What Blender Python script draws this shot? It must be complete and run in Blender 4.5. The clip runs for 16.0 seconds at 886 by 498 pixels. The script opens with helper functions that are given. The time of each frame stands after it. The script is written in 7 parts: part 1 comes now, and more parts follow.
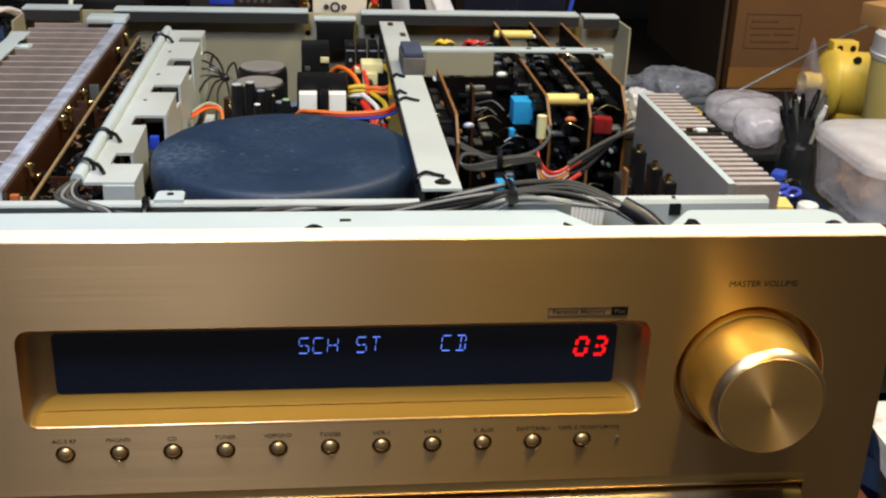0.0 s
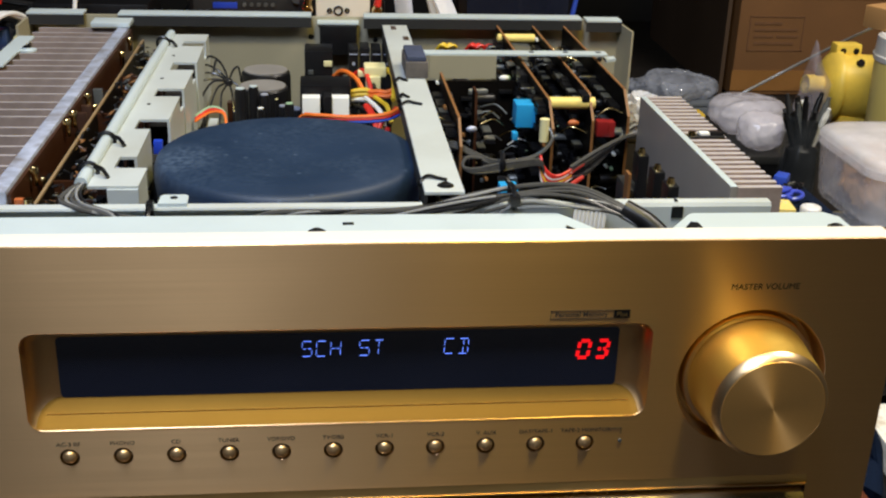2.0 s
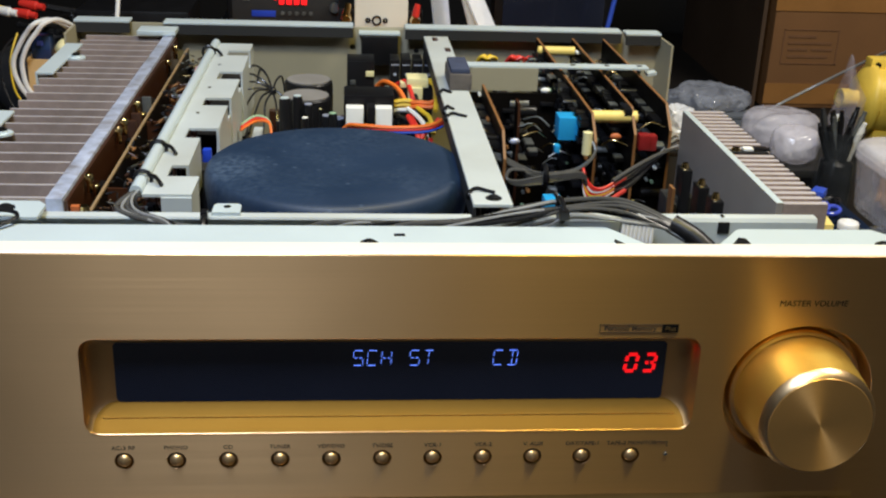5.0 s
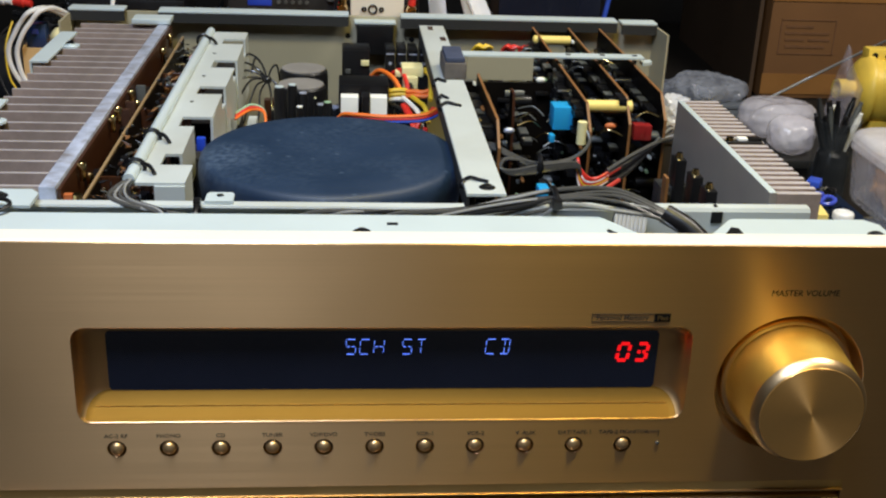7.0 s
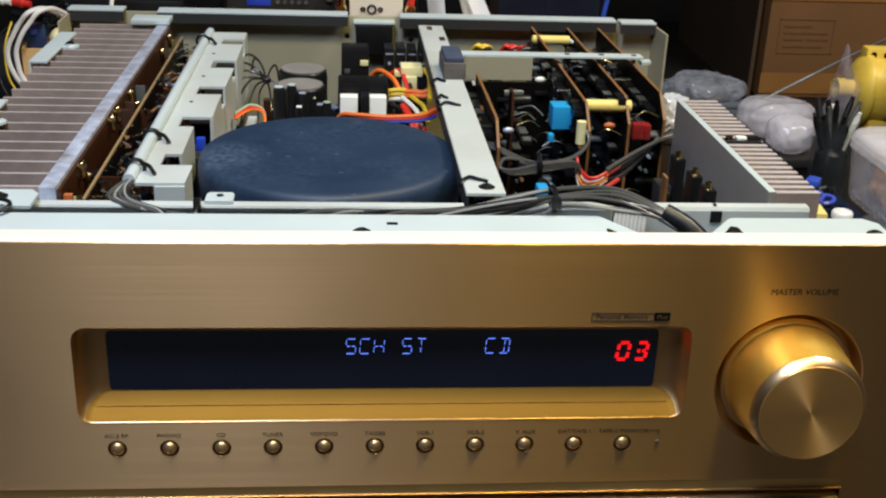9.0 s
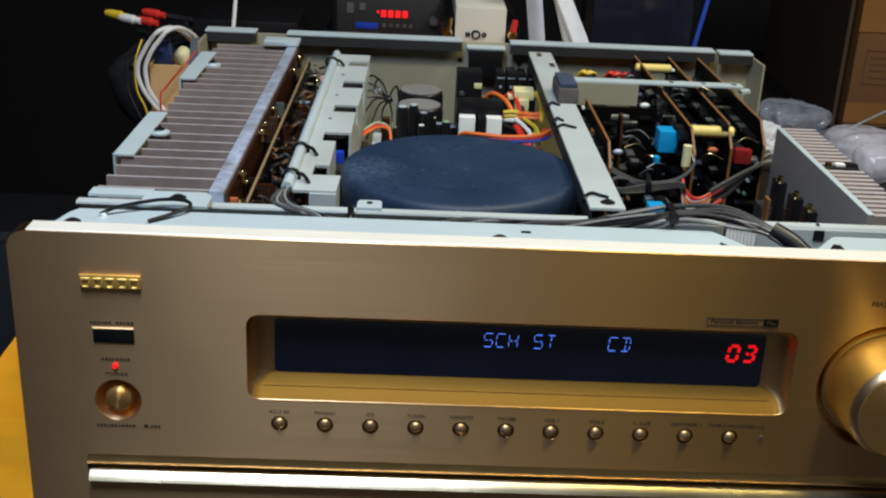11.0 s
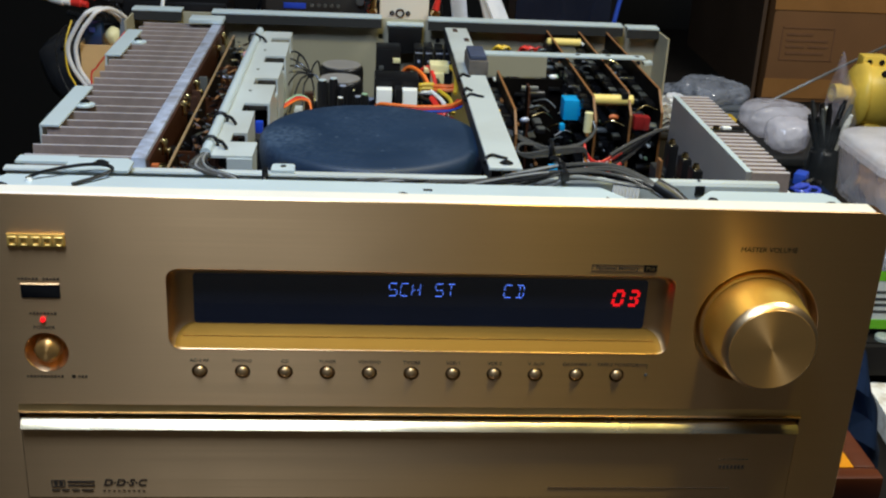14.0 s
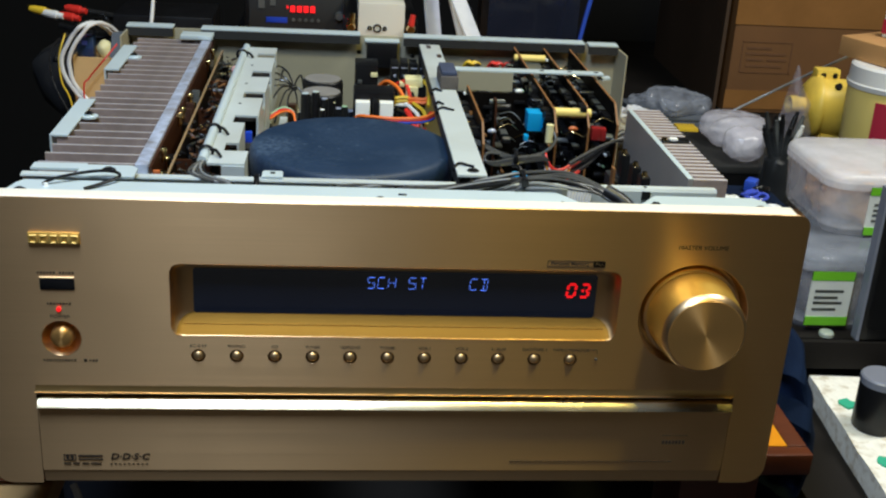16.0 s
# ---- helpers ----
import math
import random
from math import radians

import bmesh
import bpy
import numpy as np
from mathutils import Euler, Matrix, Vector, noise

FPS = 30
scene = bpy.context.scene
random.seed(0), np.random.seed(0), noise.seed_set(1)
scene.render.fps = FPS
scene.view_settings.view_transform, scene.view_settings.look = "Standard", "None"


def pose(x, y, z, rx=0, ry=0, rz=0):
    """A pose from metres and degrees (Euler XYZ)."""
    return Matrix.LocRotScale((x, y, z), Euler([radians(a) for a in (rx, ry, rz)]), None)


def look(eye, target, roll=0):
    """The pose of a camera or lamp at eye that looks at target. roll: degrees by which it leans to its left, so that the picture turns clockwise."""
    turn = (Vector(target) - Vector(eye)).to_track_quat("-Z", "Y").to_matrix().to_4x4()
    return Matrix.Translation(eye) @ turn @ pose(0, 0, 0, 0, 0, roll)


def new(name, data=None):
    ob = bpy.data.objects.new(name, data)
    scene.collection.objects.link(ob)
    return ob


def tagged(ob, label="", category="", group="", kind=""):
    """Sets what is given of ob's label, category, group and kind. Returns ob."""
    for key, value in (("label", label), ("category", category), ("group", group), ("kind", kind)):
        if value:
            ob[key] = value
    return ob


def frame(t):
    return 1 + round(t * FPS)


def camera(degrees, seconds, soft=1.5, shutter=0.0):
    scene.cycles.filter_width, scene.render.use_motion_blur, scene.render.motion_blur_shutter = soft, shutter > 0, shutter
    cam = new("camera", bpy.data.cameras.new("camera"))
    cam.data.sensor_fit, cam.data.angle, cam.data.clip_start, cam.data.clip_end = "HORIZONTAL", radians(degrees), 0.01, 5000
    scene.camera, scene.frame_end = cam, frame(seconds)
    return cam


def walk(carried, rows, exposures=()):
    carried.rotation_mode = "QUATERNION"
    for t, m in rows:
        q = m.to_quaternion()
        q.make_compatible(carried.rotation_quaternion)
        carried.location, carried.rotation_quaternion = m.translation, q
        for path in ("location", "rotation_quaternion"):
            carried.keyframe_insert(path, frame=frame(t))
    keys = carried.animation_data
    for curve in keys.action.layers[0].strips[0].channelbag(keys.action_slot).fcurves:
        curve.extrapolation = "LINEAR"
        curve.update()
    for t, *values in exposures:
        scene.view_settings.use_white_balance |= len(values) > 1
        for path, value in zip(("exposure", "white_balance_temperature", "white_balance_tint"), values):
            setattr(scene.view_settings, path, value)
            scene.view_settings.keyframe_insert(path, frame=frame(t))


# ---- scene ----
cam = camera(42.97, 16.0, soft=2.2)
# seconds, eye, target, roll
PATH = [
    (0, (-0.00893, -0.40806, 0.34675), (0.09956, 0.50722, -0.04118), 2.025),
    (0.5, (-0.00944, -0.40822, 0.34714), (0.09702, 0.50707, -0.04133), 1.963),
    (1, (-0.00907, -0.40801, 0.34784), (0.09593, 0.50720, -0.04123), 1.951),
    (1.5, (-0.00939, -0.40909, 0.34855), (0.09270, 0.50830, -0.03613), 1.844),
    (2, (-0.00864, -0.40932, 0.34741), (0.09662, 0.50733, -0.03817), 1.880),
    (2.5, (-0.01087, -0.40909, 0.34716), (0.09289, 0.50758, -0.03878), 1.973),
    (3, (-0.01243, -0.40857, 0.34785), (0.08797, 0.50903, -0.03677), 2.042),
    (3.5, (-0.01415, -0.40929, 0.34794), (0.07836, 0.50961, -0.03556), 2.067),
    (4, (-0.01859, -0.41296, 0.35014), (0.06855, 0.50825, -0.02903), 2.209),
    (6.5, (-0.02187, -0.41323, 0.35173), (0.06295, 0.50531, -0.03438), 2.269),
    (7, (-0.01895, -0.41355, 0.35115), (0.06829, 0.50371, -0.03748), 2.412),
    (7.5, (-0.01850, -0.41272, 0.35054), (0.07117, 0.50333, -0.04036), 2.457),
    (8, (-0.01894, -0.41341, 0.34858), (0.07207, 0.50351, -0.03999), 2.537),
    (8.5, (-0.01804, -0.41332, 0.34993), (0.07385, 0.50258, -0.04083), 2.460),
    (9, (-0.01933, -0.41418, 0.35125), (0.06873, 0.50298, -0.03743), 2.328),
    (9.5, (-0.03018, -0.42749, 0.35738), (0.03203, 0.49785, -0.01661), 2.350),
    (10, (-0.04342, -0.44460, 0.36185), (-0.00407, 0.48265, -0.01052), 2.153),
    (12.5, (-0.05821, -0.49022, 0.36774), (-0.03165, 0.43484, -0.01116), 3.064),
    (13, (-0.05196, -0.49590, 0.36824), (0.00082, 0.42941, -0.00726), 3.095),
    (13.5, (-0.04580, -0.50092, 0.36631), (0.01586, 0.42834, 0.00208), 2.990),
    (14, (-0.03536, -0.51491, 0.36935), (0.04159, 0.40485, -0.01553), 2.924),
    (14.5, (-0.03517, -0.53215, 0.37835), (0.04138, 0.38607, -0.01026), 3.199),
    (15, (-0.03871, -0.54995, 0.38590), (0.02885, 0.37025, 0.00032), 3.114),
    (15.5, (-0.03663, -0.56856, 0.39097), (0.04531, 0.35262, 0.01057), 3.385),
    (16, (-0.03882, -0.58378, 0.39273), (0.05897, 0.33670, 0.01440), 3.475),
]
EXPOSURES = [(0, -0.05, 6650, 11), (4.2, -0.12, 6400, 8), (6.5, -0.12, 6400, 8), (9.0, -0.12, 6400, 9), (9.5, -0.22, 6250, 8), (10.2, -0.34, 6050, 6), (12.5, -0.58, 5950, 8), (13.5, -0.50, 5900, 5), (14, -0.31, 5940, 5), (14.5, -0.25, 5980, 4), (16, -0.22, 5980, 3)]
walk(cam, [(t, look(eye, target, roll)) for t, eye, target, roll in PATH], EXPOSURES)

# ---- light: a warm-white tube over the bench, a small warm bulb beside it, a dim room ----
world = bpy.data.worlds.new("room_air")
world.use_nodes = True
world.node_tree.nodes["Background"].inputs[0].default_value = (0.55, 0.6, 0.7, 1)
world.node_tree.nodes["Background"].inputs[1].default_value = 0.008
scene.world = world


def area_lamp(name, eye, target, sx, sy, watts, colour):
    data = bpy.data.lights.new(name, "AREA")
    data.shape, data.size, data.size_y = "RECTANGLE", sx, sy
    data.energy, data.color = watts, colour
    ob = new(name, data)
    ob.matrix_world = look(eye, target)
    return ob


area_lamp("tube_light", (-0.192, -0.310, 1.06), (-0.11, 0.12, 0.05), 0.24, 0.46, 15.0, (0.69, 0.785, 1.0))
area_lamp("bulb_light", (0.198, -0.125, 0.98), (0.24, 0.20, 0.0), 0.095, 0.09, 4.5, (1.0, 0.81, 0.20))
# added fill with no known fixture, brightens the side desk's clutter
area_lamp("ceiling_light", (0.90, 0.28, 1.50), (0.72, 0.90, 0.0), 0.4, 0.4, 25.0, (1.0, 0.91, 0.80))
scene.view_settings.exposure = 0.0

# ---- materials ----
def rgba(c):
    return (c[0], c[1], c[2], 1)


def mat(name, colour, rough=0.5, metal=0.0, vary=0.12, scale=40.0, bump=0.05, grain=400.0, coat=0.0, spec=0.5, object_vary=0.0, dirt=None, dirt_amount=0.0):
    """A surface with colour variation at two scales, roughness variation and fine relief."""
    m = bpy.data.materials.new(name)
    m.use_nodes = True
    nt = m.node_tree
    b = nt.nodes["Principled BSDF"]
    tc = nt.nodes.new("ShaderNodeTexCoord")
    n1 = nt.nodes.new("ShaderNodeTexNoise")
    n1.inputs["Scale"].default_value, n1.inputs["Detail"].default_value = scale, 4
    n2 = nt.nodes.new("ShaderNodeTexNoise")
    n2.inputs["Scale"].default_value, n2.inputs["Detail"].default_value = grain, 3
    nt.links.new(tc.outputs["Object"], n1.inputs["Vector"])
    nt.links.new(tc.outputs["Object"], n2.inputs["Vector"])
    ramp = nt.nodes.new("ShaderNodeMixRGB")
    ramp.inputs[1].default_value = rgba([max(0, v * (1 - vary)) for v in colour])
    ramp.inputs[2].default_value = rgba([min(1, v * (1 + vary)) for v in colour])
    add = nt.nodes.new("ShaderNodeMath")
    add.operation = "MULTIPLY_ADD"
    add.inputs[1].default_value = 0.35
    nt.links.new(n2.outputs["Fac"], add.inputs[0])
    sub = nt.nodes.new("ShaderNodeMath")
    sub.operation = "MULTIPLY_ADD"
    sub.inputs[1].default_value, sub.inputs[2].default_value = 1.5, -0.425
    nt.links.new(n1.outputs["Fac"], sub.inputs[0])
    nt.links.new(sub.outputs[0], add.inputs[2])
    nt.links.new(add.outputs[0], ramp.inputs[0])
    col = ramp.outputs[0]
    if dirt:
        n3 = nt.nodes.new("ShaderNodeTexNoise")
        n3.inputs["Scale"].default_value, n3.inputs["Detail"].default_value = scale * 0.6, 8
        nt.links.new(tc.outputs["Object"], n3.inputs["Vector"])
        cr = nt.nodes.new("ShaderNodeMapRange")
        cr.inputs[1].default_value, cr.inputs[2].default_value = 0.5, 0.72
        cr.inputs[3].default_value, cr.inputs[4].default_value = 0.0, dirt_amount
        nt.links.new(n3.outputs["Fac"], cr.inputs[0])
        mx = nt.nodes.new("ShaderNodeMixRGB")
        nt.links.new(cr.outputs[0], mx.inputs[0])
        nt.links.new(col, mx.inputs[1])
        mx.inputs[2].default_value = rgba(dirt)
        col = mx.outputs[0]
    if object_vary:
        oi = nt.nodes.new("ShaderNodeObjectInfo")
        hv = nt.nodes.new("ShaderNodeHueSaturation")
        mr = nt.nodes.new("ShaderNodeMapRange")
        mr.inputs[3].default_value, mr.inputs[4].default_value = 1 - object_vary, 1 + object_vary
        nt.links.new(oi.outputs["Random"], mr.inputs[0])
        nt.links.new(mr.outputs[0], hv.inputs["Value"])
        nt.links.new(col, hv.inputs["Color"])
        col = hv.outputs[0]
    nt.links.new(col, b.inputs["Base Color"])
    rr = nt.nodes.new("ShaderNodeMapRange")
    rr.inputs[3].default_value, rr.inputs[4].default_value = max(0.02, rough - 0.08), min(1, rough + 0.08)
    nt.links.new(n1.outputs["Fac"], rr.inputs[0])
    nt.links.new(rr.outputs[0], b.inputs["Roughness"])
    b.inputs["Metallic"].default_value = metal
    b.inputs["Specular IOR Level"].default_value = spec
    b.inputs["Coat Weight"].default_value = coat
    if bump:
        bp = nt.nodes.new("ShaderNodeBump")
        bp.inputs["Strength"].default_value, bp.inputs["Distance"].default_value = bump, 0.001
        nt.links.new(n2.outputs["Fac"], bp.inputs["Height"])
        nt.links.new(bp.outputs[0], b.inputs["Normal"])
    return m


def brushed(name, colour, rough, aniso, mode, metal=1.0):
    """Brushed metal: mode 'flat' has horizontal brush lines, 'turned' has rings round the local y axis."""
    m = bpy.data.materials.new(name)
    m.use_nodes = True
    nt = m.node_tree
    b = nt.nodes["Principled BSDF"]
    b.inputs["Metallic"].default_value = metal
    b.inputs["Anisotropic"].default_value = aniso
    tc = nt.nodes.new("ShaderNodeTexCoord")
    if mode == "flat":
        t = nt.nodes.new("ShaderNodeCombineXYZ")
        t.inputs[2].default_value = 1.0
        nt.links.new(t.outputs[0], b.inputs["Tangent"])
        mp = nt.nodes.new("ShaderNodeMapping")
        mp.inputs["Scale"].default_value = (6, 300, 1900)
        nt.links.new(tc.outputs["Object"], mp.inputs["Vector"])
        vec = mp.outputs[0]
    else:
        mul = nt.nodes.new("ShaderNodeVectorMath")
        mul.operation = "MULTIPLY"
        mul.inputs[1].default_value = (1, 0, 1)
        nt.links.new(tc.outputs["Object"], mul.inputs[0])
        nrm = nt.nodes.new("ShaderNodeVectorMath")
        nrm.operation = "NORMALIZE"
        nt.links.new(mul.outputs[0], nrm.inputs[0])
        nt.links.new(nrm.outputs[0], b.inputs["Tangent"])
        ln = nt.nodes.new("ShaderNodeVectorMath")
        ln.operation = "LENGTH"
        nt.links.new(mul.outputs[0], ln.inputs[0])
        cx = nt.nodes.new("ShaderNodeCombineXYZ")
        sc = nt.nodes.new("ShaderNodeMath")
        sc.operation = "MULTIPLY"
        sc.inputs[1].default_value = 1500
        nt.links.new(ln.outputs["Value"], sc.inputs[0])
        nt.links.new(sc.outputs[0], cx.inputs[0])
        vec = cx.outputs[0]
    n = nt.nodes.new("ShaderNodeTexNoise")
    n.inputs["Scale"].default_value, n.inputs["Detail"].default_value = 1.0, 3
    nt.links.new(vec, n.inputs["Vector"])
    big = nt.nodes.new("ShaderNodeTexNoise")
    big.inputs["Scale"].default_value, big.inputs["Detail"].default_value = 14, 3
    nt.links.new(tc.outputs["Object"], big.inputs["Vector"])
    mx = nt.nodes.new("ShaderNodeMixRGB")
    mx.inputs[1].default_value = rgba([v * 0.94 for v in colour])
    mx.inputs[2].default_value = rgba([min(1, v * 1.05) for v in colour])
    nt.links.new(n.outputs["Fac"], mx.inputs[0])
    nt.links.new(mx.outputs[0], b.inputs["Base Color"])
    ad = nt.nodes.new("ShaderNodeMath")
    ad.operation = "ADD"
    nt.links.new(n.outputs["Fac"], ad.inputs[0])
    nt.links.new(big.outputs["Fac"], ad.inputs[1])
    rr = nt.nodes.new("ShaderNodeMapRange")
    rr.inputs[1].default_value, rr.inputs[2].default_value = 0.5, 1.5
    rr.inputs[3].default_value, rr.inputs[4].default_value = rough - 0.035, rough + 0.035
    nt.links.new(ad.outputs[0], rr.inputs[0])
    nt.links.new(rr.outputs[0], b.inputs["Roughness"])
    bp = nt.nodes.new("ShaderNodeBump")
    bp.inputs["Strength"].default_value, bp.inputs["Distance"].default_value = 0.02, 0.0003
    nt.links.new(n.outputs["Fac"], bp.inputs["Height"])
    nt.links.new(bp.outputs[0], b.inputs["Normal"])
    return m


def glow(name, colour, strength):
    m = bpy.data.materials.new(name)
    m.use_nodes = True
    b = m.node_tree.nodes["Principled BSDF"]
    b.inputs["Base Color"].default_value = rgba(colour)
    b.inputs["Emission Color"].default_value = rgba(colour)
    b.inputs["Emission Strength"].default_value = strength
    return m


def reflection_glow(m, colour):
    """A faint even glow that stands for the room's reflection in a dark window."""
    b = m.node_tree.nodes["Principled BSDF"]
    b.inputs["Emission Color"].default_value = rgba(colour)
    b.inputs["Emission Strength"].default_value = 1.0


def clear(name, colour, rough, alpha):
    """Thin clear or milky plastic film."""
    m = bpy.data.materials.new(name)
    m.use_nodes = True
    nt = m.node_tree
    b = nt.nodes["Principled BSDF"]
    n = nt.nodes.new("ShaderNodeTexNoise")
    n.inputs["Scale"].default_value, n.inputs["Detail"].default_value = 35, 5
    tc = nt.nodes.new("ShaderNodeTexCoord")
    nt.links.new(tc.outputs["Object"], n.inputs["Vector"])
    mr = nt.nodes.new("ShaderNodeMapRange")
    mr.inputs[1].default_value, mr.inputs[2].default_value = 0.3, 0.7
    mr.inputs[3].default_value, mr.inputs[4].default_value = max(0.02, alpha - 0.08), min(1, alpha + 0.08)
    nt.links.new(n.outputs["Fac"], mr.inputs[0])
    nt.links.new(mr.outputs[0], b.inputs["Alpha"])
    b.inputs["Base Color"].default_value = rgba(colour)
    b.inputs["Roughness"].default_value = rough
    bp = nt.nodes.new("ShaderNodeBump")
    bp.inputs["Strength"].default_value, bp.inputs["Distance"].default_value = 0.3, 0.004
    nt.links.new(n.outputs["Fac"], bp.inputs["Height"])
    nt.links.new(bp.outputs[0], b.inputs["Normal"])
    return m


def wood(name, colour, dark, along=(4, 60, 60), rough=0.35):
    m = mat(name, colour, rough, 0, 0.1, 6, 0.02, 200, coat=0.2)
    nt = m.node_tree
    b = nt.nodes["Principled BSDF"]
    tc = nt.nodes.new("ShaderNodeTexCoord")
    mp = nt.nodes.new("ShaderNodeMapping")
    mp.inputs["Scale"].default_value = along
    n = nt.nodes.new("ShaderNodeTexNoise")
    n.inputs["Scale"].default_value, n.inputs["Detail"].default_value, n.inputs["Distortion"].default_value = 1.0, 6, 0.6
    mx = nt.nodes.new("ShaderNodeMixRGB")
    mx.inputs[1].default_value, mx.inputs[2].default_value = rgba(dark), rgba(colour)
    nt.links.new(tc.outputs["Object"], mp.inputs["Vector"])
    nt.links.new(mp.outputs[0], n.inputs["Vector"])
    mr = nt.nodes.new("ShaderNodeMapRange")
    mr.inputs[1].default_value, mr.inputs[2].default_value = 0.3, 0.6
    nt.links.new(n.outputs["Fac"], mr.inputs[0])
    nt.links.new(mr.outputs[0], mx.inputs[0])
    nt.links.new(mx.outputs[0], b.inputs["Base Color"])
    return m


GOLD = (0.875, 0.555, 0.265)
M_PANEL = brushed("champagne_brushed_aluminium", GOLD, 0.385, 0.87, "flat")
M_KNOB_SIDE = brushed("gold_turned_side", (1.0, 0.65, 0.14), 0.44, 0.0, "flat")
M_BAR = mat("pale_gold_bar", (0.90, 0.74, 0.46), 0.26, 1.0, 0.03, 30, 0.0)
M_PANEL_TOP = mat("bead_blasted_champagne_edge", (0.80, 0.74, 0.64), 0.45, 0.15, 0.04, 30, 0.02)
M_KNOB_FACE = brushed("gold_turned_face", (0.96, 0.53, 0.165), 0.44, 0.82, "turned", 0.82)
M_BADGE = mat("pale_gold_plate", (0.93, 0.60, 0.15), 0.38, 0.55, 0.05, 30, 0.0)
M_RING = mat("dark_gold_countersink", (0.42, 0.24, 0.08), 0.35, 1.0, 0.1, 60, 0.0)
M_BUTTON = mat("satin_gold_button", (0.68, 0.46, 0.23), 0.40, 0.9, 0.05, 30, 0.0)
M_GOLD = mat("gold_satin", (0.80, 0.54, 0.22), 0.38, 1.0, 0.06, 30, 0.02)
M_BEZEL = mat("satin_champagne_cove", (0.73, 0.46, 0.21), 0.42, 1.0, 0.05, 30, 0.02)
M_BEZEL_SHADE = mat("gold_ledge", (0.30, 0.155, 0.026), 0.60, 1.0, 0.06, 30, 0.03)
M_BRASS = mat("polished_brass", (0.80, 0.58, 0.25), 0.18, 1.0, 0.1, 60, 0.02)
M_SCREEN = mat("dark_display_window", (0.012, 0.015, 0.028), 0.16, 0, 0.2, 20, 0.0, coat=0.6)
# bluish emission in place of the grey room mirrored in the window
reflection_glow(M_SCREEN, (0.0020, 0.0023, 0.0034))
M_DARK_GLASS = mat("dark_screen_glass", (0.012, 0.015, 0.028), 0.12, 0, 0.2, 20, 0.0, coat=0.4)
M_FLOOR = mat("grey_room_floor", (0.0375, 0.0400, 0.0500), 0.6, 0, 0.12, 5, 0.05)
M_BLUE_GLOW = glow("vfd_blue", (0.14, 0.26, 1.0), 1.9)
M_RED_GLOW = glow("led_red", (1.0, 0.008, 0.012), 1.1)
M_PRINT = mat("dark_print", (0.055, 0.042, 0.03), 0.7, 0, 0.2, 300, 0.0, spec=0.1)
M_PRINT_FAINT = mat("faint_print", (0.085, 0.06, 0.035), 0.7, 0.0, 0.2, 300, 0.0, spec=0.1)
M_PRINT_BLACK = mat("black_print", (0.008, 0.007, 0.006), 0.7, 0, 0.2, 300, 0.0, spec=0.1)
M_STEEL = mat("grey_green_plated_steel", (0.57, 0.61, 0.60), 0.42, 0.25, 0.07, 22, 0.03, 600, dirt=(0.40, 0.38, 0.30), dirt_amount=0.35)
M_STEEL_LIGHT = mat("pale_zinc_steel", (0.57, 0.65, 0.67), 0.40, 0.25, 0.05, 22, 0.03, 600, dirt=(0.5, 0.52, 0.48), dirt_amount=0.25)
M_CREAM_STEEL = mat("beige_rear_steel", (0.36, 0.325, 0.225), 0.5, 0.1, 0.06, 15, 0.03, 500, dirt=(0.34, 0.31, 0.22), dirt_amount=0.3)
M_DARK_STEEL = mat("dark_grey_steel", (0.016, 0.016, 0.016), 0.65, 0.0, 0.15, 25, 0.04)
M_ALU = mat("raw_aluminium", (0.47, 0.51, 0.64), 0.42, 0.35, 0.35, 130, 0.10, 900, dirt=(0.22, 0.19, 0.18), dirt_amount=0.85)
M_ALU_GREY = mat("grey_aluminium", (0.28, 0.255, 0.23), 0.45, 0.3, 0.1, 40, 0.05, 900, dirt=(0.22, 0.21, 0.20), dirt_amount=0.4)
# fin tops: worn and dirty, and paler as if lit from above
M_TIP = mat("worn_fin_tip", (0.46, 0.42, 0.43), 0.55, 0.3, 0.4, 30, 0.05, 600, dirt=(0.28, 0.24, 0.22), dirt_amount=0.5)
M_FIN = mat("dusty_aluminium_fin", (0.41, 0.32, 0.28), 0.5, 0.35, 0.30, 90, 0.08, 700, object_vary=0.08, dirt=(0.24, 0.20, 0.17), dirt_amount=0.5)
M_PCB = mat("brown_circuit_board", (0.042, 0.014, 0.005), 0.35, 0, 0.25, 60, 0.05)
M_PCB_DARK = mat("dark_circuit_board", (0.004, 0.003, 0.0025), 0.50, 0, 0.4, 70, 0.06, spec=0.10)
M_PCB_EDGE = mat("tan_board_edge", (0.20, 0.088, 0.026), 0.6, 0, 0.2, 90, 0.05)
M_PCB_PALE = mat("pale_board_edge", (0.24, 0.16, 0.08), 0.6, 0, 0.2, 90, 0.05)
M_RUBBER = mat("blue_black_rubber", (0.006, 0.020, 0.050), 0.56, 0, 0.14, 26, 0.05, 420, dirt=(0.10, 0.11, 0.13), dirt_amount=0.0)


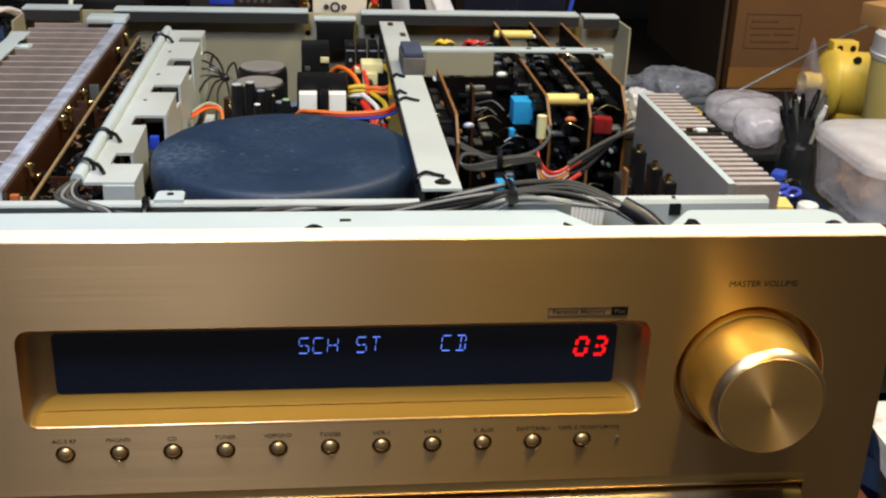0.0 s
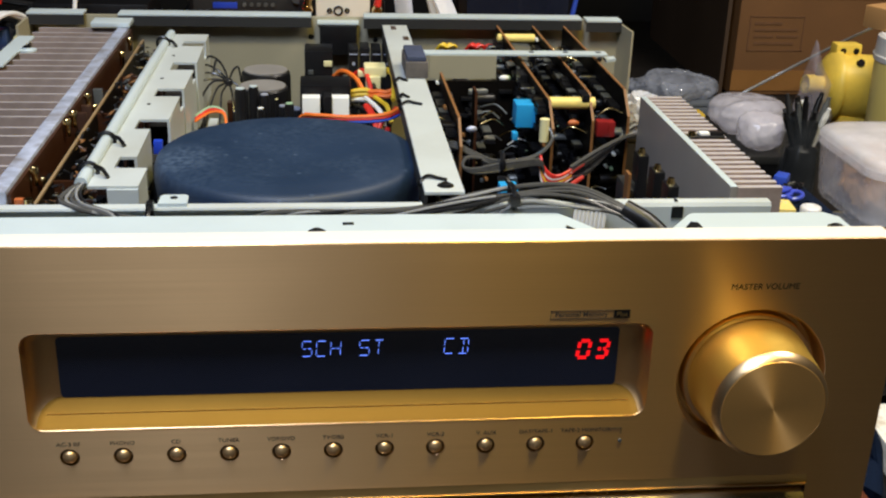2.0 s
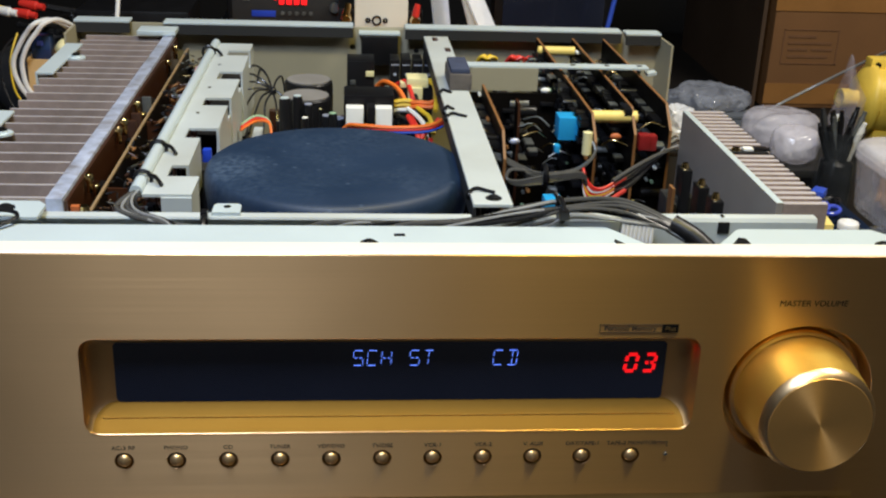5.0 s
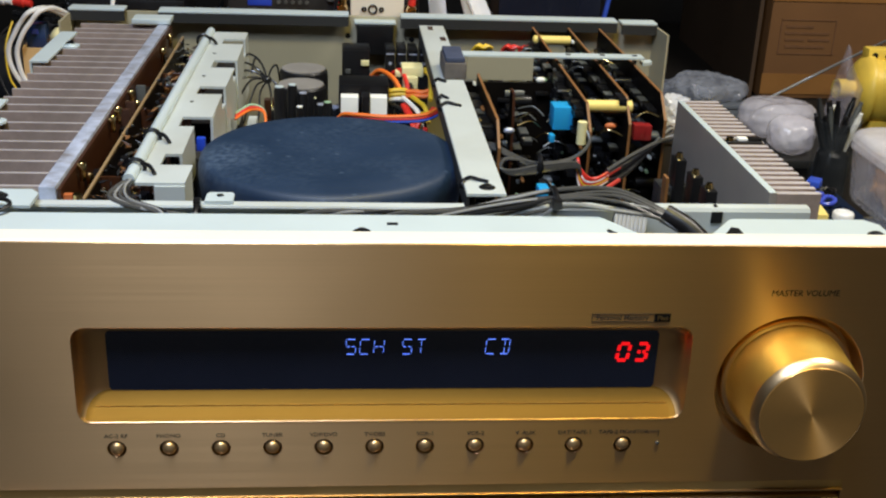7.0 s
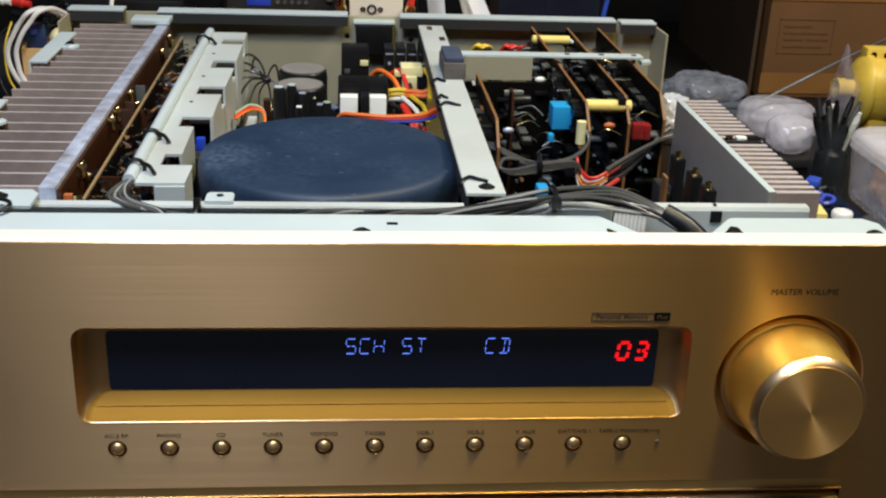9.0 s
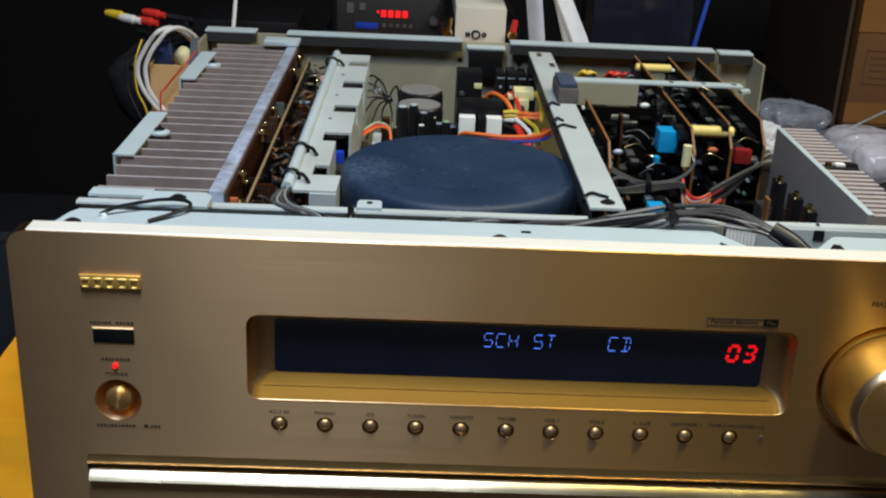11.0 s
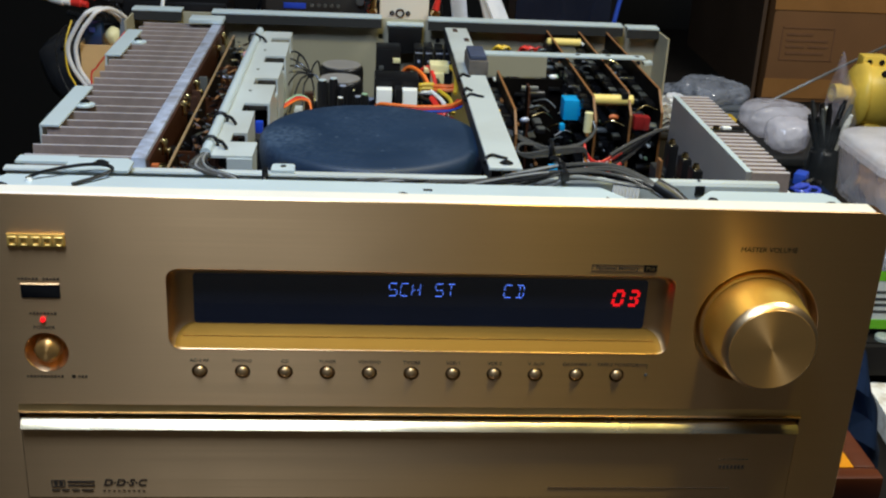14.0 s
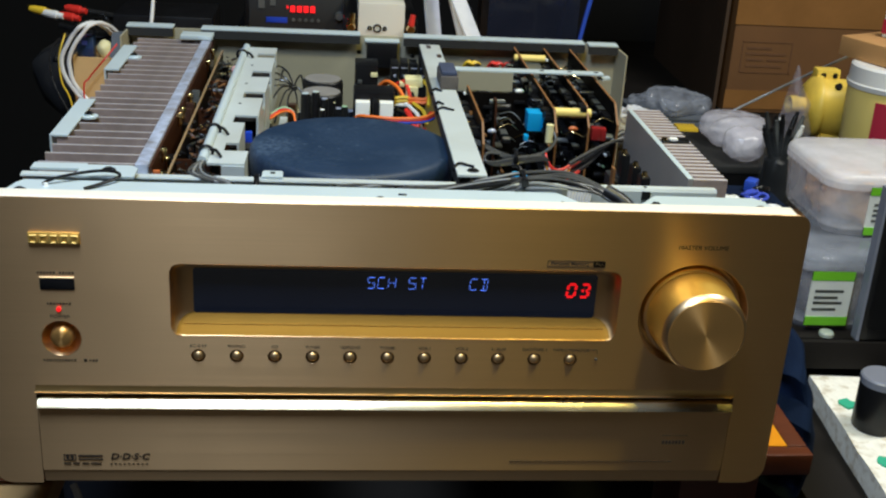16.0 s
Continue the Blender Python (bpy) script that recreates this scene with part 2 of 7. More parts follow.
def dusty(m, colour, amount, specks, spot, reach):
    """Settled dust: fine mottling inside broad patches, scattered pale specks, and one rubbed grey spot."""
    nt = m.node_tree
    b = nt.nodes["Principled BSDF"]
    base = b.inputs["Base Color"].links[0].from_socket
    tc = nt.nodes.new("ShaderNodeTexCoord")
    broad = nt.nodes.new("ShaderNodeTexNoise")
    broad.inputs["Scale"].default_value, broad.inputs["Detail"].default_value = 22, 3
    fine = nt.nodes.new("ShaderNodeTexNoise")
    fine.inputs["Scale"].default_value, fine.inputs["Detail"].default_value = 330, 8
    vor = nt.nodes.new("ShaderNodeTexVoronoi")
    vor.inputs["Scale"].default_value = specks
    for n in (broad, fine, vor):
        nt.links.new(tc.outputs["Object"], n.inputs["Vector"])
    r1 = nt.nodes.new("ShaderNodeMapRange")
    r1.inputs[1].default_value, r1.inputs[2].default_value = 0.36, 0.70
    nt.links.new(broad.outputs["Fac"], r1.inputs[0])
    r2 = nt.nodes.new("ShaderNodeMapRange")
    r2.inputs[1].default_value, r2.inputs[2].default_value = 0.34, 0.72
    r2.inputs[4].default_value = amount
    nt.links.new(fine.outputs["Fac"], r2.inputs[0])
    mul = nt.nodes.new("ShaderNodeMath")
    mul.operation = "MULTIPLY"
    nt.links.new(r1.outputs[0], mul.inputs[0])
    nt.links.new(r2.outputs[0], mul.inputs[1])
    r3 = nt.nodes.new("ShaderNodeMapRange")
    r3.inputs[1].default_value, r3.inputs[2].default_value = 0.05, 0.13
    r3.inputs[3].default_value, r3.inputs[4].default_value = 0.55, 0.0
    nt.links.new(vor.outputs["Distance"], r3.inputs[0])
    mxm = nt.nodes.new("ShaderNodeMath")
    mxm.operation = "MAXIMUM"
    nt.links.new(mul.outputs[0], mxm.inputs[0])
    nt.links.new(r3.outputs[0], mxm.inputs[1])
    far = nt.nodes.new("ShaderNodeVectorMath")
    far.operation = "DISTANCE"
    far.inputs[1].default_value = spot
    nt.links.new(tc.outputs["Object"], far.inputs[0])
    r4 = nt.nodes.new("ShaderNodeMapRange")
    r4.inputs[1].default_value, r4.inputs[2].default_value = reach * 0.35, reach
    r4.inputs[3].default_value, r4.inputs[4].default_value = 1.0, 0.0
    nt.links.new(far.outputs["Value"], r4.inputs[0])
    r5 = nt.nodes.new("ShaderNodeMapRange")
    r5.inputs[1].default_value, r5.inputs[2].default_value = 0.38, 0.62
    r5.inputs[3].default_value, r5.inputs[4].default_value = 0.15, 0.8
    nt.links.new(fine.outputs["Fac"], r5.inputs[0])
    rub = nt.nodes.new("ShaderNodeMath")
    rub.operation = "MULTIPLY"
    nt.links.new(r4.outputs[0], rub.inputs[0])
    nt.links.new(r5.outputs[0], rub.inputs[1])
    both = nt.nodes.new("ShaderNodeMath")
    both.operation = "MAXIMUM"
    nt.links.new(mxm.outputs[0], both.inputs[0])
    nt.links.new(rub.outputs[0], both.inputs[1])
    mx = nt.nodes.new("ShaderNodeMixRGB")
    mx.inputs[2].default_value = rgba(colour)
    nt.links.new(both.outputs[0], mx.inputs[0])
    nt.links.new(base, mx.inputs[1])
    nt.links.new(mx.outputs[0], b.inputs["Base Color"])


dusty(M_RUBBER, (0.056, 0.086, 0.138), 0.40, 70, (-0.086, 0.158, 0.157), 0.031)
M_COMP_BROWN = mat("brown_component", (0.050, 0.020, 0.010), 0.45, 0, 0.4, 200, 0.05, object_vary=0.4)
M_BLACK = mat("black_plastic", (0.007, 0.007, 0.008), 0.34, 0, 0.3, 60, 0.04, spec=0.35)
M_BLACK_MATT = mat("matt_black_foam", (0.015, 0.015, 0.017), 0.9, 0, 0.4, 120, 0.3)
M_CAP_TOP = mat("capacitor_grey_top", (0.25, 0.235, 0.22), 0.5, 0.2, 0.2, 60, 0.1)
M_WHITE = mat("white_ceramic", (0.78, 0.78, 0.74), 0.5, 0, 0.05, 60, 0.05)
M_IVORY = mat("ivory_plastic", (0.72, 0.66, 0.36), 0.45, 0, 0.06, 60, 0.03)
M_YELLOW_CAP = mat("yellow_film_capacitor", (0.75, 0.58, 0.17), 0.4, 0, 0.06, 60, 0.03)
M_BLUE_CAP = mat("bright_blue_capacitor", (0.02, 0.30, 0.62), 0.4, 0, 0.08, 60, 0.03)
M_BLUE_DEEP = mat("deep_blue_plastic", (0.015, 0.05, 0.45), 0.4, 0, 0.1, 60, 0.03)
M_ORANGE_BLOCK = mat("orange_brown_plastic", (0.42, 0.11, 0.03), 0.5, 0, 0.1, 60, 0.03)
M_PINK = mat("pale_pink_plastic", (0.75, 0.42, 0.38), 0.5, 0, 0.06, 60, 0.03)
M_NAVY = mat("navy_foam_cap", (0.035, 0.045, 0.085), 0.8, 0, 0.2, 120, 0.2)
M_RED = mat("red_plastic", (0.21, 0.009, 0.009), 0.4, 0, 0.1, 60, 0.03)
M_ORANGE = mat("orange_wire", (0.75, 0.16, 0.02), 0.4, 0, 0.06, 60, 0.0)
M_REDWIRE = mat("red_wire", (0.62, 0.03, 0.02), 0.4, 0, 0.06, 60, 0.0)
M_YELLOWWIRE = mat("yellow_wire", (0.72, 0.48, 0.03), 0.4, 0, 0.06, 60, 0.0)
M_WHITEWIRE = mat("white_wire", (0.75, 0.74, 0.72), 0.4, 0, 0.05, 60, 0.0)
M_RIBBON = mat("silver_grey_ribbon", (0.27, 0.27, 0.265), 0.35, 0, 0.1, 60, 0.02)
M_FOAM_BLOCK = mat("grey_brown_foam", (0.10, 0.085, 0.075), 0.9, 0, 0.3, 120, 0.3)
M_GREYWIRE = mat("grey_wire", (0.070, 0.068, 0.064), 0.20, 0, 0.15, 60, 0.02)
M_GREYWIRE_PALE = mat("pale_grey_wire", (0.24, 0.24, 0.235), 0.22, 0, 0.12, 60, 0.02)
M_BLACKWIRE = mat("black_wire", (0.014, 0.014, 0.015), 0.28, 0, 0.2, 60, 0.0)
M_BLUEWIRE = mat("blue_wire", (0.03, 0.08, 0.5), 0.4, 0, 0.1, 60, 0.0)
M_GREENWIRE = mat("pale_green_wire", (0.30, 0.45, 0.28), 0.4, 0, 0.1, 60, 0.0)
M_SCREW = mat("black_screw", (0.03, 0.03, 0.032), 0.35, 0.8, 0.3, 90, 0.05)
M_CHIP_GREY = mat("grey_component", (0.11, 0.115, 0.11), 0.4, 0.3, 0.3, 60, 0.05, object_vary=0.3)
M_TABLE = wood("honey_wood_laminate", (0.98, 0.42, 0.016), (0.90, 0.35, 0.012), (3, 40, 40))
M_TABLE_EDGE = wood("red_brown_wood_edge", (0.13, 0.034, 0.012), (0.08, 0.02, 0.007), (4, 60, 60))
M_DARK_DESK = mat("dark_desk_top", (0.010, 0.008, 0.007), 0.75, 0, 0.3, 20, 0.05, spec=0.2)
M_WALL_PALE = mat("pale_room_wall", (0.55, 0.50, 0.42), 0.9, 0, 0.08, 4, 0.1, 80)
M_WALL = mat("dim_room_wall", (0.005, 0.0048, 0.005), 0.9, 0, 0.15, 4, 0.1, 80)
M_CEIL = mat("dim_room_ceiling", (0.45, 0.43, 0.39), 0.9, 0, 0.1, 4, 0.1, 80)
M_CARTON = mat("brown_corrugated_cardboard", (0.17, 0.078, 0.025), 0.8, 0, 0.12, 12, 0.12, 250, dirt=(0.22, 0.11, 0.04), dirt_amount=0.4)
M_BROWN_TAPE = mat("glossy_brown_tape", (0.25, 0.12, 0.038), 0.22, 0, 0.15, 14, 0.12, 90)
M_CARTON_PRINT = mat("carton_print", (0.135, 0.062, 0.024), 0.8, 0, 0.2, 60, 0.05)
M_CARTON_RED = mat("carton_red_print", (0.42, 0.06, 0.03), 0.8, 0, 0.2, 60, 0.05)
M_PUMP = mat("yellow_enamel", (0.95, 0.67, 0.10), 0.4, 0, 0.08, 30, 0.08, 200, dirt=(0.55, 0.36, 0.08), dirt_amount=0.4)
M_TUB = mat("cream_plastic_tub", (0.95, 0.76, 0.24), 0.35, 0, 0.05, 20, 0.02)
M_TUB_LABEL = mat("crimson_label", (0.40, 0.02, 0.05), 0.45, 0, 0.05, 20, 0.02)
M_LID = mat("white_plastic_lid", (0.80, 0.80, 0.80), 0.35, 0, 0.04, 20, 0.02)
M_GREEN = mat("lime_green_label", (0.20, 0.58, 0.02), 0.5, 0, 0.05, 20, 0.02)
M_PAPER = mat("white_paper_label", (0.78, 0.80, 0.76), 0.6, 0, 0.05, 40, 0.02)
M_CLEAR = clear("milky_clear_plastic", (0.93, 0.92, 0.97), 0.24, 0.34)
M_CLEAR_THIN = clear("thin_clear_plastic", (0.85, 0.86, 0.95), 0.15, 0.20)
M_BAG = clear("frosted_white_bag", (0.82, 0.80, 0.90), 0.16, 0.40)
M_MILKY = clear("milky_tub_plastic", (0.90, 0.89, 0.95), 0.28, 0.46)
M_JAR = clear("clear_jar_glass", (0.10, 0.11, 0.12), 0.06, 0.14)
M_CHAMFER = mat("polished_gold_bevel", (0.90, 0.63, 0.34), 0.33, 1.0, 0.03, 30, 0.0)
M_DARK_BROWN = mat("dark_brown_hardboard", (0.055, 0.032, 0.018), 0.6, 0, 0.2, 8, 0.05)
M_GLASS = clear("scratched_glass", (0.55, 0.52, 0.62), 0.1, 0.20)
M_FILM = clear("crumpled_clear_film", (0.85, 0.87, 0.93), 0.22, 0.55)
M_FILM_GREY = clear("grey_clear_film", (0.36, 0.39, 0.47), 0.08, 0.42)
M_FOAM = mat("dirty_white_polystyrene", (0.90, 0.87, 0.79), 0.8, 0, 0.10, 150, 0.5, 160, dirt=(0.42, 0.32, 0.18), dirt_amount=0.65)
M_BLUE_CLOTH = mat("blue_cloth", (0.005, 0.011, 0.030), 0.9, 0, 0.25, 30, 0.4, 300, spec=0.1)
M_CREAM_BOX = mat("cream_painted_case", (0.66, 0.63, 0.54), 0.5, 0, 0.05, 15, 0.03)
M_SALAD = mat("mixed_small_parts", (0.60, 0.36, 0.18), 0.6, 0, 0.7, 60, 0.3)
M_TAPE = mat("teal_green_paint_mark", (0.05, 0.42, 0.25), 0.6, 0, 0.1, 30, 0.05)
M_BLUE_PACK = mat("shiny_blue_packet", (0.014, 0.032, 0.095), 0.3, 0, 0.3, 60, 0.1)
M_SLATE_BOX = mat("slate_grey_cardboard", (0.10, 0.115, 0.14), 0.7, 0, 0.12, 14, 0.06)
M_GREY_DOOR = mat("slate_grey_panel", (0.02, 0.024, 0.032), 0.5, 0, 0.1, 8, 0.03)
M_YELLOW_BAG = mat("dull_yellow_plastic", (0.42, 0.36, 0.03), 0.5, 0, 0.2, 20, 0.2)
M_CARTON_LIGHT = mat("pale_brown_cardboard", (0.50, 0.27, 0.10), 0.8, 0, 0.12, 12, 0.12, 250, dirt=(0.40, 0.21, 0.08), dirt_amount=0.4)
M_CARTON_TAN = mat("bright_tan_cardboard", (0.62, 0.40, 0.17), 0.8, 0, 0.12, 12, 0.12, 250, dirt=(0.50, 0.30, 0.12), dirt_amount=0.4)
M_GREY_RIM = mat("grey_blue_plastic", (0.20, 0.21, 0.26), 0.4, 0, 0.1, 40, 0.02)
M_LID_GREY = mat("grey_green_plastic", (0.42, 0.47, 0.42), 0.35, 0, 0.08, 40, 0.02)
M_PALE_WOOD = wood("pale_worn_wood", (0.62, 0.40, 0.16), (0.48, 0.28, 0.10), (40, 3, 40), 0.5)
M_BLUE_SHINY = mat("shiny_violet_blue_plastic", (0.06, 0.09, 0.52), 0.2, 0, 0.1, 60, 0.0)
M_SHELF_SHADE = mat("near_black_brown_wood", (0.0045, 0.003, 0.002), 0.85, 0, 0.4, 12, 0.1, spec=0.08)
M_RED_SLEEVE = mat("dull_red_sleeve", (0.42, 0.03, 0.02), 0.4, 0, 0.1, 60, 0.0)


# ---- mesh helpers ----
def box(bm, x0, x1, y0, y1, z0, z1, bevel=0.0):
    vs = [bm.verts.new((x, y, z)) for x in (x0, x1) for y in (y0, y1) for z in (z0, z1)]
    fs = [bm.faces.new([vs[i] for i in q]) for q in ((0, 1, 3, 2), (4, 6, 7, 5), (0, 4, 5, 1), (2, 3, 7, 6), (0, 2, 6, 4), (1, 5, 7, 3))]
    if bevel:
        es = list({e for f in fs for e in f.edges})
        bmesh.ops.bevel(bm, geom=es, offset=bevel, segments=2, affect="EDGES", profile=0.6)
    return vs


def frame_axes(d):
    d = d.normalized()
    a = Vector((0, 0, 1)) if abs(d.z) < 0.9 else Vector((1, 0, 0))
    u = d.cross(a).normalized()
    return u, d.cross(u)


def rings(bm, loops, close_start=True, close_end=True):
    """Quads between successive closed loops of points."""
    vv = [[bm.verts.new(p) for p in l] for l in loops]
    n = len(vv[0])
    for a, b in zip(vv, vv[1:]):
        for i in range(n):
            bm.faces.new((a[i], a[(i + 1) % n], b[(i + 1) % n], b[i]))
    if close_start:
        bm.faces.new(vv[0][::-1])
    if close_end:
        bm.faces.new(vv[-1])
    return vv


def cyl(bm, p0, p1, r0, r1=None, seg=20, profile=None):
    """A round body from p0 to p1; profile: (share of the length, radius) pairs."""
    p0, p1 = Vector(p0), Vector(p1)
    u, v = frame_axes(p1 - p0)
    prof = profile or ((0, r0), (1, r0 if r1 is None else r1))
    rings(bm, [[p0 + (p1 - p0) * s + (u * math.cos(a) + v * math.sin(a)) * r for a in [2 * math.pi * i / seg for i in range(seg)]] for s, r in prof])


def smooth_line(pts, steps=6):
    pts = [Vector(p) for p in pts]
    out = []
    for i in range(len(pts) - 1):
        p0, p1, p2, p3 = pts[max(i - 1, 0)], pts[i], pts[i + 1], pts[min(i + 2, len(pts) - 1)]
        for k in range(steps):
            t = k / steps
            out.append(0.5 * (2 * p1 + (p2 - p0) * t + (2 * p0 - 5 * p1 + 4 * p2 - p3) * t * t + (3 * p1 - p0 - 3 * p2 + p3) * t ** 3))
    return out + [pts[-1]]


def tube(bm, pts, r, seg=8, steps=6, flat=1.0):
    line = smooth_line(pts, steps) if len(pts) > 2 else [Vector(p) for p in pts]
    loops, u = [], None
    for i, p in enumerate(line):
        d = (line[min(i + 1, len(line) - 1)] - line[max(i - 1, 0)]).normalized()
        if u is None:
            u, v = frame_axes(d)
        else:
            u = (u - d * u.dot(d)).normalized()
            v = d.cross(u)
        loops.append([p + u * math.cos(a) * r + v * math.sin(a) * r * flat for a in [2 * math.pi * k / seg for k in range(seg)]])
    rings(bm, loops)


def round_rect(cx, cz, hx, hz, r, seg=5):
    out = []
    for sx, sz, a0 in ((1, 1, 0), (-1, 1, 90), (-1, -1, 180), (1, -1, 270)):
        for k in range(seg + 1):
            a = radians(a0 + 90 * k / seg)
            out.append((cx + sx * (hx - r) + r * math.cos(a), cz + sz * (hz - r) + r * math.sin(a)))
    return out


def circle(cx, cz, r, seg=32):
    return [(cx + r * math.cos(2 * math.pi * k / seg), cz + r * math.sin(2 * math.pi * k / seg)) for k in range(seg)]


def plate(bm, outer, holes, y0, y1, chamfer=0.0):
    """An upright plate facing -y with holes; outer and holes are functions of an outward offset."""
    def loop(pts, y):
        vs = [bm.verts.new((x, y, z)) for x, z in pts]
        return vs, [bm.edges.new((vs[i], vs[(i + 1) % len(vs)])) for i in range(len(vs))]

    def wall(a, b):
        for i in range(len(a)):
            bm.faces.new((a[i], a[(i + 1) % len(a)], b[(i + 1) % len(b)], b[i]))
    front, back, chains = [], [], []
    for f, sign in [(outer, -1)] + [(h, 1) for h in holes]:
        a, ea = loop(f(sign * chamfer), y0)
        b, eb = loop(f(0), y0 + chamfer) if chamfer else (a, ea)
        c, ec = loop(f(0), y1)
        front += ea
        back += ec
        chains.append((a, b, c))
    bmesh.ops.triangle_fill(bm, use_beauty=True, use_dissolve=False, edges=front, normal=(0, -1, 0))
    bmesh.ops.triangle_fill(bm, use_beauty=True, use_dissolve=False, edges=back, normal=(0, 1, 0))
    for a, b, c in chains:
        if chamfer:
            wall(a, b)
        wall(b, c)


def finish(me, smooth):
    if smooth:
        me.shade_smooth()
        me.set_sharp_from_angle(angle=radians(38))


def mesh_of(name, bm, material, smooth=True):
    bmesh.ops.recalc_face_normals(bm, faces=bm.faces)
    me = bpy.data.meshes.new(name)
    bm.to_mesh(me)
    bm.free()
    me.materials.append(material)
    finish(me, smooth)
    return me


def hang(ob, parent):
    """Make ob a child of parent while its mesh stays in the world's axes."""
    ob.parent = parent
    ob.matrix_parent_inverse = Matrix.Translation(-parent.location)
    return ob


def part(name, bm, material, parent, label="", smooth=True):
    """One mesh object under a thing or a part; its mesh is in the world's axes."""
    ob = new(name, mesh_of(name, bm, material, smooth))
    if parent:
        hang(ob, parent)
    return tagged(ob, label) if label else ob


def again(ob, parent, offset, name=None):
    """Another part on the same mesh, shifted."""
    o = new(name or ob.name.split(".")[0], ob.data)
    hang(o, parent)
    o.location = Vector(ob.location) + Vector(offset)
    return o


def thing(name, label, category, at=(0, 0, 0), group="", kind=""):
    ob = new(name)
    ob.location = at
    return tagged(ob, label, category, group, kind)


def solo(name, bm, material, label, category, group="", kind="", smooth=True):
    return tagged(new(name, mesh_of(name, bm, material, smooth)), label, category, group, kind)


def lettering(name, words, size, x, y, z, material, parent, shear=0.0, align="CENTER", squeeze=1.0, bold=0.0):
    """Flat lettering that faces -y."""
    cu = bpy.data.curves.new(name, "FONT")
    cu.body, cu.size, cu.extrude, cu.shear, cu.align_x, cu.align_y, cu.offset = words, size, 0.0001, shear, align, "CENTER", bold
    cu.resolution_u = 3
    tmp = new("tmp_text", cu)
    bpy.context.view_layer.update()
    me = bpy.data.meshes.new_from_object(tmp.evaluated_get(bpy.context.evaluated_depsgraph_get()))
    bpy.data.objects.remove(tmp)
    me.transform(Matrix.Translation((x, y, z)) @ pose(0, 0, 0, 90) @ Matrix.Diagonal((squeeze, 1, 1, 1)))
    me.materials.clear()
    me.materials.append(material)
    me.name = name
    return hang(new(name, me), parent)


def crumple(bm, amount, scale, seed=0.0, only_up=False):
    for v in bm.verts:
        d = noise.noise_vector(v.co * scale + Vector((seed, seed * 2, seed * 3)))
        v.co += Vector((d.x, d.y, abs(d.z) if only_up else d.z)) * amount


def crease(bm, amount, scale, seed=0.0):
    """Sharp folds, as in crumpled film."""
    bm.normal_update()
    moves = []
    for v in bm.verts:
        q = v.co * scale + Vector((seed, seed * 1.7, seed * 2.3))
        q += noise.noise_vector(q * 0.6) * 0.8
        moves.append(v.normal * amount * (0.5 - 2 * abs(noise.noise(q)) + 0.5 * abs(noise.noise(q * 2.7))))
    for v, d in zip(bm.verts, moves):
        v.co += d


def blob(bm, centre, radii, sub=3):
    r = bmesh.ops.create_icosphere(bm, subdivisions=sub, radius=1.0)
    for v in r["verts"]:
        v.co = Vector((v.co.x * radii[0] + centre[0], v.co.y * radii[1] + centre[1], v.co.z * radii[2] + centre[2]))
    return r["verts"]

# ---- the room ----
def slab(name, x0, x1, y0, y1, z0, z1, material, label, category):
    bm = bmesh.new()
    box(bm, x0, x1, y0, y1, z0, z1)
    return solo(name, bm, material, label, category, kind="structure", smooth=False)


slab("floor", -1.9, 2.0, -1.8, 2.6, -0.80, -0.75, M_FLOOR, "plain grey floor of a dim workshop room", "floor")
slab("ceiling", -1.9, 2.0, -1.8, 2.6, 1.75, 1.80, M_CEIL, "plain dim ceiling over the workbench", "ceiling")
# north, west and east walls: the unlit room's darkness is in the near-black colour
slab("wall_north", -1.9, 2.0, 2.6, 2.7, -0.8, 1.8, M_WALL, "wall behind the workbench, room darkness put in its colour", "wall")
slab("wall_south", -1.9, 2.0, -1.9, -1.8, -0.8, 1.8, M_WALL_PALE, "pale plain wall facing the workbench", "wall")
slab("wall_west", -2.0, -1.9, -1.8, 2.6, -0.8, 1.8, M_WALL, "plain side wall, room darkness put in its colour", "wall")
slab("wall_east", 2.0, 2.1, -1.8, 2.6, -0.8, 1.8, M_WALL, "plain side wall, room darkness put in its colour", "wall")

# ---- the table under the receiver ----
TZ = -0.022
table = thing("work_table", "honey-coloured wooden table with a red-brown edge, receiver on it", "table", (-0.02, 0.5, -0.75))
bm = bmesh.new()
rings(bm, [[(-0.345, 0.0625, z), (0.283, 0.0735, z), (0.283, 1.20, z), (-0.345, 1.20, z)] for z in (TZ - 0.0160, TZ)])
part("tabletop", bm, M_TABLE, table, smooth=False)
for corners in (((-0.345, 0.0520), (0.298, 0.0615), (0.298, 0.0738), (-0.345, 0.0625)), ((0.283, 0.0738), (0.298, 0.0738), (0.298, 1.20), (0.283, 1.20))):
    bm = bmesh.new()
    rings(bm, [[(x, y, z) for x, y in corners] for z in (TZ - 0.0168, TZ)])
    bmesh.ops.bevel(bm, geom=bm.edges[:], offset=0.002, segments=2, affect="EDGES", profile=0.6)
    part("edge_strip", bm, M_TABLE_EDGE, table, "red-brown wooden edge strip")
for x in (-0.30, 0.25):
    for y in (0.13, 1.14):
        bm = bmesh.new()
        box(bm, x - 0.030, x + 0.030, y - 0.030, y + 0.030, -0.75, TZ - 0.016, 0.003)
        part("leg", bm, M_TABLE_EDGE, table)

# ---- the receiver ----
recv = thing("av_receiver", "champagne-gold audio receiver with its lid off, on the table", "receiver", (0, 0.25, TZ))

# front panel
PX, PT, PB = 0.235, 0.178, -0.003


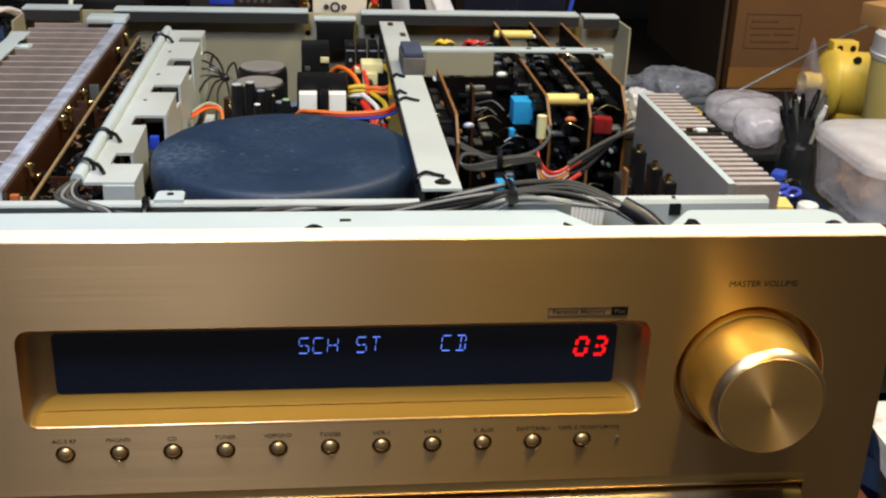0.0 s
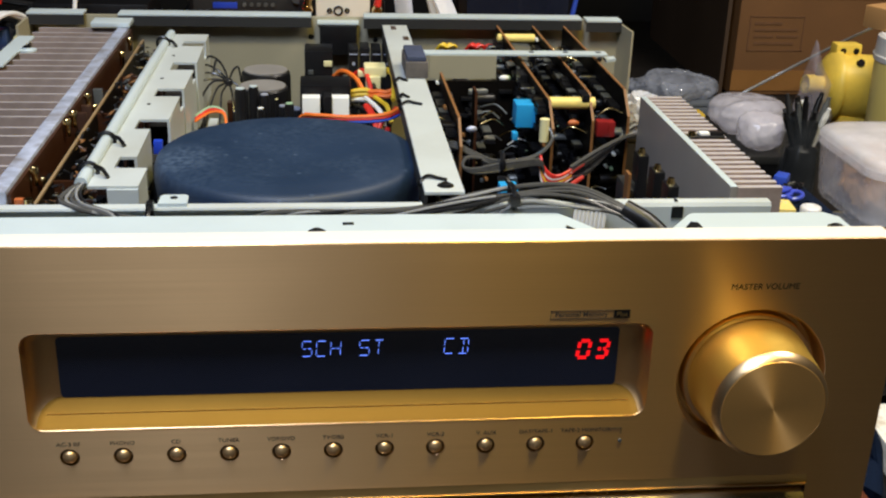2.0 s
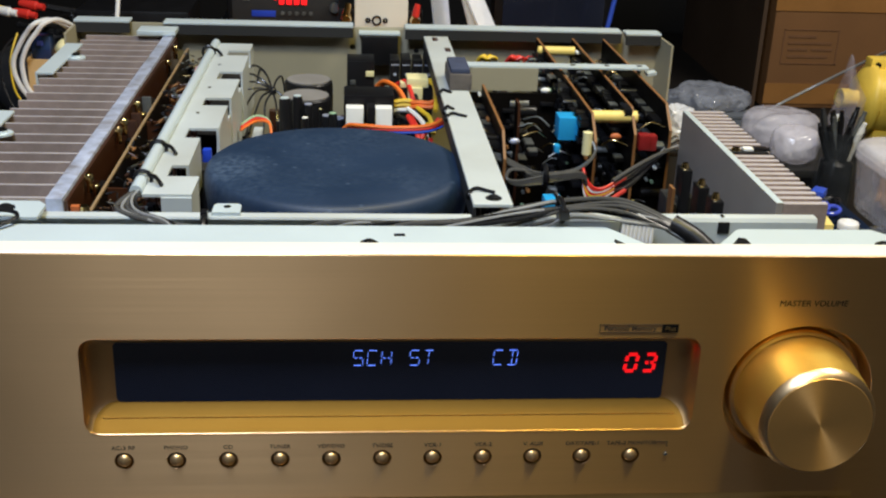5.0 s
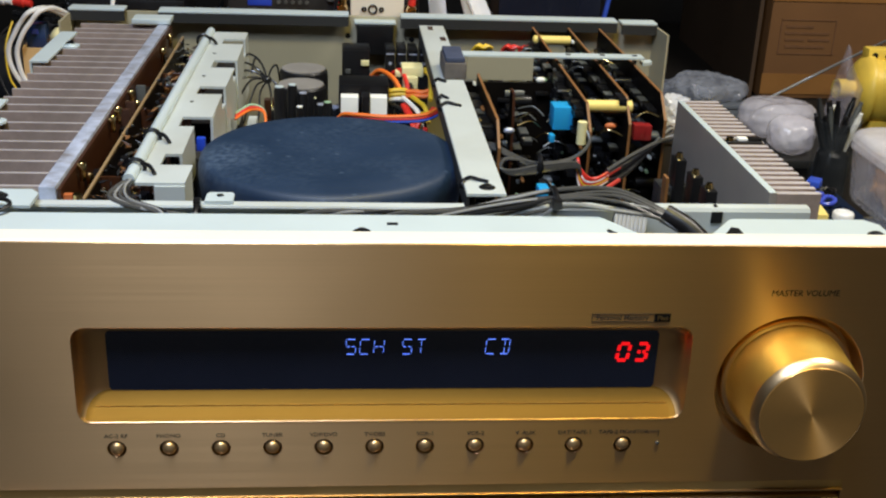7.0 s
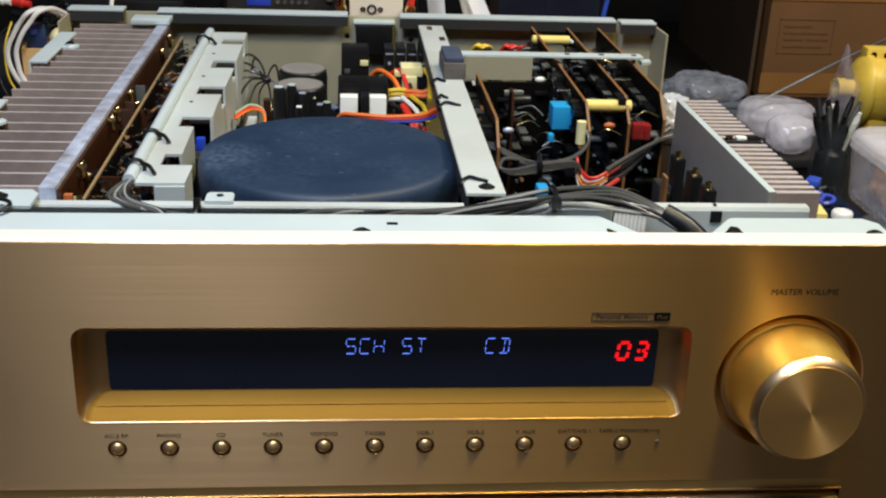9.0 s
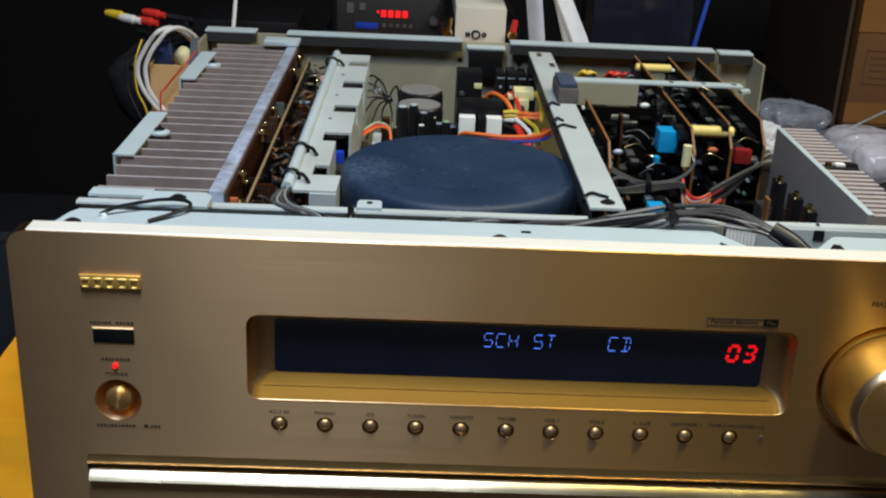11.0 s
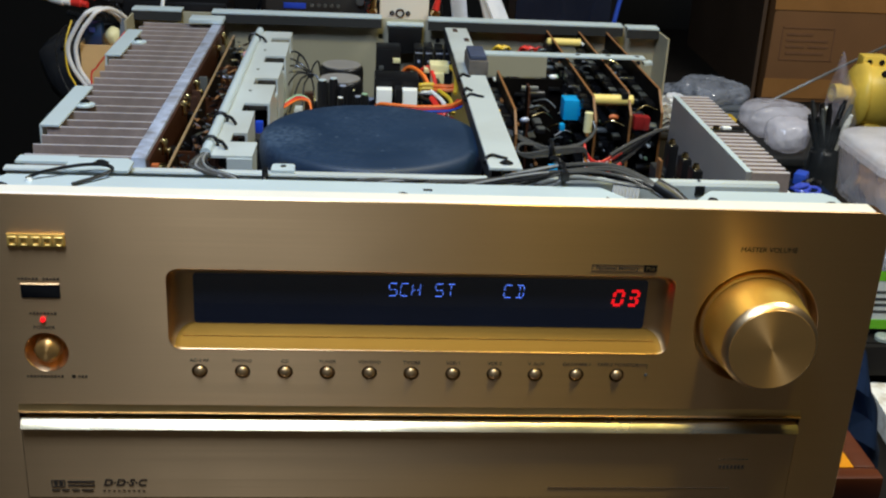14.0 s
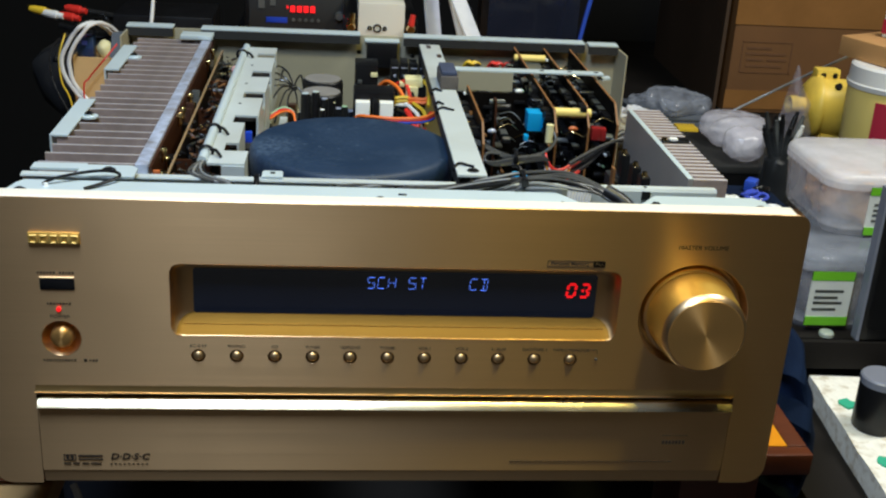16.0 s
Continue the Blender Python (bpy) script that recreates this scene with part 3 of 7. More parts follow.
def panel_outline(o):
    pts = []
    for cx, cz, r, a0 in ((PX - 0.008, PT - 0.008, 0.008, 0), (-PX + 0.008, PT - 0.008, 0.008, 90)):
        pts += [(cx + (r + o) * math.cos(radians(a0 + 15 * k)), cz + (r + o) * math.sin(radians(a0 + 15 * k))) for k in range(7)]
    for cx, cz, r, a0 in ((-PX + 0.012, PB + 0.012, 0.012, 180),):
        pts += [(cx + (r + o) * math.cos(radians(a0 + 15 * k)), cz + (r + o) * math.sin(radians(a0 + 15 * k))) for k in range(7)]
    pts += [(-0.207 - o, PB - o), (-0.207 - o, 0.0635 + o), (0.207 + o, 0.0635 + o), (0.207 + o, PB - o)]
    for cx, cz, r, a0 in ((PX - 0.012, PB + 0.012, 0.012, 270),):
        pts += [(cx + (r + o) * math.cos(radians(a0 + 15 * k)), cz + (r + o) * math.sin(radians(a0 + 15 * k))) for k in range(7)]
    return pts


BZ = (-0.0004, 0.11855, 0.1285, 0.0220)
BUTTONS = [(-0.1142 + 0.02172 * i, 0.0834) for i in range(11)]
KX, KZ, KR = 0.1736, 0.1132, 0.0328
WX, WZ, WR = -0.190, 0.0935, 0.0108
bm = bmesh.new()
plate(bm, panel_outline, [
    lambda o: round_rect(BZ[0], BZ[1], BZ[2] + o, BZ[3] + o, 0.006 + o),
    lambda o: circle(KX, KZ, KR + o, 48),
    lambda o: circle(WX, WZ, WR + o, 32)] + [lambda o, c=c: circle(c[0], c[1], 0.0039 + o, 24) for c in BUTTONS], 0.0, 0.012, 0.0002)
front = part("front_panel", bm, M_PANEL, recv, "brushed champagne aluminium front panel")

# top edge: its near-white colour paints in the lamp's glare
bm = bmesh.new()
rings(bm, [[(x, y, z) for y, z in ((0.0004, PT - 0.0006), (0.0014, PT + 0.0004), (0.0120, PT + 0.0004), (0.0120, PT - 0.0010), (0.0020, PT - 0.0010))] for x in (-PX + 0.009, PX - 0.009)])
part("panel_top_edge", bm, M_PANEL_TOP, front, "top edge of the panel, lamp glare put in its pale colour", smooth=False)

# display recess and window
bm = bmesh.new()
loops = []
for y, f in [(-0.0001, -0.010), (0.0003, -0.004), (0.0006, 0.005)] + [(0.0006 + 0.0088 * math.sin(radians(a)), 1 - math.cos(radians(a))) for a in (18, 34, 48, 60, 71, 81, 90)] + [(0.0108, 1.0)]:
    low = 0.0967 + 0.0099 * min(1, (y - 0.0006) / 0.0088)
    top, hx = 0.1404 - 0.0058 * f, 0.1284 - 0.0116 * f
    loops.append([(x, y, z) for x, z in round_rect(-0.0004, (top + low) / 2, hx, (top - low) / 2, 0.0060 - 0.0040 * max(f, 0))])
rings(bm, loops, False, False)
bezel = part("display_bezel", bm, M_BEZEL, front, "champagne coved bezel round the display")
# lower cove band: darker gold paints it shaded, against the tube's glare
bezel.data.materials.append(M_BEZEL_SHADE)
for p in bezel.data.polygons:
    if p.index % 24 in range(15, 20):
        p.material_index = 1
bm = bmesh.new()
rings(bm, [[(x, 0.0046 + dy, 0.1014 + dz) for dy, dz in ((0, -0.0004), (0, 0.00025), (0.0004, 0.0002), (0.0004, -0.0004))] for x in (-0.1225, 0.1218)])
part("bezel_step", bm, M_GOLD, front, "thin step line along the bezel's floor", smooth=False)
bm = bmesh.new()
rings(bm, [[(x, y, z) for x, z in round_rect(-0.0004, 0.12060, 0.1168, 0.0140, 0.002)] for y in (0.0092, 0.0110)])
window = part("display_window", bm, M_SCREEN, recv, "black glossy display window, lit characters behind it")

SEG = {"a": (0, 2, 1, 2), "b": (1, 2, 1, 1), "c": (1, 1, 1, 0), "d": (0, 0, 1, 0), "e": (0, 1, 0, 0), "f": (0, 2, 0, 1), "g": (0, 1, 0.5, 1), "h": (0.5, 1, 1, 1), "i": (0.5, 2, 0.5, 1), "j": (0.5, 1, 0.5, 0)}
CHARS = {"S": "afghcd", "C": "afed", "H": "fbghec", "T": "aij", "D": "aijdbc", "0": "abcdef", "3": "abghcd"}


def segments(word, x, z, w, h, pitch, thick, slant, material, label):
    for i, ch in enumerate(word):
        if ch == " ":
            continue
        for s in CHARS[ch]:
            bm = bmesh.new()
            x0, z0, x1, z1 = SEG[s]
            gap = 0.18
            dx, dz = (x1 - x0), (z1 - z0)
            n = math.hypot(dx, dz)
            ax, az = x0 + dx / n * gap * 0.6, z0 / 1 + dz / n * gap
            bx, bz = x1 - dx / n * gap * 0.6, z1 - dz / n * gap
            def place(px, pz):
                return x + i * pitch + px * w + slant * pz * h / 2, z + pz * h / 2
            (a, c), (b, d) = place(ax, az), place(bx, bz)
            t = thick / 2
            if dx:
                pts = [(a, c - t), (b, d - t), (b, d + t), (a, c + t)]
            else:
                pts = [(a - t, c), (a + t, c), (b + t, d), (b - t, d)]
            lo = [bm.verts.new((p, 0.0091, q)) for p, q in pts]
            hi = [bm.verts.new((p, 0.0088, q)) for p, q in pts]
            bm.faces.new(hi)
            for k in range(4):
                bm.faces.new((lo[k], lo[(k + 1) % 4], hi[(k + 1) % 4], hi[k]))
            part("display_segment", bm, material, window, label, smooth=False)


segments("SCH ST    CD", -0.0184, 0.1236, 0.0041, 0.0070, 0.00595, 0.00019, 0.08, M_BLUE_GLOW, "glowing pale blue display segment")
segments("03", 0.0985, 0.1203, 0.0046, 0.0080, 0.0080, 0.0014, 0.14, M_RED_GLOW, "glowing red digit segment")

# source buttons and their captions
CAPTIONS = ("AC-3 RF", "PHONO", "CD", "TUNER", "VDP/DVD", "TV/DBS", "VCR-1", "VCR-2", "V. AUX", "DAT/TAPE-1", "TAPE-2 MONITOR")
BX0, BZ0 = BUTTONS[0]
bm = bmesh.new()
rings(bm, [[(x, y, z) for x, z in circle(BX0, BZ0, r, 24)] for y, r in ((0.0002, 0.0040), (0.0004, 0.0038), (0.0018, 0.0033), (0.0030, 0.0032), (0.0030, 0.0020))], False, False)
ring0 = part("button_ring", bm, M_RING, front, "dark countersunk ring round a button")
bm = bmesh.new()
cyl(bm, (BX0, 0.0028, BZ0), (BX0, -0.0016, BZ0), 0.0030, seg=24, profile=((0, 0.0030), (0.52, 0.0030), (0.66, 0.0028), (0.78, 0.0024), (0.90, 0.0016), (0.97, 0.0008), (1.0, 0.0002)))
btn0 = part("source_button", bm, M_BUTTON, front, "small domed gold push button")
for i, (x, z) in enumerate(BUTTONS):
    if i:
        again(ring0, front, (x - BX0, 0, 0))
        again(btn0, front, (x - BX0, 0, 0))
    lettering("caption", CAPTIONS[i], 0.0026, x, 0.0, 0.0897, M_PRINT, front, squeeze=1.06)
bm = bmesh.new()
cyl(bm, (0.1185, 0.0005, 0.0840), (0.1185, -0.0006, 0.0840), 0.0010, 0.0007, 12)
part("indicator_lamp", bm, M_CHIP_GREY, front, "tiny unlit indicator lamp")
bm = bmesh.new()
box(bm, 0.1140, 0.1187, -0.0002, 0.0002, 0.0901, 0.09030)
box(bm, 0.1185, 0.1187, -0.0002, 0.0002, 0.0875, 0.0903)
part("caption_line", bm, M_PRINT, front, smooth=False)

# volume knob
bm = bmesh.new()
rings(bm, [[(x, y, z) for x, z in circle(KX, KZ, r, 48)] for y, r in ((0.0008, KR), (0.004, KR - 0.0012), (0.009, KR - 0.0018))], False, False)
rings(bm, [[(x, 0.009, z) for x, z in circle(KX, KZ, r, 48)] for r in (KR - 0.0018, 0.020)], False, False)
part("knob_recess", bm, M_GOLD, front, "gold round recess behind the volume knob")
bm = bmesh.new()
cyl(bm, (KX, 0.008, KZ), (KX, -0.0258, KZ), 0.028, seg=64, profile=((0, 0.0268), (0.22, 0.0268), (0.30, 0.0265), (0.60, 0.0257), (0.890, 0.0248)))
knob = part("volume_knob", bm, M_KNOB_SIDE, recv, "large turned gold volume knob")
bm = bmesh.new()
rings(bm, [[(x, y, z) for x, z in circle(KX, KZ, r, 64)] for y, r in ((0.0088, 0.0292), (0.0036, 0.0292), (0.0030, 0.0288), (0.0028, 0.0282), (0.0032, 0.0260))], False, False)
part("knob_collar", bm, M_CHAMFER, knob, "pale polished collar at the knob's foot")
bm = bmesh.new()
rings(bm, [[(x, y, z) for x, z in circle(KX, KZ, r, 64)] for y, r in ((-0.0218, 0.0248), (-0.0226, 0.0246), (-0.0254, 0.0227), (-0.0258, 0.0222))], False, False)
part("knob_bevel", bm, M_CHAMFER, knob, "polished bevel round the knob's face")
bm = bmesh.new()
rings(bm, [[(x, y, z) for x, z in circle(0, 0, r, 64)] for y, r in ((0.0, 0.0222), (-0.0004, 0.0219), (-0.0004, 0.008), (-0.0003, 0.001))], False, True)
face = part("knob_face", bm, M_KNOB_FACE, knob, "spun gold knob face with a radial sheen")
face.location = (KX, -0.0258, KZ)
lettering("caption", "MASTER VOLUME", 0.0038, 0.1738, 0.0, 0.1565, M_PRINT_BLACK, front, shear=0.10, squeeze=1.0)
lettering("caption", "Personal Memory", 0.0031, 0.0968, 0.0, 0.1452, M_PRINT, front, squeeze=1.0, bold=0.00003)
bm = bmesh.new()
for x0, x1, z0, z1 in ((0.0838, 0.1172, 0.1469, 0.1471), (0.0838, 0.1172, 0.1434, 0.1436), (0.0838, 0.0840, 0.1434, 0.1471)):
    box(bm, x0, x1, -0.0002, 0.0002, z0, z1)
part("caption_frame", bm, M_PRINT, front, smooth=False)
bm = bmesh.new()
box(bm, 0.1104, 0.1172, -0.0003, 0.0002, 0.1434, 0.1471)
tag = part("caption_block", bm, M_PRINT_BLACK, recv, "black printed block", smooth=False)
lettering("caption", "Plus", 0.0029, 0.1138, -0.0005, 0.1452, M_GOLD, tag)

# maker's badge as plain raised gold shapes
bm = bmesh.new()
box(bm, -0.2035, -0.1760, -0.0012, 0.0004, 0.1514, 0.1580, 0.0004)
badge = part("maker_badge", bm, M_BADGE, recv, "gold badge with plain raised block shapes")
for i in range(5):
    x = -0.2007 + i * 0.0055
    bm = bmesh.new()
    plate(bm, lambda o, x=x: round_rect(x, 0.1544, 0.0023 + o, 0.0025 + o, 0.0005), [lambda o, x=x: round_rect(x, 0.1542, 0.0011 + o, 0.0013 + o, 0.0003)], -0.0019, -0.0011, 0.0003)
    part("badge_block", bm, M_BADGE, badge)

# remote window, standby lamp, power button
bm = bmesh.new()
rings(bm, [[(x, y, z) for x, z in round_rect(-0.190, 0.1277, 0.0094 - d, 0.0040 - d, 0.0006)] for y, d in ((0.0005, 0), (-0.0004, 0), (-0.0006, 0.0004))])
part("remote_window", bm, M_BLACK, front, "dark remote control window")
bm = bmesh.new()
rings(bm, [[(x, y, z) for y, z in ((-0.0002, 0.1318), (-0.0009, 0.1313), (-0.0006, 0.1308), (0.0004, 0.1308))] for x in (-0.1992, -0.1808)])
part("window_lip", bm, M_BEZEL, front, "bright sloping lip over the remote window", smooth=False)
bm = bmesh.new()
cyl(bm, (-0.1903, 0.001, 0.1117), (-0.1903, -0.0010, 0.1117), 0.0016, 0.0012, 16)
part("standby_lamp", bm, M_RED_GLOW, front, "glowing red standby lamp")
lettering("caption", "POWER", 0.0026, -0.190, 0.0, 0.1072, M_PRINT, front, squeeze=1.2)
# small captions as rows of short bars
for x0, n, z in ((-0.2005, 12, 0.1340), (-0.1965, 8, 0.1152), (-0.2010, 11, 0.0797), (-0.1755, 3, 0.0797)):
    for k in range(n):
        if n < 12 or k != 6:
            h = 0.0007 if k % 3 else 0.0005
            bm = bmesh.new()
            box(bm, x0 + k * 0.0017, x0 + k * 0.0017 + 0.0012, -0.0002, 0.0002, z - h, z + h)
            part("caption_bar", bm, M_PRINT_FAINT, front, smooth=False)
bm = bmesh.new()
box(bm, -0.1785, -0.1768, -0.0002, 0.0002, 0.0789, 0.0805)
part("caption_bar", bm, M_PRINT_BLACK, front, smooth=False)
bm = bmesh.new()
rings(bm, [[(x, y, z) for x, z in circle(WX, WZ, r, 40)] for y, r in ((0.0008, WR), (0.003, WR - 0.0012), (0.006, 0.0070), (0.006, 0.0050))], False, False)
part("power_recess", bm, M_CHAMFER, front, "polished gold dished ring")
bm = bmesh.new()
cyl(bm, (0, 0.0065, 0), (0, -0.0012, 0), 0.006, seg=32, profile=((0, 0.0064), (0.70, 0.0064), (0.82, 0.0060), (0.93, 0.0050), (0.98, 0.0036), (1.0, 0.0005)))
power = part("power_button", bm, M_KNOB_FACE, front, "round turned gold power button")
power.location = Vector(power.location) + Vector((WX, 0, WZ))

# flap door with its rounded grip bar
bm = bmesh.new()
rings(bm, [[(x, y, z) for y, z in ((0.0003, 0.0634), (0.0012, 0.0640), (0.012, 0.0640), (0.012, 0.0560), (0.0040, 0.0560), (0.0036, 0.0578), (-0.0003, 0.0588), (-0.0006, 0.0593), (-0.0003, 0.0597))] for x in (-0.207, 0.207)])
part("flap_groove", bm, M_GOLD, front, "gold groove above the flap door")
bm = bmesh.new()
rings(bm, [[(x, y, z) for y, z in ((0.0004, 0.0592), (-0.0012, 0.0590), (-0.0014, 0.0585), (0.0004, 0.0582))] for x in (-0.207, 0.207)])
part("groove_edge", bm, M_CHAMFER, front, "thin bright gold edge under the groove")
# black strip that puts in the shadow inside the groove
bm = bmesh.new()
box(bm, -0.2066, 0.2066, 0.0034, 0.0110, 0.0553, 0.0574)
part("groove_shadow_strip", bm, M_BLACK, front, "black strip for the groove's shadow above the flap", smooth=False)
bm = bmesh.new()
prof = [(0.012, -0.0028), (0.0022, -0.0028), (-0.0002, 0.0060), (-0.0008, 0.0066), (-0.0010, 0.0494), (-0.0006, 0.0500), (0.012, 0.0500)]
rings(bm, [[(x, y, z) for y, z in prof] for x in (-0.2062, 0.2062)])
flap = part("flap_door", bm, M_PANEL, recv, "closed brushed champagne flap door", smooth=False)
bm = bmesh.new()
arc = [(-0.0010, 0.0500), (-0.0040, 0.0503)] + [(0.0108 - 0.0200 * math.cos(radians(a)), 0.0380 + 0.0200 * math.sin(radians(a))) for a in range(40, 63, 4)]
rings(bm, [[(x, y, z) for y, z in arc + [(0.0100, 0.0556), (0.0100, 0.0501)]] for x in (-0.2060, 0.2060)])
part("grip_bar", bm, M_BAR, flap, "rounded polished gold grip bar")
for x0, x1, z0, z1 in ((-0.1940, -0.1868, 0.0172, 0.0176), (-0.1940, -0.1868, 0.0134, 0.0138), (-0.1940, -0.1935, 0.0138, 0.0172), (-0.1873, -0.1868, 0.0138, 0.0172),
                       (-0.1926, -0.1908, 0.0143, 0.0168), (-0.1900, -0.1882, 0.0143, 0.0168), (-0.1855, -0.1715, 0.0160, 0.0172), (-0.1855, -0.1715, 0.0140, 0.0146),
                       (-0.1940, -0.1900, 0.0108, 0.0120), (-0.1888, -0.1850, 0.0108, 0.0120), (-0.1836, -0.1796, 0.0108, 0.0120), (-0.1784, -0.1725, 0.0108, 0.0120)):
    bm = bmesh.new()
    box(bm, x0, x1, -0.0013, -0.0009, z0, z1)
    part("emblem_bar", bm, M_PRINT_FAINT if z1 < 0.013 else M_PRINT, flap, smooth=False)
lettering("caption", "D\u00b7D\u00b7S\u00b7C", 0.0058, -0.1560, -0.0011, 0.0160, M_PRINT, flap, shear=0.25, squeeze=1.12, bold=0.00012)
for n, x, step, w, z0, z1 in ((9, -0.1675, 0.0026, 0.0013, 0.0103, 0.0118), (7, 0.1660, 0.0021, 0.0014, 0.0247, 0.0300), (8, 0.1655, 0.0021, 0.0013, 0.0318, 0.0328), (34, 0.0720, 0.0030, 0.0026, 0.0132, 0.0140)):
    bm = bmesh.new()
    zc = (z0 + z1) / 2
    for k in range(n):
        box(bm, x + k * step, x + k * step + w, -0.0012, -0.0009, zc - (z1 - z0) * 0.22, zc + (z1 - z0) * 0.22)
    part("print_bar", bm, M_PRINT_FAINT, flap, smooth=False)

# chassis
TOP = 0.168
bm = bmesh.new()
box(bm, -0.225, 0.225, 0.012, 0.500, -0.004, -0.001)
part("chassis_base", bm, M_STEEL, recv, "grey steel chassis base")
for x in (-0.17, 0.17):
    for y in (0.10, 0.42):
        bm = bmesh.new()
        cyl(bm, (x, y, TZ), (x, y, -0.003), 0.02, 0.024, 24)
        part("foot", bm, M_BLACK, recv, "round black foot")
bm = bmesh.new()
box(bm, -0.226, 0.226, 0.0125, 0.0155, -0.003, 0.166)
part("front_plate", bm, M_STEEL, recv)
# front top flange, cut back in its right part
bm = bmesh.new()
out = [(-0.226, 0.016), (0.226, 0.016), (0.226, 0.050), (0.221, 0.056), (0.159, 0.056), (0.1565, 0.0545), (0.141, 0.034), (0.137, 0.026), (0.118, 0.026), (0.1005, 0.052), (0.0965, 0.0575), (-0.2185, 0.0575), (-0.222, 0.052), (-0.226, 0.036)]
rings(bm, [[(x, y, z) for x, y in out] for z in (TOP - 0.0015, TOP)])
part("front_flange", bm, M_STEEL_LIGHT, recv, "pale zinc-plated top flange")
for tri in (((0.1465, 0.0325), (0.1545, 0.0450), (0.1575, 0.0440), (0.1580, 0.0325)), ((0.0985, 0.0325), (0.1040, 0.0325), (0.0975, 0.0420), (0.0965, 0.0400))):
    bm = bmesh.new()
    rings(bm, [[(x, y, z) for x, y in tri] for z in (TOP - 0.0004, TOP + 0.0003)])
    part("flange_hole", bm, M_BLACK, recv, "dark cut-out in the flange", smooth=False)
bm = bmesh.new()
box(bm, -0.2185, 0.0965, 0.0565, 0.0578, 0.135, TOP - 0.0015)
box(bm, 0.160, 0.221, 0.0548, 0.056, 0.135, TOP - 0.0015)
part("flange_lip", bm, M_STEEL_LIGHT, recv, smooth=False)


def screw(x, y, z, r=0.0036, material=None, axis="z", parent=None):
    bm = bmesh.new()
    d = {"z": (0, 0, 1), "y": (0, -1, 0), "x": (1, 0, 0)}[axis]
    p = Vector((x, y, z))
    cyl(bm, p, p + Vector(d) * r * 0.6, r, seg=16, profile=((0, r * 1.5), (0.2, r * 1.45), (0.22, r), (0.7, r * 0.96), (1, r * 0.6)))
    return part("screw", bm, material or M_SCREW, parent or recv, "")


for x, y in ((-0.0115, 0.037), (0.219, 0.037), (-0.217, 0.039)):
    screw(x, y, TOP, 0.0027)
for x, y, sx in ((0.002, 0.0465, 0.0024), (-0.0942, 0.0290, 0.006), (0.112, 0.0185, 0.006)):
    bm = bmesh.new()
    box(bm, x - sx, x + sx, y - 0.0013, y + 0.0013, TOP - 0.0005, TOP + 0.0003)
    part("flange_slot", bm, M_BLACK, recv, "dark slot in the flange", smooth=False)

# inner bulkhead behind the wiring channel
bm = bmesh.new()
prof = [(0.0800, 0.02), (0.0800, 0.1630), (0.0752, 0.1634), (0.0750, 0.1640), (0.0754, 0.1650), (0.0806, 0.1652), (0.0815, 0.1640), (0.0815, 0.02)]
rings(bm, [[(x, y, z) for y, z in prof] for x in (-0.226, 0.037)])
part("bulkhead", bm, M_STEEL, recv, "grey steel inner cross wall with a folded top", smooth=False)
for x0, x1 in ((0.056, 0.205),):
    bm = bmesh.new()
    prof = [(0.0775, 0.02), (0.0775, 0.163), (0.0785, 0.1648), (0.0835, 0.1650), (0.0835, 0.1637), (0.0795, 0.1635), (0.079, 0.162), (0.079, 0.02)]
    rings(bm, [[(x, y, z) for y, z in prof] for x in (x0, x1)])
    part("bulkhead", bm, M_STEEL, recv, "grey steel inner cross wall", smooth=False)
bm = bmesh.new()
box(bm, 0.037, 0.056, 0.0775, 0.079, 0.02, 0.164)
part("bulkhead", bm, M_STEEL, recv, smooth=False)
bm = bmesh.new()
box(bm, 0.1560, 0.1615, 0.0768, 0.0780, 0.1575, 0.1632)
part("bulkhead_hole", bm, M_BLACK, recv, "square dark hole", smooth=False)
bm = bmesh.new()
box(bm, 0.1578, 0.1592, 0.0790, 0.0815, 0.1652, 0.1656)
part("bulkhead_hole", bm, M_BLACK, recv, smooth=False)
# small tab with a hole, and the left corner bracket with its screw
bm = bmesh.new()
rings(bm, [[(-0.0765 + x, 0.0765 + y, z) for x, y in ((-0.0065, 0), (0.0065, 0), (0.0063, 0.010), (0.0050, 0.0120), (-0.0050, 0.0120), (-0.0063, 0.010))] for z in (0.1652, 0.1668)])
tab = part("tab", bm, M_STEEL_LIGHT, recv)
bm = bmesh.new()
cyl(bm, (-0.0765, 0.0840, 0.1664), (-0.0765, 0.0840, 0.1671), 0.0017, seg=12)
part("hole", bm, M_BLACK, tab)
bm = bmesh.new()
rings(bm, [[(x, y, z) for x, y in ((-0.191, 0.062), (-0.157, 0.062), (-0.157, 0.078), (-0.161, 0.083), (-0.187, 0.083), (-0.191, 0.079))] for z in (TOP, TOP + 0.0015)])
part("corner_bracket", bm, M_STEEL_LIGHT, recv)
bm = bmesh.new()
box(bm, -0.222, -0.150, 0.078, 0.094, TOP - 0.012, TOP - 0.0105)
box(bm, -0.222, -0.190, 0.0835, 0.094, TOP - 0.003, TOP - 0.0015)
part("corner_shelf", bm, M_STEEL_LIGHT, recv, smooth=False)
screw(-0.1735, 0.0735, TOP + 0.0015, 0.0029)
bm = bmesh.new()
tube(bm, [(-0.2060, 0.0475, TOP + 0.001), (-0.198, 0.052, TOP + 0.0035), (-0.180, 0.060, TOP + 0.0050), (-0.1675, 0.0615, TOP + 0.0045), (-0.1645, 0.057, TOP + 0.003), (-0.172, 0.048, TOP + 0.002), (-0.181, 0.040, TOP + 0.0012)], 0.0010)
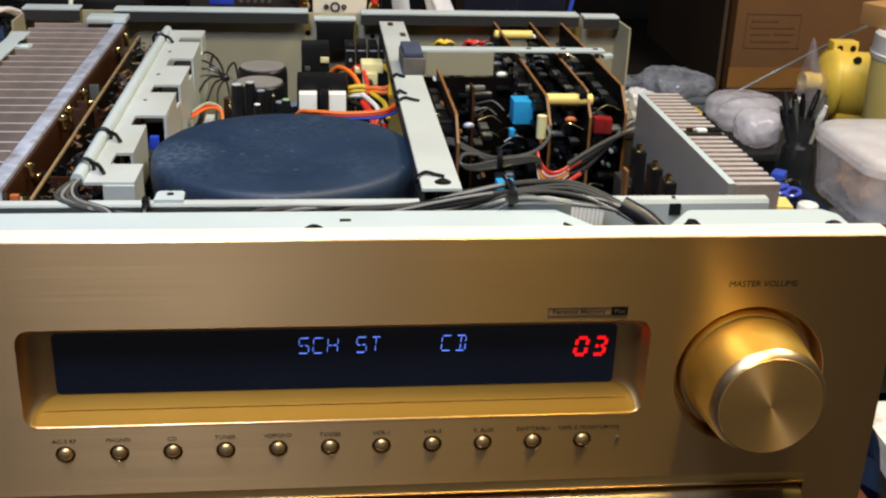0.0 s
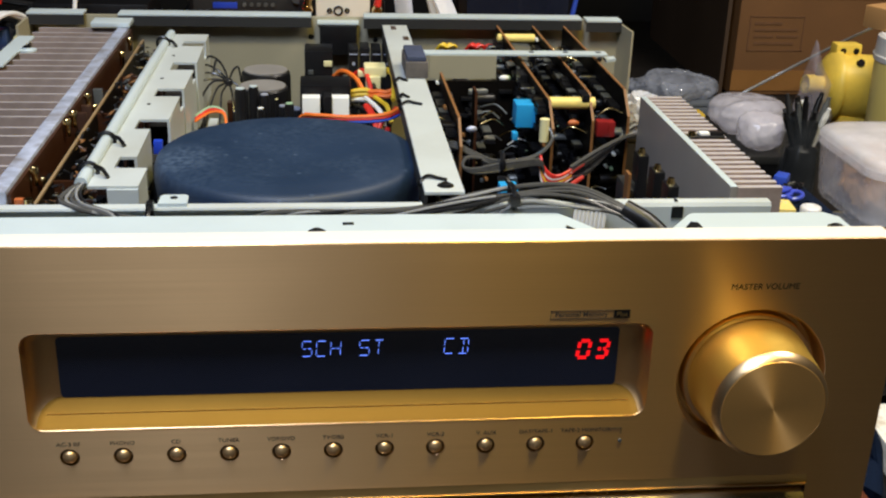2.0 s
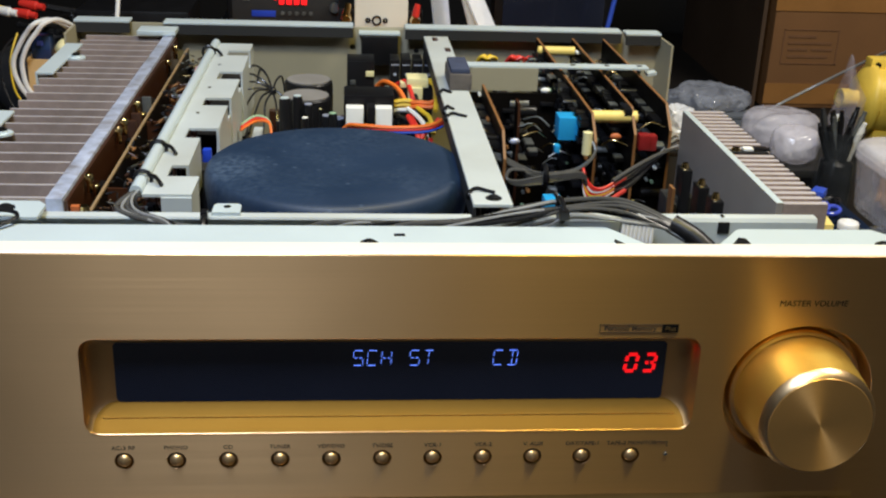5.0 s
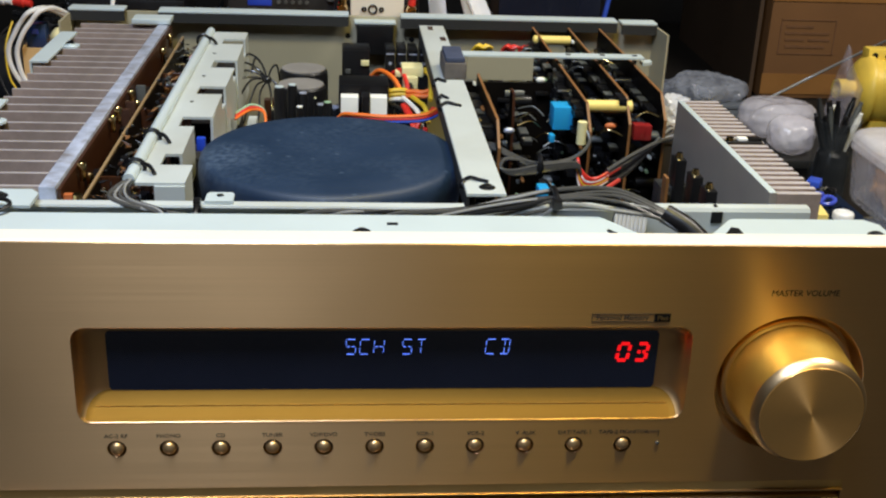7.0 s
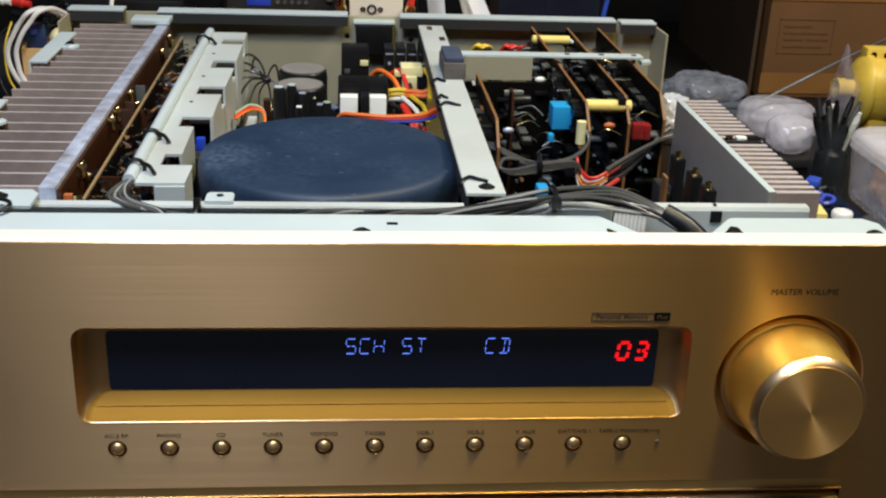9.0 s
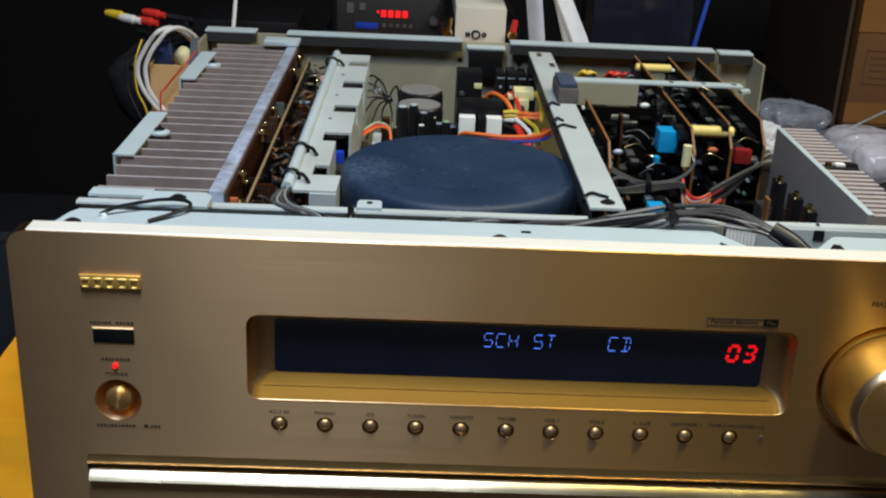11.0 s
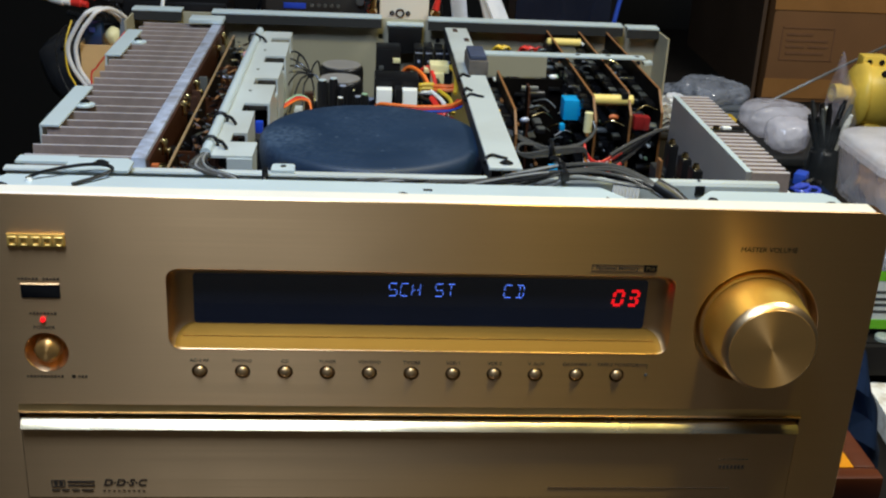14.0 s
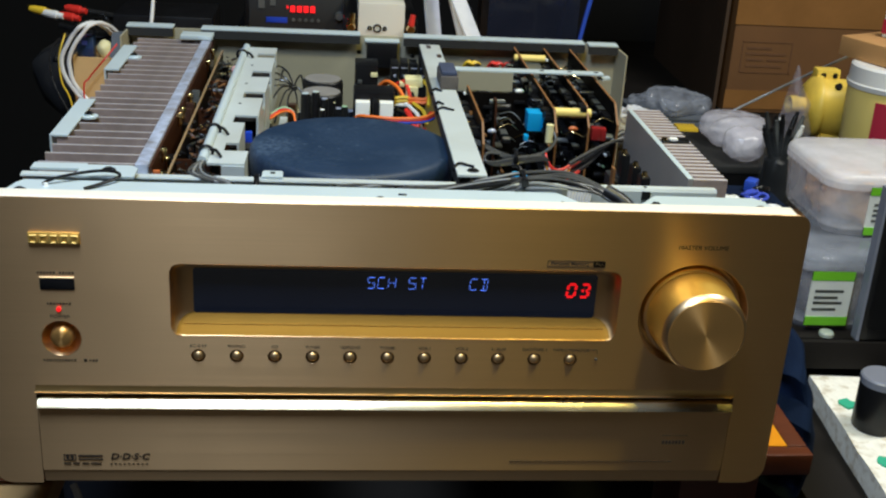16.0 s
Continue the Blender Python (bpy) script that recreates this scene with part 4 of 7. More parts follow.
part("cable_tie", bm, M_BLACK, recv, "thin black cable tie on the flange")
bm = bmesh.new()
cyl(bm, (-0.2045, 0.0475, TOP), (-0.2045, 0.0475, TOP + 0.0018), 0.0017, 0.0012, 12)
part("rivet", bm, M_WHITE, recv)

# left heat sink
def lit_top(ob, tip):
    """Paler upper faces on a dusty fin: light from above put into colour."""
    ob.data.materials.append(tip)
    for p in ob.data.polygons:
        if p.normal.z > 0.9:
            p.material_index = 1


bm = bmesh.new()
box(bm, -0.1625, -0.1545, 0.097, 0.470, 0.020, 0.1655, 0.0008)
hsl = part("heatsink", bm, M_ALU, recv, "large dusty aluminium heat sink with fins")
bm = bmesh.new()
box(bm, -0.2215, -0.1624, 0.0988, 0.1010, 0.020, 0.1650)
fin0 = part("fin", bm, M_FIN, hsl, smooth=False)
lit_top(fin0, M_TIP)
NF = 22
random.seed(5)
for i in range(1, NF):
    again(fin0, hsl, (random.uniform(-0.0006, 0.0006), 0.367 / (NF - 1) * i + random.uniform(-0.0007, 0.0007), random.uniform(-0.0008, 0.0004)))
bm = bmesh.new()
box(bm, -0.2185, -0.1626, 0.100, 0.468, 0.020, 0.125)
part("fin_web", bm, M_FIN, hsl, smooth=False)
for y0, y1 in ((0.150, 0.242), (0.335, 0.425)):
    bm = bmesh.new()
    box(bm, -0.2255, -0.2145, y0, y1, 0.1655, 0.1672, 0.0004)
    box(bm, -0.2262, -0.2248, y0, y1, 0.135, 0.1670)
    br = part("side_bracket", bm, M_STEEL_LIGHT, recv, "pale steel strip on the heat sink", smooth=False)
    bm = bmesh.new()
    cyl(bm, (-0.2105, y0 + 0.050, 0.1652), (-0.2105, y0 + 0.050, 0.1682), 0.0062, seg=20, profile=((0, 0.0062), (0.4, 0.0062), (0.45, 0.0035), (1, 0.003)))
    part("washer", bm, M_STEEL_LIGHT, br)
    screw(-0.2105, y0 + 0.050, 0.168, 0.0022, parent=br)
bm = bmesh.new()
box(bm, -0.182, -0.153, 0.462, 0.482, 0.1660, 0.1695, 0.0005)
part("rear_clip", bm, M_STEEL_LIGHT, recv, "pale steel clip at the rear")

# amplifier board between the heat sink and the comb bracket
bm = bmesh.new()
box(bm, -0.1542, -0.1525, 0.098, 0.468, 0.060, 0.1638)
ampb = part("amplifier_board", bm, M_PCB, recv, "upright brown circuit board", smooth=False)
bm = bmesh.new()
box(bm, -0.1445, -0.1431, 0.104, 0.462, 0.080, 0.1558)
thin_board = part("circuit_board", bm, M_PCB_DARK, recv, "thin dark circuit board with a tan edge", smooth=False)
bm = bmesh.new()
box(bm, -0.1445, -0.1431, 0.104, 0.462, 0.1558, 0.1570)
part("board_edge", bm, M_PCB_PALE, thin_board, "raw tan board edge", smooth=False)
random.seed(3)
for y, z in ((0.134, 0.1625), (0.148, 0.1520), (0.214, 0.1635), (0.231, 0.1635), (0.2745, 0.1620), (0.292, 0.1500), (0.402, 0.1585), (0.439, 0.1605)):
    bm = bmesh.new()
    cyl(bm, (-0.1503, y, z - 0.007), (-0.1500, y, z + 0.0030), 0.0015, seg=12, profile=((0, 0.0015), (0.6, 0.0015), (0.64, 0.0023), (0.9, 0.0023), (1, 0.0015)))
    part("brass_post", bm, M_BRASS, ampb, "shiny brass screw post")
for i in range(4):
    y = 0.155 + i * 0.085
    bm = bmesh.new()
    box(bm, -0.1523, -0.1480, y, y + 0.014, 0.110, 0.150, 0.0006)
    part("power_transistor", bm, M_BLACK, ampb)
for y, z0, mt in ((0.100, 0.118, M_ORANGE_BLOCK), (0.246, 0.105, M_COMP_BROWN), (0.262, 0.105, M_COMP_BROWN), (0.300, 0.110, M_CHIP_GREY)):
    bm = bmesh.new()
    box(bm, -0.1520, -0.1462, y, y + 0.0032, z0, 0.1605, 0.0004)
    part("mounting_post", bm, mt, ampb)
for y, l in ((0.262, 0.016), (0.352, 0.014), (0.140, 0.010)):
    bm = bmesh.new()
    box(bm, -0.1430, -0.1430 + l, y, y + 0.0016, 0.120, 0.1555)
    part("crossing_board", bm, M_PCB, ampb, smooth=False)
bm = bmesh.new()
cyl(bm, (-0.1455, 0.1000, 0.150), (-0.1455, 0.1000, 0.1610), 0.0022, seg=14, profile=((0, 0.0016), (0.6, 0.0016), (0.62, 0.0026), (1, 0.0022)))
part("brass_post", bm, M_BRASS, ampb, "shiny brass screw post")
bm = bmesh.new()
blob(bm, (-0.1245, 0.372, 0.1610), (0.0030, 0.0075, 0.0034), 3)
part("pink_cap", bm, M_PINK, ampb, "pale pink plastic cap beside the sleeve")
for i in range(190):
    y, x, z = random.uniform(0.105, 0.455), random.uniform(-0.1425, -0.1270), random.uniform(0.145, 0.1590)
    bm = bmesh.new()
    a, l = random.uniform(0, 3.14), random.uniform(0.0018, 0.0042)
    d = Vector((math.cos(a), math.sin(a) * 0.8, random.uniform(-0.7, 0.7))).normalized() * l
    r = random.uniform(0.0004, 0.0010)
    cyl(bm, Vector((x, y, z)) - d, Vector((x, y, z)) + d, r, seg=7, profile=((0, r * 0.4), (0.25, r * 0.4), (0.28, r), (0.72, r), (0.75, r * 0.4), (1, r * 0.4)))
    part("resistor", bm, random.choice((M_BRASS, M_CHIP_GREY, M_PCB_EDGE, M_COMP_BROWN, M_COMP_BROWN, M_BLACK, M_BLACK, M_BLACK)), ampb)
for i in range(130):
    y, x, z = random.uniform(0.105, 0.455), random.uniform(-0.1415, -0.1260), random.uniform(0.120, 0.150)
    bm = bmesh.new()
    kind = random.random()
    mt = M_PCB_DARK
    if kind < 0.35:
        r = random.uniform(0.002, 0.0035)
        cyl(bm, (x, y, 0.085), (x, y, z), r, seg=12)
        mt = random.choice((M_BLACK, M_BLACK, M_BLACK, M_COMP_BROWN))
    elif kind < 0.7:
        cyl(bm, (x - 0.004, y, z - 0.002), (x + 0.004, y, z - 0.002), 0.0013, seg=8)
        mt = random.choice((M_PCB_EDGE, M_CHIP_GREY, M_BRASS, M_COMP_BROWN, M_ALU))
    else:
        box(bm, x - 0.003, x + 0.003, y - 0.003, y + 0.003, 0.085, z - 0.004, 0.0004)
        mt = random.choice((M_BLACK, M_PCB, M_COMP_BROWN, M_COMP_BROWN))
    part("component", bm, mt, ampb)
bm = bmesh.new()
box(bm, -0.1385, -0.094, 0.100, 0.465, 0.080, 0.0855)
part("component_board", bm, M_PCB, recv, "brown circuit board below the bracket", smooth=False)

# comb bracket with cable tube and ties
CX0, CX1 = -0.119, -0.0925
bm = bmesh.new()
edges = [(CX0, 0.104), (-0.0955, 0.104)]
CX4 = -0.1025  # the second tab is narrower than the others
for y0, y1, xa, xb, xi in ((0.1310, 0.1485, -0.0950, CX4, -0.1110), (0.1975, 0.2160, CX4, -0.0945, -0.1110), (0.2655, 0.2835, -0.0940, -0.0935, -0.1095), (0.3320, 0.3525, CX1, CX1, -0.1080), (0.4025, 0.4180, CX1, CX1, -0.1080)):
    edges += [(xa, y0), (xi, y0), (xi, y1), (xb, y1)]
edges += [(CX1, 0.442), (CX0, 0.442)]
rings(bm, [[(x, y, z) for x, y in edges] for z in (0.1640, 0.1655)])
comb = part("comb_bracket", bm, M_STEEL, recv, "grey steel bracket with a row of notches", smooth=False)
bm = bmesh.new()
box(bm, CX0 + 0.009, -0.0955, 0.1030, 0.1044, 0.118, 0.1640)
part("end_tab", bm, M_STEEL, comb, smooth=False)
for y0, y1, x in ((0.2160, 0.2835, -0.0942), (0.2835, 0.3525, -0.0937), (0.3525, 0.442, CX1)):
    bm = bmesh.new()
    box(bm, x - 0.0017, x - 0.0002, y0 + 0.0003, y1 - 0.0003, 0.120, 0.1545)
    part("side_plate", bm, M_STEEL, comb, smooth=False)
ys = [0.104, 0.1310, 0.1485, 0.1975, 0.2160, 0.2655, 0.2835, 0.3320, 0.3525, 0.4025, 0.4180, 0.442]
tx = [-0.0955, CX4, -0.0942, -0.0936, CX1, CX1]
for i in range(0, 12, 2):
    bm = bmesh.new()
    low = 0.138 if i else 0.128
    box(bm, tx[i // 2] - 0.0015, tx[i // 2], ys[i], ys[i + 1], low, 0.1640)
    part("tab", bm, M_STEEL, comb, smooth=False)
# wall coloured dark for the shade between the tabs
bm = bmesh.new()
box(bm, CX4 - 0.0030, CX4 - 0.0018, 0.105, 0.442, 0.080, 0.1300)
part("bracket_wall", bm, M_DARK_STEEL, comb, smooth=False)
for y in (0.248, 0.309, 0.372):
    bm = bmesh.new()
    cyl(bm, (-0.110, y, 0.1652), (-0.110, y, 0.1658), 0.0012, seg=10)
    part("hole", bm, M_BLACK, comb)
# added matt black fillers stand in for the deep shade in the notches
for i, (y0, y1) in enumerate(((0.1320, 0.1470), (0.1980, 0.2140), (0.2660, 0.2825), (0.3330, 0.3510), (0.4040, 0.4170))):
    bm = bmesh.new()
    box(bm, -0.1135, CX4 - 0.0035 if i == 0 else -0.0965, y0 - 0.002, y1 + 0.010, 0.086, 0.147, 0.0005)
    part("relay", bm, M_BLACK_MATT, comb, "black filler that makes the shade under a notch")
bm = bmesh.new()
tube(bm, [(-0.1222, 0.1065, 0.1660), (-0.1212, 0.20, 0.1672), (-0.1204, 0.32, 0.1672), (-0.1196, 0.440, 0.1662)], 0.0031, 12)
ctube = part("cable_sleeve", bm, M_STEEL_LIGHT, recv, "pale grey sleeve round a cable bundle")
for y in (0.122, 0.172, 0.405):
    bm = bmesh.new()
    pts = [(-0.1212 + 0.0042 * math.cos(a), y, 0.1670 + 0.0042 * math.sin(a)) for a in [2 * math.pi * k / 14 for k in range(15)]]
    tube(bm, pts, 0.0011, 6, 2)
    tube(bm, [(-0.1185, y, 0.1692), (-0.1145, y - 0.003, 0.1690), (-0.1110, y - 0.008, 0.1666)], 0.0011, 6)
    part("cable_tie", bm, M_BLACK, ctube, "black cable tie")

# toroidal transformer
bm = bmesh.new()
TC, TH = (-0.0262, 0.1715), 0.1622
prof = [(0.0, TH - 0.0020), (0.014, TH - 0.0018), (0.032, TH - 0.0008), (0.050, TH), (0.060, TH - 0.0007), (0.0648, TH - 0.0019), (0.0676, TH - 0.0021), (0.0698, TH - 0.0036), (0.0710, TH - 0.0070), (0.0713, TH - 0.0120), (0.0700, TH - 0.0240), (0.0670, TH - 0.0400), (0.0620, 0.100), (0.0600, 0.075), (0.056, 0.064), (0.030, 0.0625)]
rings(bm, [[(TC[0] + max(r, 0.0005) * math.cos(a), TC[1] + max(r, 0.0005) * math.sin(a), z) for a in [2 * math.pi * k / 72 for k in range(72)]] for r, z in prof])
part("transformer", bm, M_RUBBER, recv, "large round dusty blue-black toroidal transformer")
bm = bmesh.new()
cyl(bm, (TC[0], TC[1], 0.0), (TC[0], TC[1], 0.063), 0.055, 0.058, 32)
part("transformer_base", bm, M_BLACK, recv)

# long strip over the middle
bm = bmesh.new()
box(bm, 0.0385, 0.0575, 0.084, 0.466, TOP - 0.0008, TOP + 0.0010, 0.0004)
strip = part("centre_strip", bm, M_STEEL, recv, "long pale grey steel strip with screws", smooth=False)
bm = bmesh.new()
box(bm, 0.0385, 0.0400, 0.0845, 0.466, TOP - 0.010, TOP - 0.0008)
part("strip_side", bm, M_DARK_STEEL, strip, smooth=False)
screw(0.0492, 0.0925, TOP + 0.001, 0.0027, parent=strip)
for x, y in ((0.0465, 0.455), (0.0535, 0.418)):
    bm = bmesh.new()
    box(bm, x - 0.002, x + 0.002, y - 0.006, y + 0.006, TOP + 0.0008, TOP + 0.0013)
    part("slot", bm, M_PCB, strip, "rusty slot", smooth=False)
for y, reach in ((0.101, 0.0125), (0.236, 0.0120), (0.252, 0.0055), (0.292, 0.0075)):
    bm = bmesh.new()
    blob(bm, (0.0382, y, TOP - 0.0005), (0.0022, 0.0032, 0.0026), 2)
    tube(bm, [(0.0378, y, TOP + 0.0010), (0.0380 + reach * 0.3, y + 0.002, TOP + 0.0024), (0.0380 + reach * 0.65, y, TOP + 0.0020), (0.0380 + reach, y - 0.002, TOP + 0.0016)], 0.0009, 6)
    part("cable_tie", bm, M_BLACK, strip, "black cable tie tail")

# cross bar at the back and its hanging plate
bm = bmesh.new()
box(bm, 0.0625, 0.1925, 0.3600, 0.3715, TOP + 0.0015, TOP + 0.0032, 0.0004)
xb = part("cross_bar", bm, M_STEEL_LIGHT, recv, "white steel bar across the boards", smooth=False)
bm = bmesh.new()
box(bm, 0.0660, 0.1130, 0.3596, 0.3610, TOP - 0.0145, TOP + 0.0016)
part("hanging_plate", bm, M_CREAM_STEEL, xb, "beige plate hanging from the bar", smooth=False)
bm = bmesh.new()
box(bm, 0.0446, 0.0592, 0.297, 0.3355, TOP + 0.0010, TOP + 0.0118, 0.0012)
foam = part("foam_block", bm, M_FOAM_BLOCK, xb, "grey-brown foam block on the strip beside the bar")
bm = bmesh.new()
box(bm, 0.0455, 0.0580, 0.2985, 0.3340, TOP + 0.0116, TOP + 0.0150, 0.0010)
part("foam_cap", bm, M_NAVY, foam, "navy upper half of the foam block")
for x in (0.1385, 0.1630, 0.1865):
    bm = bmesh.new()
    box(bm, x - 0.0017, x + 0.0017, 0.3645, 0.3675, TOP + 0.0030, TOP + 0.0036)
    part("slot", bm, M_BLACK, xb, smooth=False)
bm = bmesh.new()
rings(bm, [[(0.192, 0.361, z), (0.2000, 0.366, z), (0.2000, 0.374, z), (0.192, 0.371, z)] for z in (TOP - 0.003, TOP - 0.001)])
part("bar_end", bm, M_STEEL_LIGHT, xb, smooth=False)

# rear panel
bm = bmesh.new()
box(bm, -0.235, 0.2370, 0.500, 0.503, -0.004, TOP)
rear = part("rear_panel", bm, M_CREAM_STEEL, recv, "beige steel rear panel seen from inside", smooth=False)
for x0, x1, z in ((-0.235, -0.192, TOP + 0.002), (-0.166, -0.0165, TOP + 0.0016), (-0.0119, 0.0212, TOP - 0.004), (0.0251, 0.2020, TOP + 0.0012), (0.2060, 0.2352, TOP)):
    bm = bmesh.new()
    box(bm, x0, x1, 0.4885, 0.5035, z, z + 0.0018, 0.0004)
    fl = part("rear_flange", bm, M_STEEL_LIGHT, rear, "pale folded top edge", smooth=False)
    if z >= TOP:
        # front of the same pale fold, coloured dark for its shade and dark reflection
        bm = bmesh.new()
        box(bm, x0, x1, 0.4885, 0.4900, z - 0.0078, z)
        part("flange_front", bm, M_DARK_STEEL, rear, "folded front of the flange, its shade put in the colour", smooth=False)
bm = bmesh.new()
box(bm, -0.0100, 0.0195, 0.4865, 0.4995, 0.140, TOP - 0.0045, 0.001)
part("rear_socket", bm, M_BLACK, rear, "black socket block on the rear panel")
bm = bmesh.new()
rings(bm, [[(0.2352, 0.4995, z), (0.2368, 0.4620, z), (0.2384, 0.4620, z), (0.2370, 0.4995, z)] for z in (-0.004, TOP - 0.002)])
part("side_post", bm, M_CREAM_STEEL, rear, "beige folded corner post", smooth=False)
bm = bmesh.new()
box(bm, -0.2350, -0.2335, 0.455, 0.500, -0.004, TOP)
part("side_post", bm, M_CREAM_STEEL, rear, smooth=False)
for x, z in ((0.222, 0.135), (0.205, 0.130), (-0.017, 0.152), (0.035, 0.15)):
    screw(x, 0.500, z, 0.0015, axis="y", parent=rear)

# right heat sink
bm = bmesh.new()
box(bm, 0.1925, 0.1965, 0.100, 0.271, 0.020, 0.1650, 0.0006)
hsr = part("heatsink", bm, M_ALU_GREY, recv, "smaller aluminium heat sink with fins at the side")
lit_top(hsr, M_STEEL_LIGHT)
bm = bmesh.new()
box(bm, 0.1964, 0.2195, 0.1000, 0.1038, 0.020, 0.1645, 0.0004)
fin1 = part("fin", bm, M_FIN, hsr, smooth=False)
lit_top(fin1, M_TIP)
for i in range(1, 23):
    again(fin1, hsr, (0, 0.169 / 22 * i, 0))
bm = bmesh.new()
box(bm, 0.1964, 0.2180, 0.102, 0.270, 0.020, 0.1620)
part("fin_web", bm, M_FIN, hsr, smooth=False)
bm = bmesh.new()
box(bm, 0.1970, 0.2180, 0.1830, 0.1890, 0.1640, 0.1654, 0.0004)
cl = part("fin_clip", bm, M_DARK_STEEL, recv, "small dark clip between the fins")
bm = bmesh.new()
cyl(bm, (0.1995, 0.186, 0.1655), (0.1995, 0.186, 0.1672), 0.0026, 0.0022, 12)
part("screw", bm, M_BRASS, cl)
for x0, x1, mt, lab in ((0.2035, 0.2092, M_WHITE, "white insulating piece"), (0.2094, 0.2172, M_BLACK, "black component leg")):
    bm = bmesh.new()
    box(bm, x0, x1, 0.1836, 0.1884, 0.1655, 0.1672, 0.0005)
    part("clip_piece", bm, mt, cl, lab)

# ---- boards, parts and wires inside the receiver ----
random.seed(11)


def upright_board(x, y0, y1, z1, slope_y, material=M_PCB_DARK, edge=None):
    """An upright board along y whose front top corner is cut off."""
    bm = bmesh.new()
    prof = [(y0, 0.03), (y0, z1 - 0.014), (y0 + slope_y, z1), (y1, z1), (y1, 0.03)]
    rings(bm, [[(xx, y, z) for y, z in prof] for xx in (x - 0.0008, x + 0.0008)])
    b = part("circuit_board", bm, material, recv, "dark upright circuit board with a tan edge", smooth=False)
    bm = bmesh.new()
    for (ya, za), (yb, zb) in zip(prof[:3], prof[1:4]):
        d = Vector((0, yb - ya, zb - za)).normalized()
        nn = Vector((0, -d.z, d.y)) * 0.0004
        if nn.z < -1e-6:
            nn = -nn
        a, c = Vector((x, ya, za)), Vector((x, yb, zb))
        rings(bm, [[p + Vector((-0.00082, 0, 0)) + nn, p + Vector((0.00082, 0, 0)) + nn, p + Vector((0.00082, 0, 0)) - nn, p + Vector((-0.00082, 0, 0)) - nn] for p in (a, c)])
    part("board_edge", bm, edge or M_PCB_EDGE, b, "raw tan board edge", smooth=False)
    return b


# a dark board across, below the hanging plate
bm = bmesh.new()
box(bm, 0.0640, 0.1295, 0.3535, 0.3551, 0.040, 0.1535)
wallb = part("circuit_board", bm, M_PCB_DARK, recv, "dark circuit board standing across the others", smooth=False)
for k in range(9):
    x, z = random.uniform(0.070, 0.120), random.uniform(0.105, 0.148)
    bm = bmesh.new()
    box(bm, x - random.uniform(0.002, 0.006), x + random.uniform(0.002, 0.006), 0.3495, 0.3534, z - 0.0012, z + 0.0012, 0.0003)
    part("chip", bm, M_BLACK, wallb)
BOARDS = [upright_board(0.0730, 0.225, 0.350, 0.160, 0.014), upright_board(0.0895, 0.285, 0.300, 0.163, 0.003, edge=M_PCB),
          upright_board(0.1320, 0.245, 0.486, 0.165, 0.016), upright_board(0.1610, 0.262, 0.486, 0.165, 0.016), upright_board(0.1865, 0.272, 0.486, 0.165, 0.016)]


def populate(b, x, y0, y1, z0, z1, n, side):
    for _ in range(n):
        y, z = random.uniform(y0, y1), random.uniform(z0, z1)
        bm = bmesh.new()
        k = random.random()
        if k < 0.30:
            r, l = random.uniform(0.0018, 0.0042), random.uniform(0.006, 0.014)
            cyl(bm, (x, y, z), (x + side * l, y, z), r, seg=12, profile=((0, r), (0.9, r), (1, r * 0.85)))
            mt = random.choice((M_BLACK, M_BLACK, M_BLACK, M_PCB_DARK, M_CHIP_GREY))
        elif k < 0.55:
            l, w = random.uniform(0.006, 0.018), random.uniform(0.003, 0.006)
            box(bm, min(x, x + side * 0.005), max(x, x + side * 0.005), y, y + l, z, z + w, 0.0003)
            mt = M_BLACK
        elif k < 0.85:
            l = random.uniform(0.005, 0.011)
            cyl(bm, (x + side * 0.002, y, z), (x + side * 0.002, y + l, z), 0.0011, seg=8, profile=((0, 0.0003), (0.2, 0.0003), (0.22, 0.0012), (0.78, 0.0012), (0.8, 0.0003), (1, 0.0003)))
            mt = random.choice((M_CHIP_GREY, M_CHIP_GREY, M_WHITE, M_PCB_EDGE, M_GREENWIRE, M_BRASS))
        else:
            a = random.uniform(-0.006, 0.006)
            tube(bm, [(x, y, z), (x + side * 0.009, y + a, z + 0.003), (x + side * 0.016, y + 2 * a, z - 0.002)], 0.0005, 6, 4)
            mt = random.choice((M_CHIP_GREY, M_WHITEWIRE, M_BRASS))
        part("component", bm, mt, b)


populate(BOARDS[0], 0.0722, 0.23, 0.34, 0.09, 0.155, 26, -1)
populate(BOARDS[0], 0.0738, 0.23, 0.34, 0.10, 0.150, 14, 1)
populate(BOARDS[1], 0.0933, 0.245, 0.46, 0.08, 0.152, 40, 1)
populate(BOARDS[2], 0.1312, 0.250, 0.47, 0.08, 0.162, 90, -1)
populate(BOARDS[3], 0.1602, 0.265, 0.47, 0.08, 0.162, 80, -1)
populate(BOARDS[4], 0.1857, 0.275, 0.47, 0.08, 0.162, 55, -1)



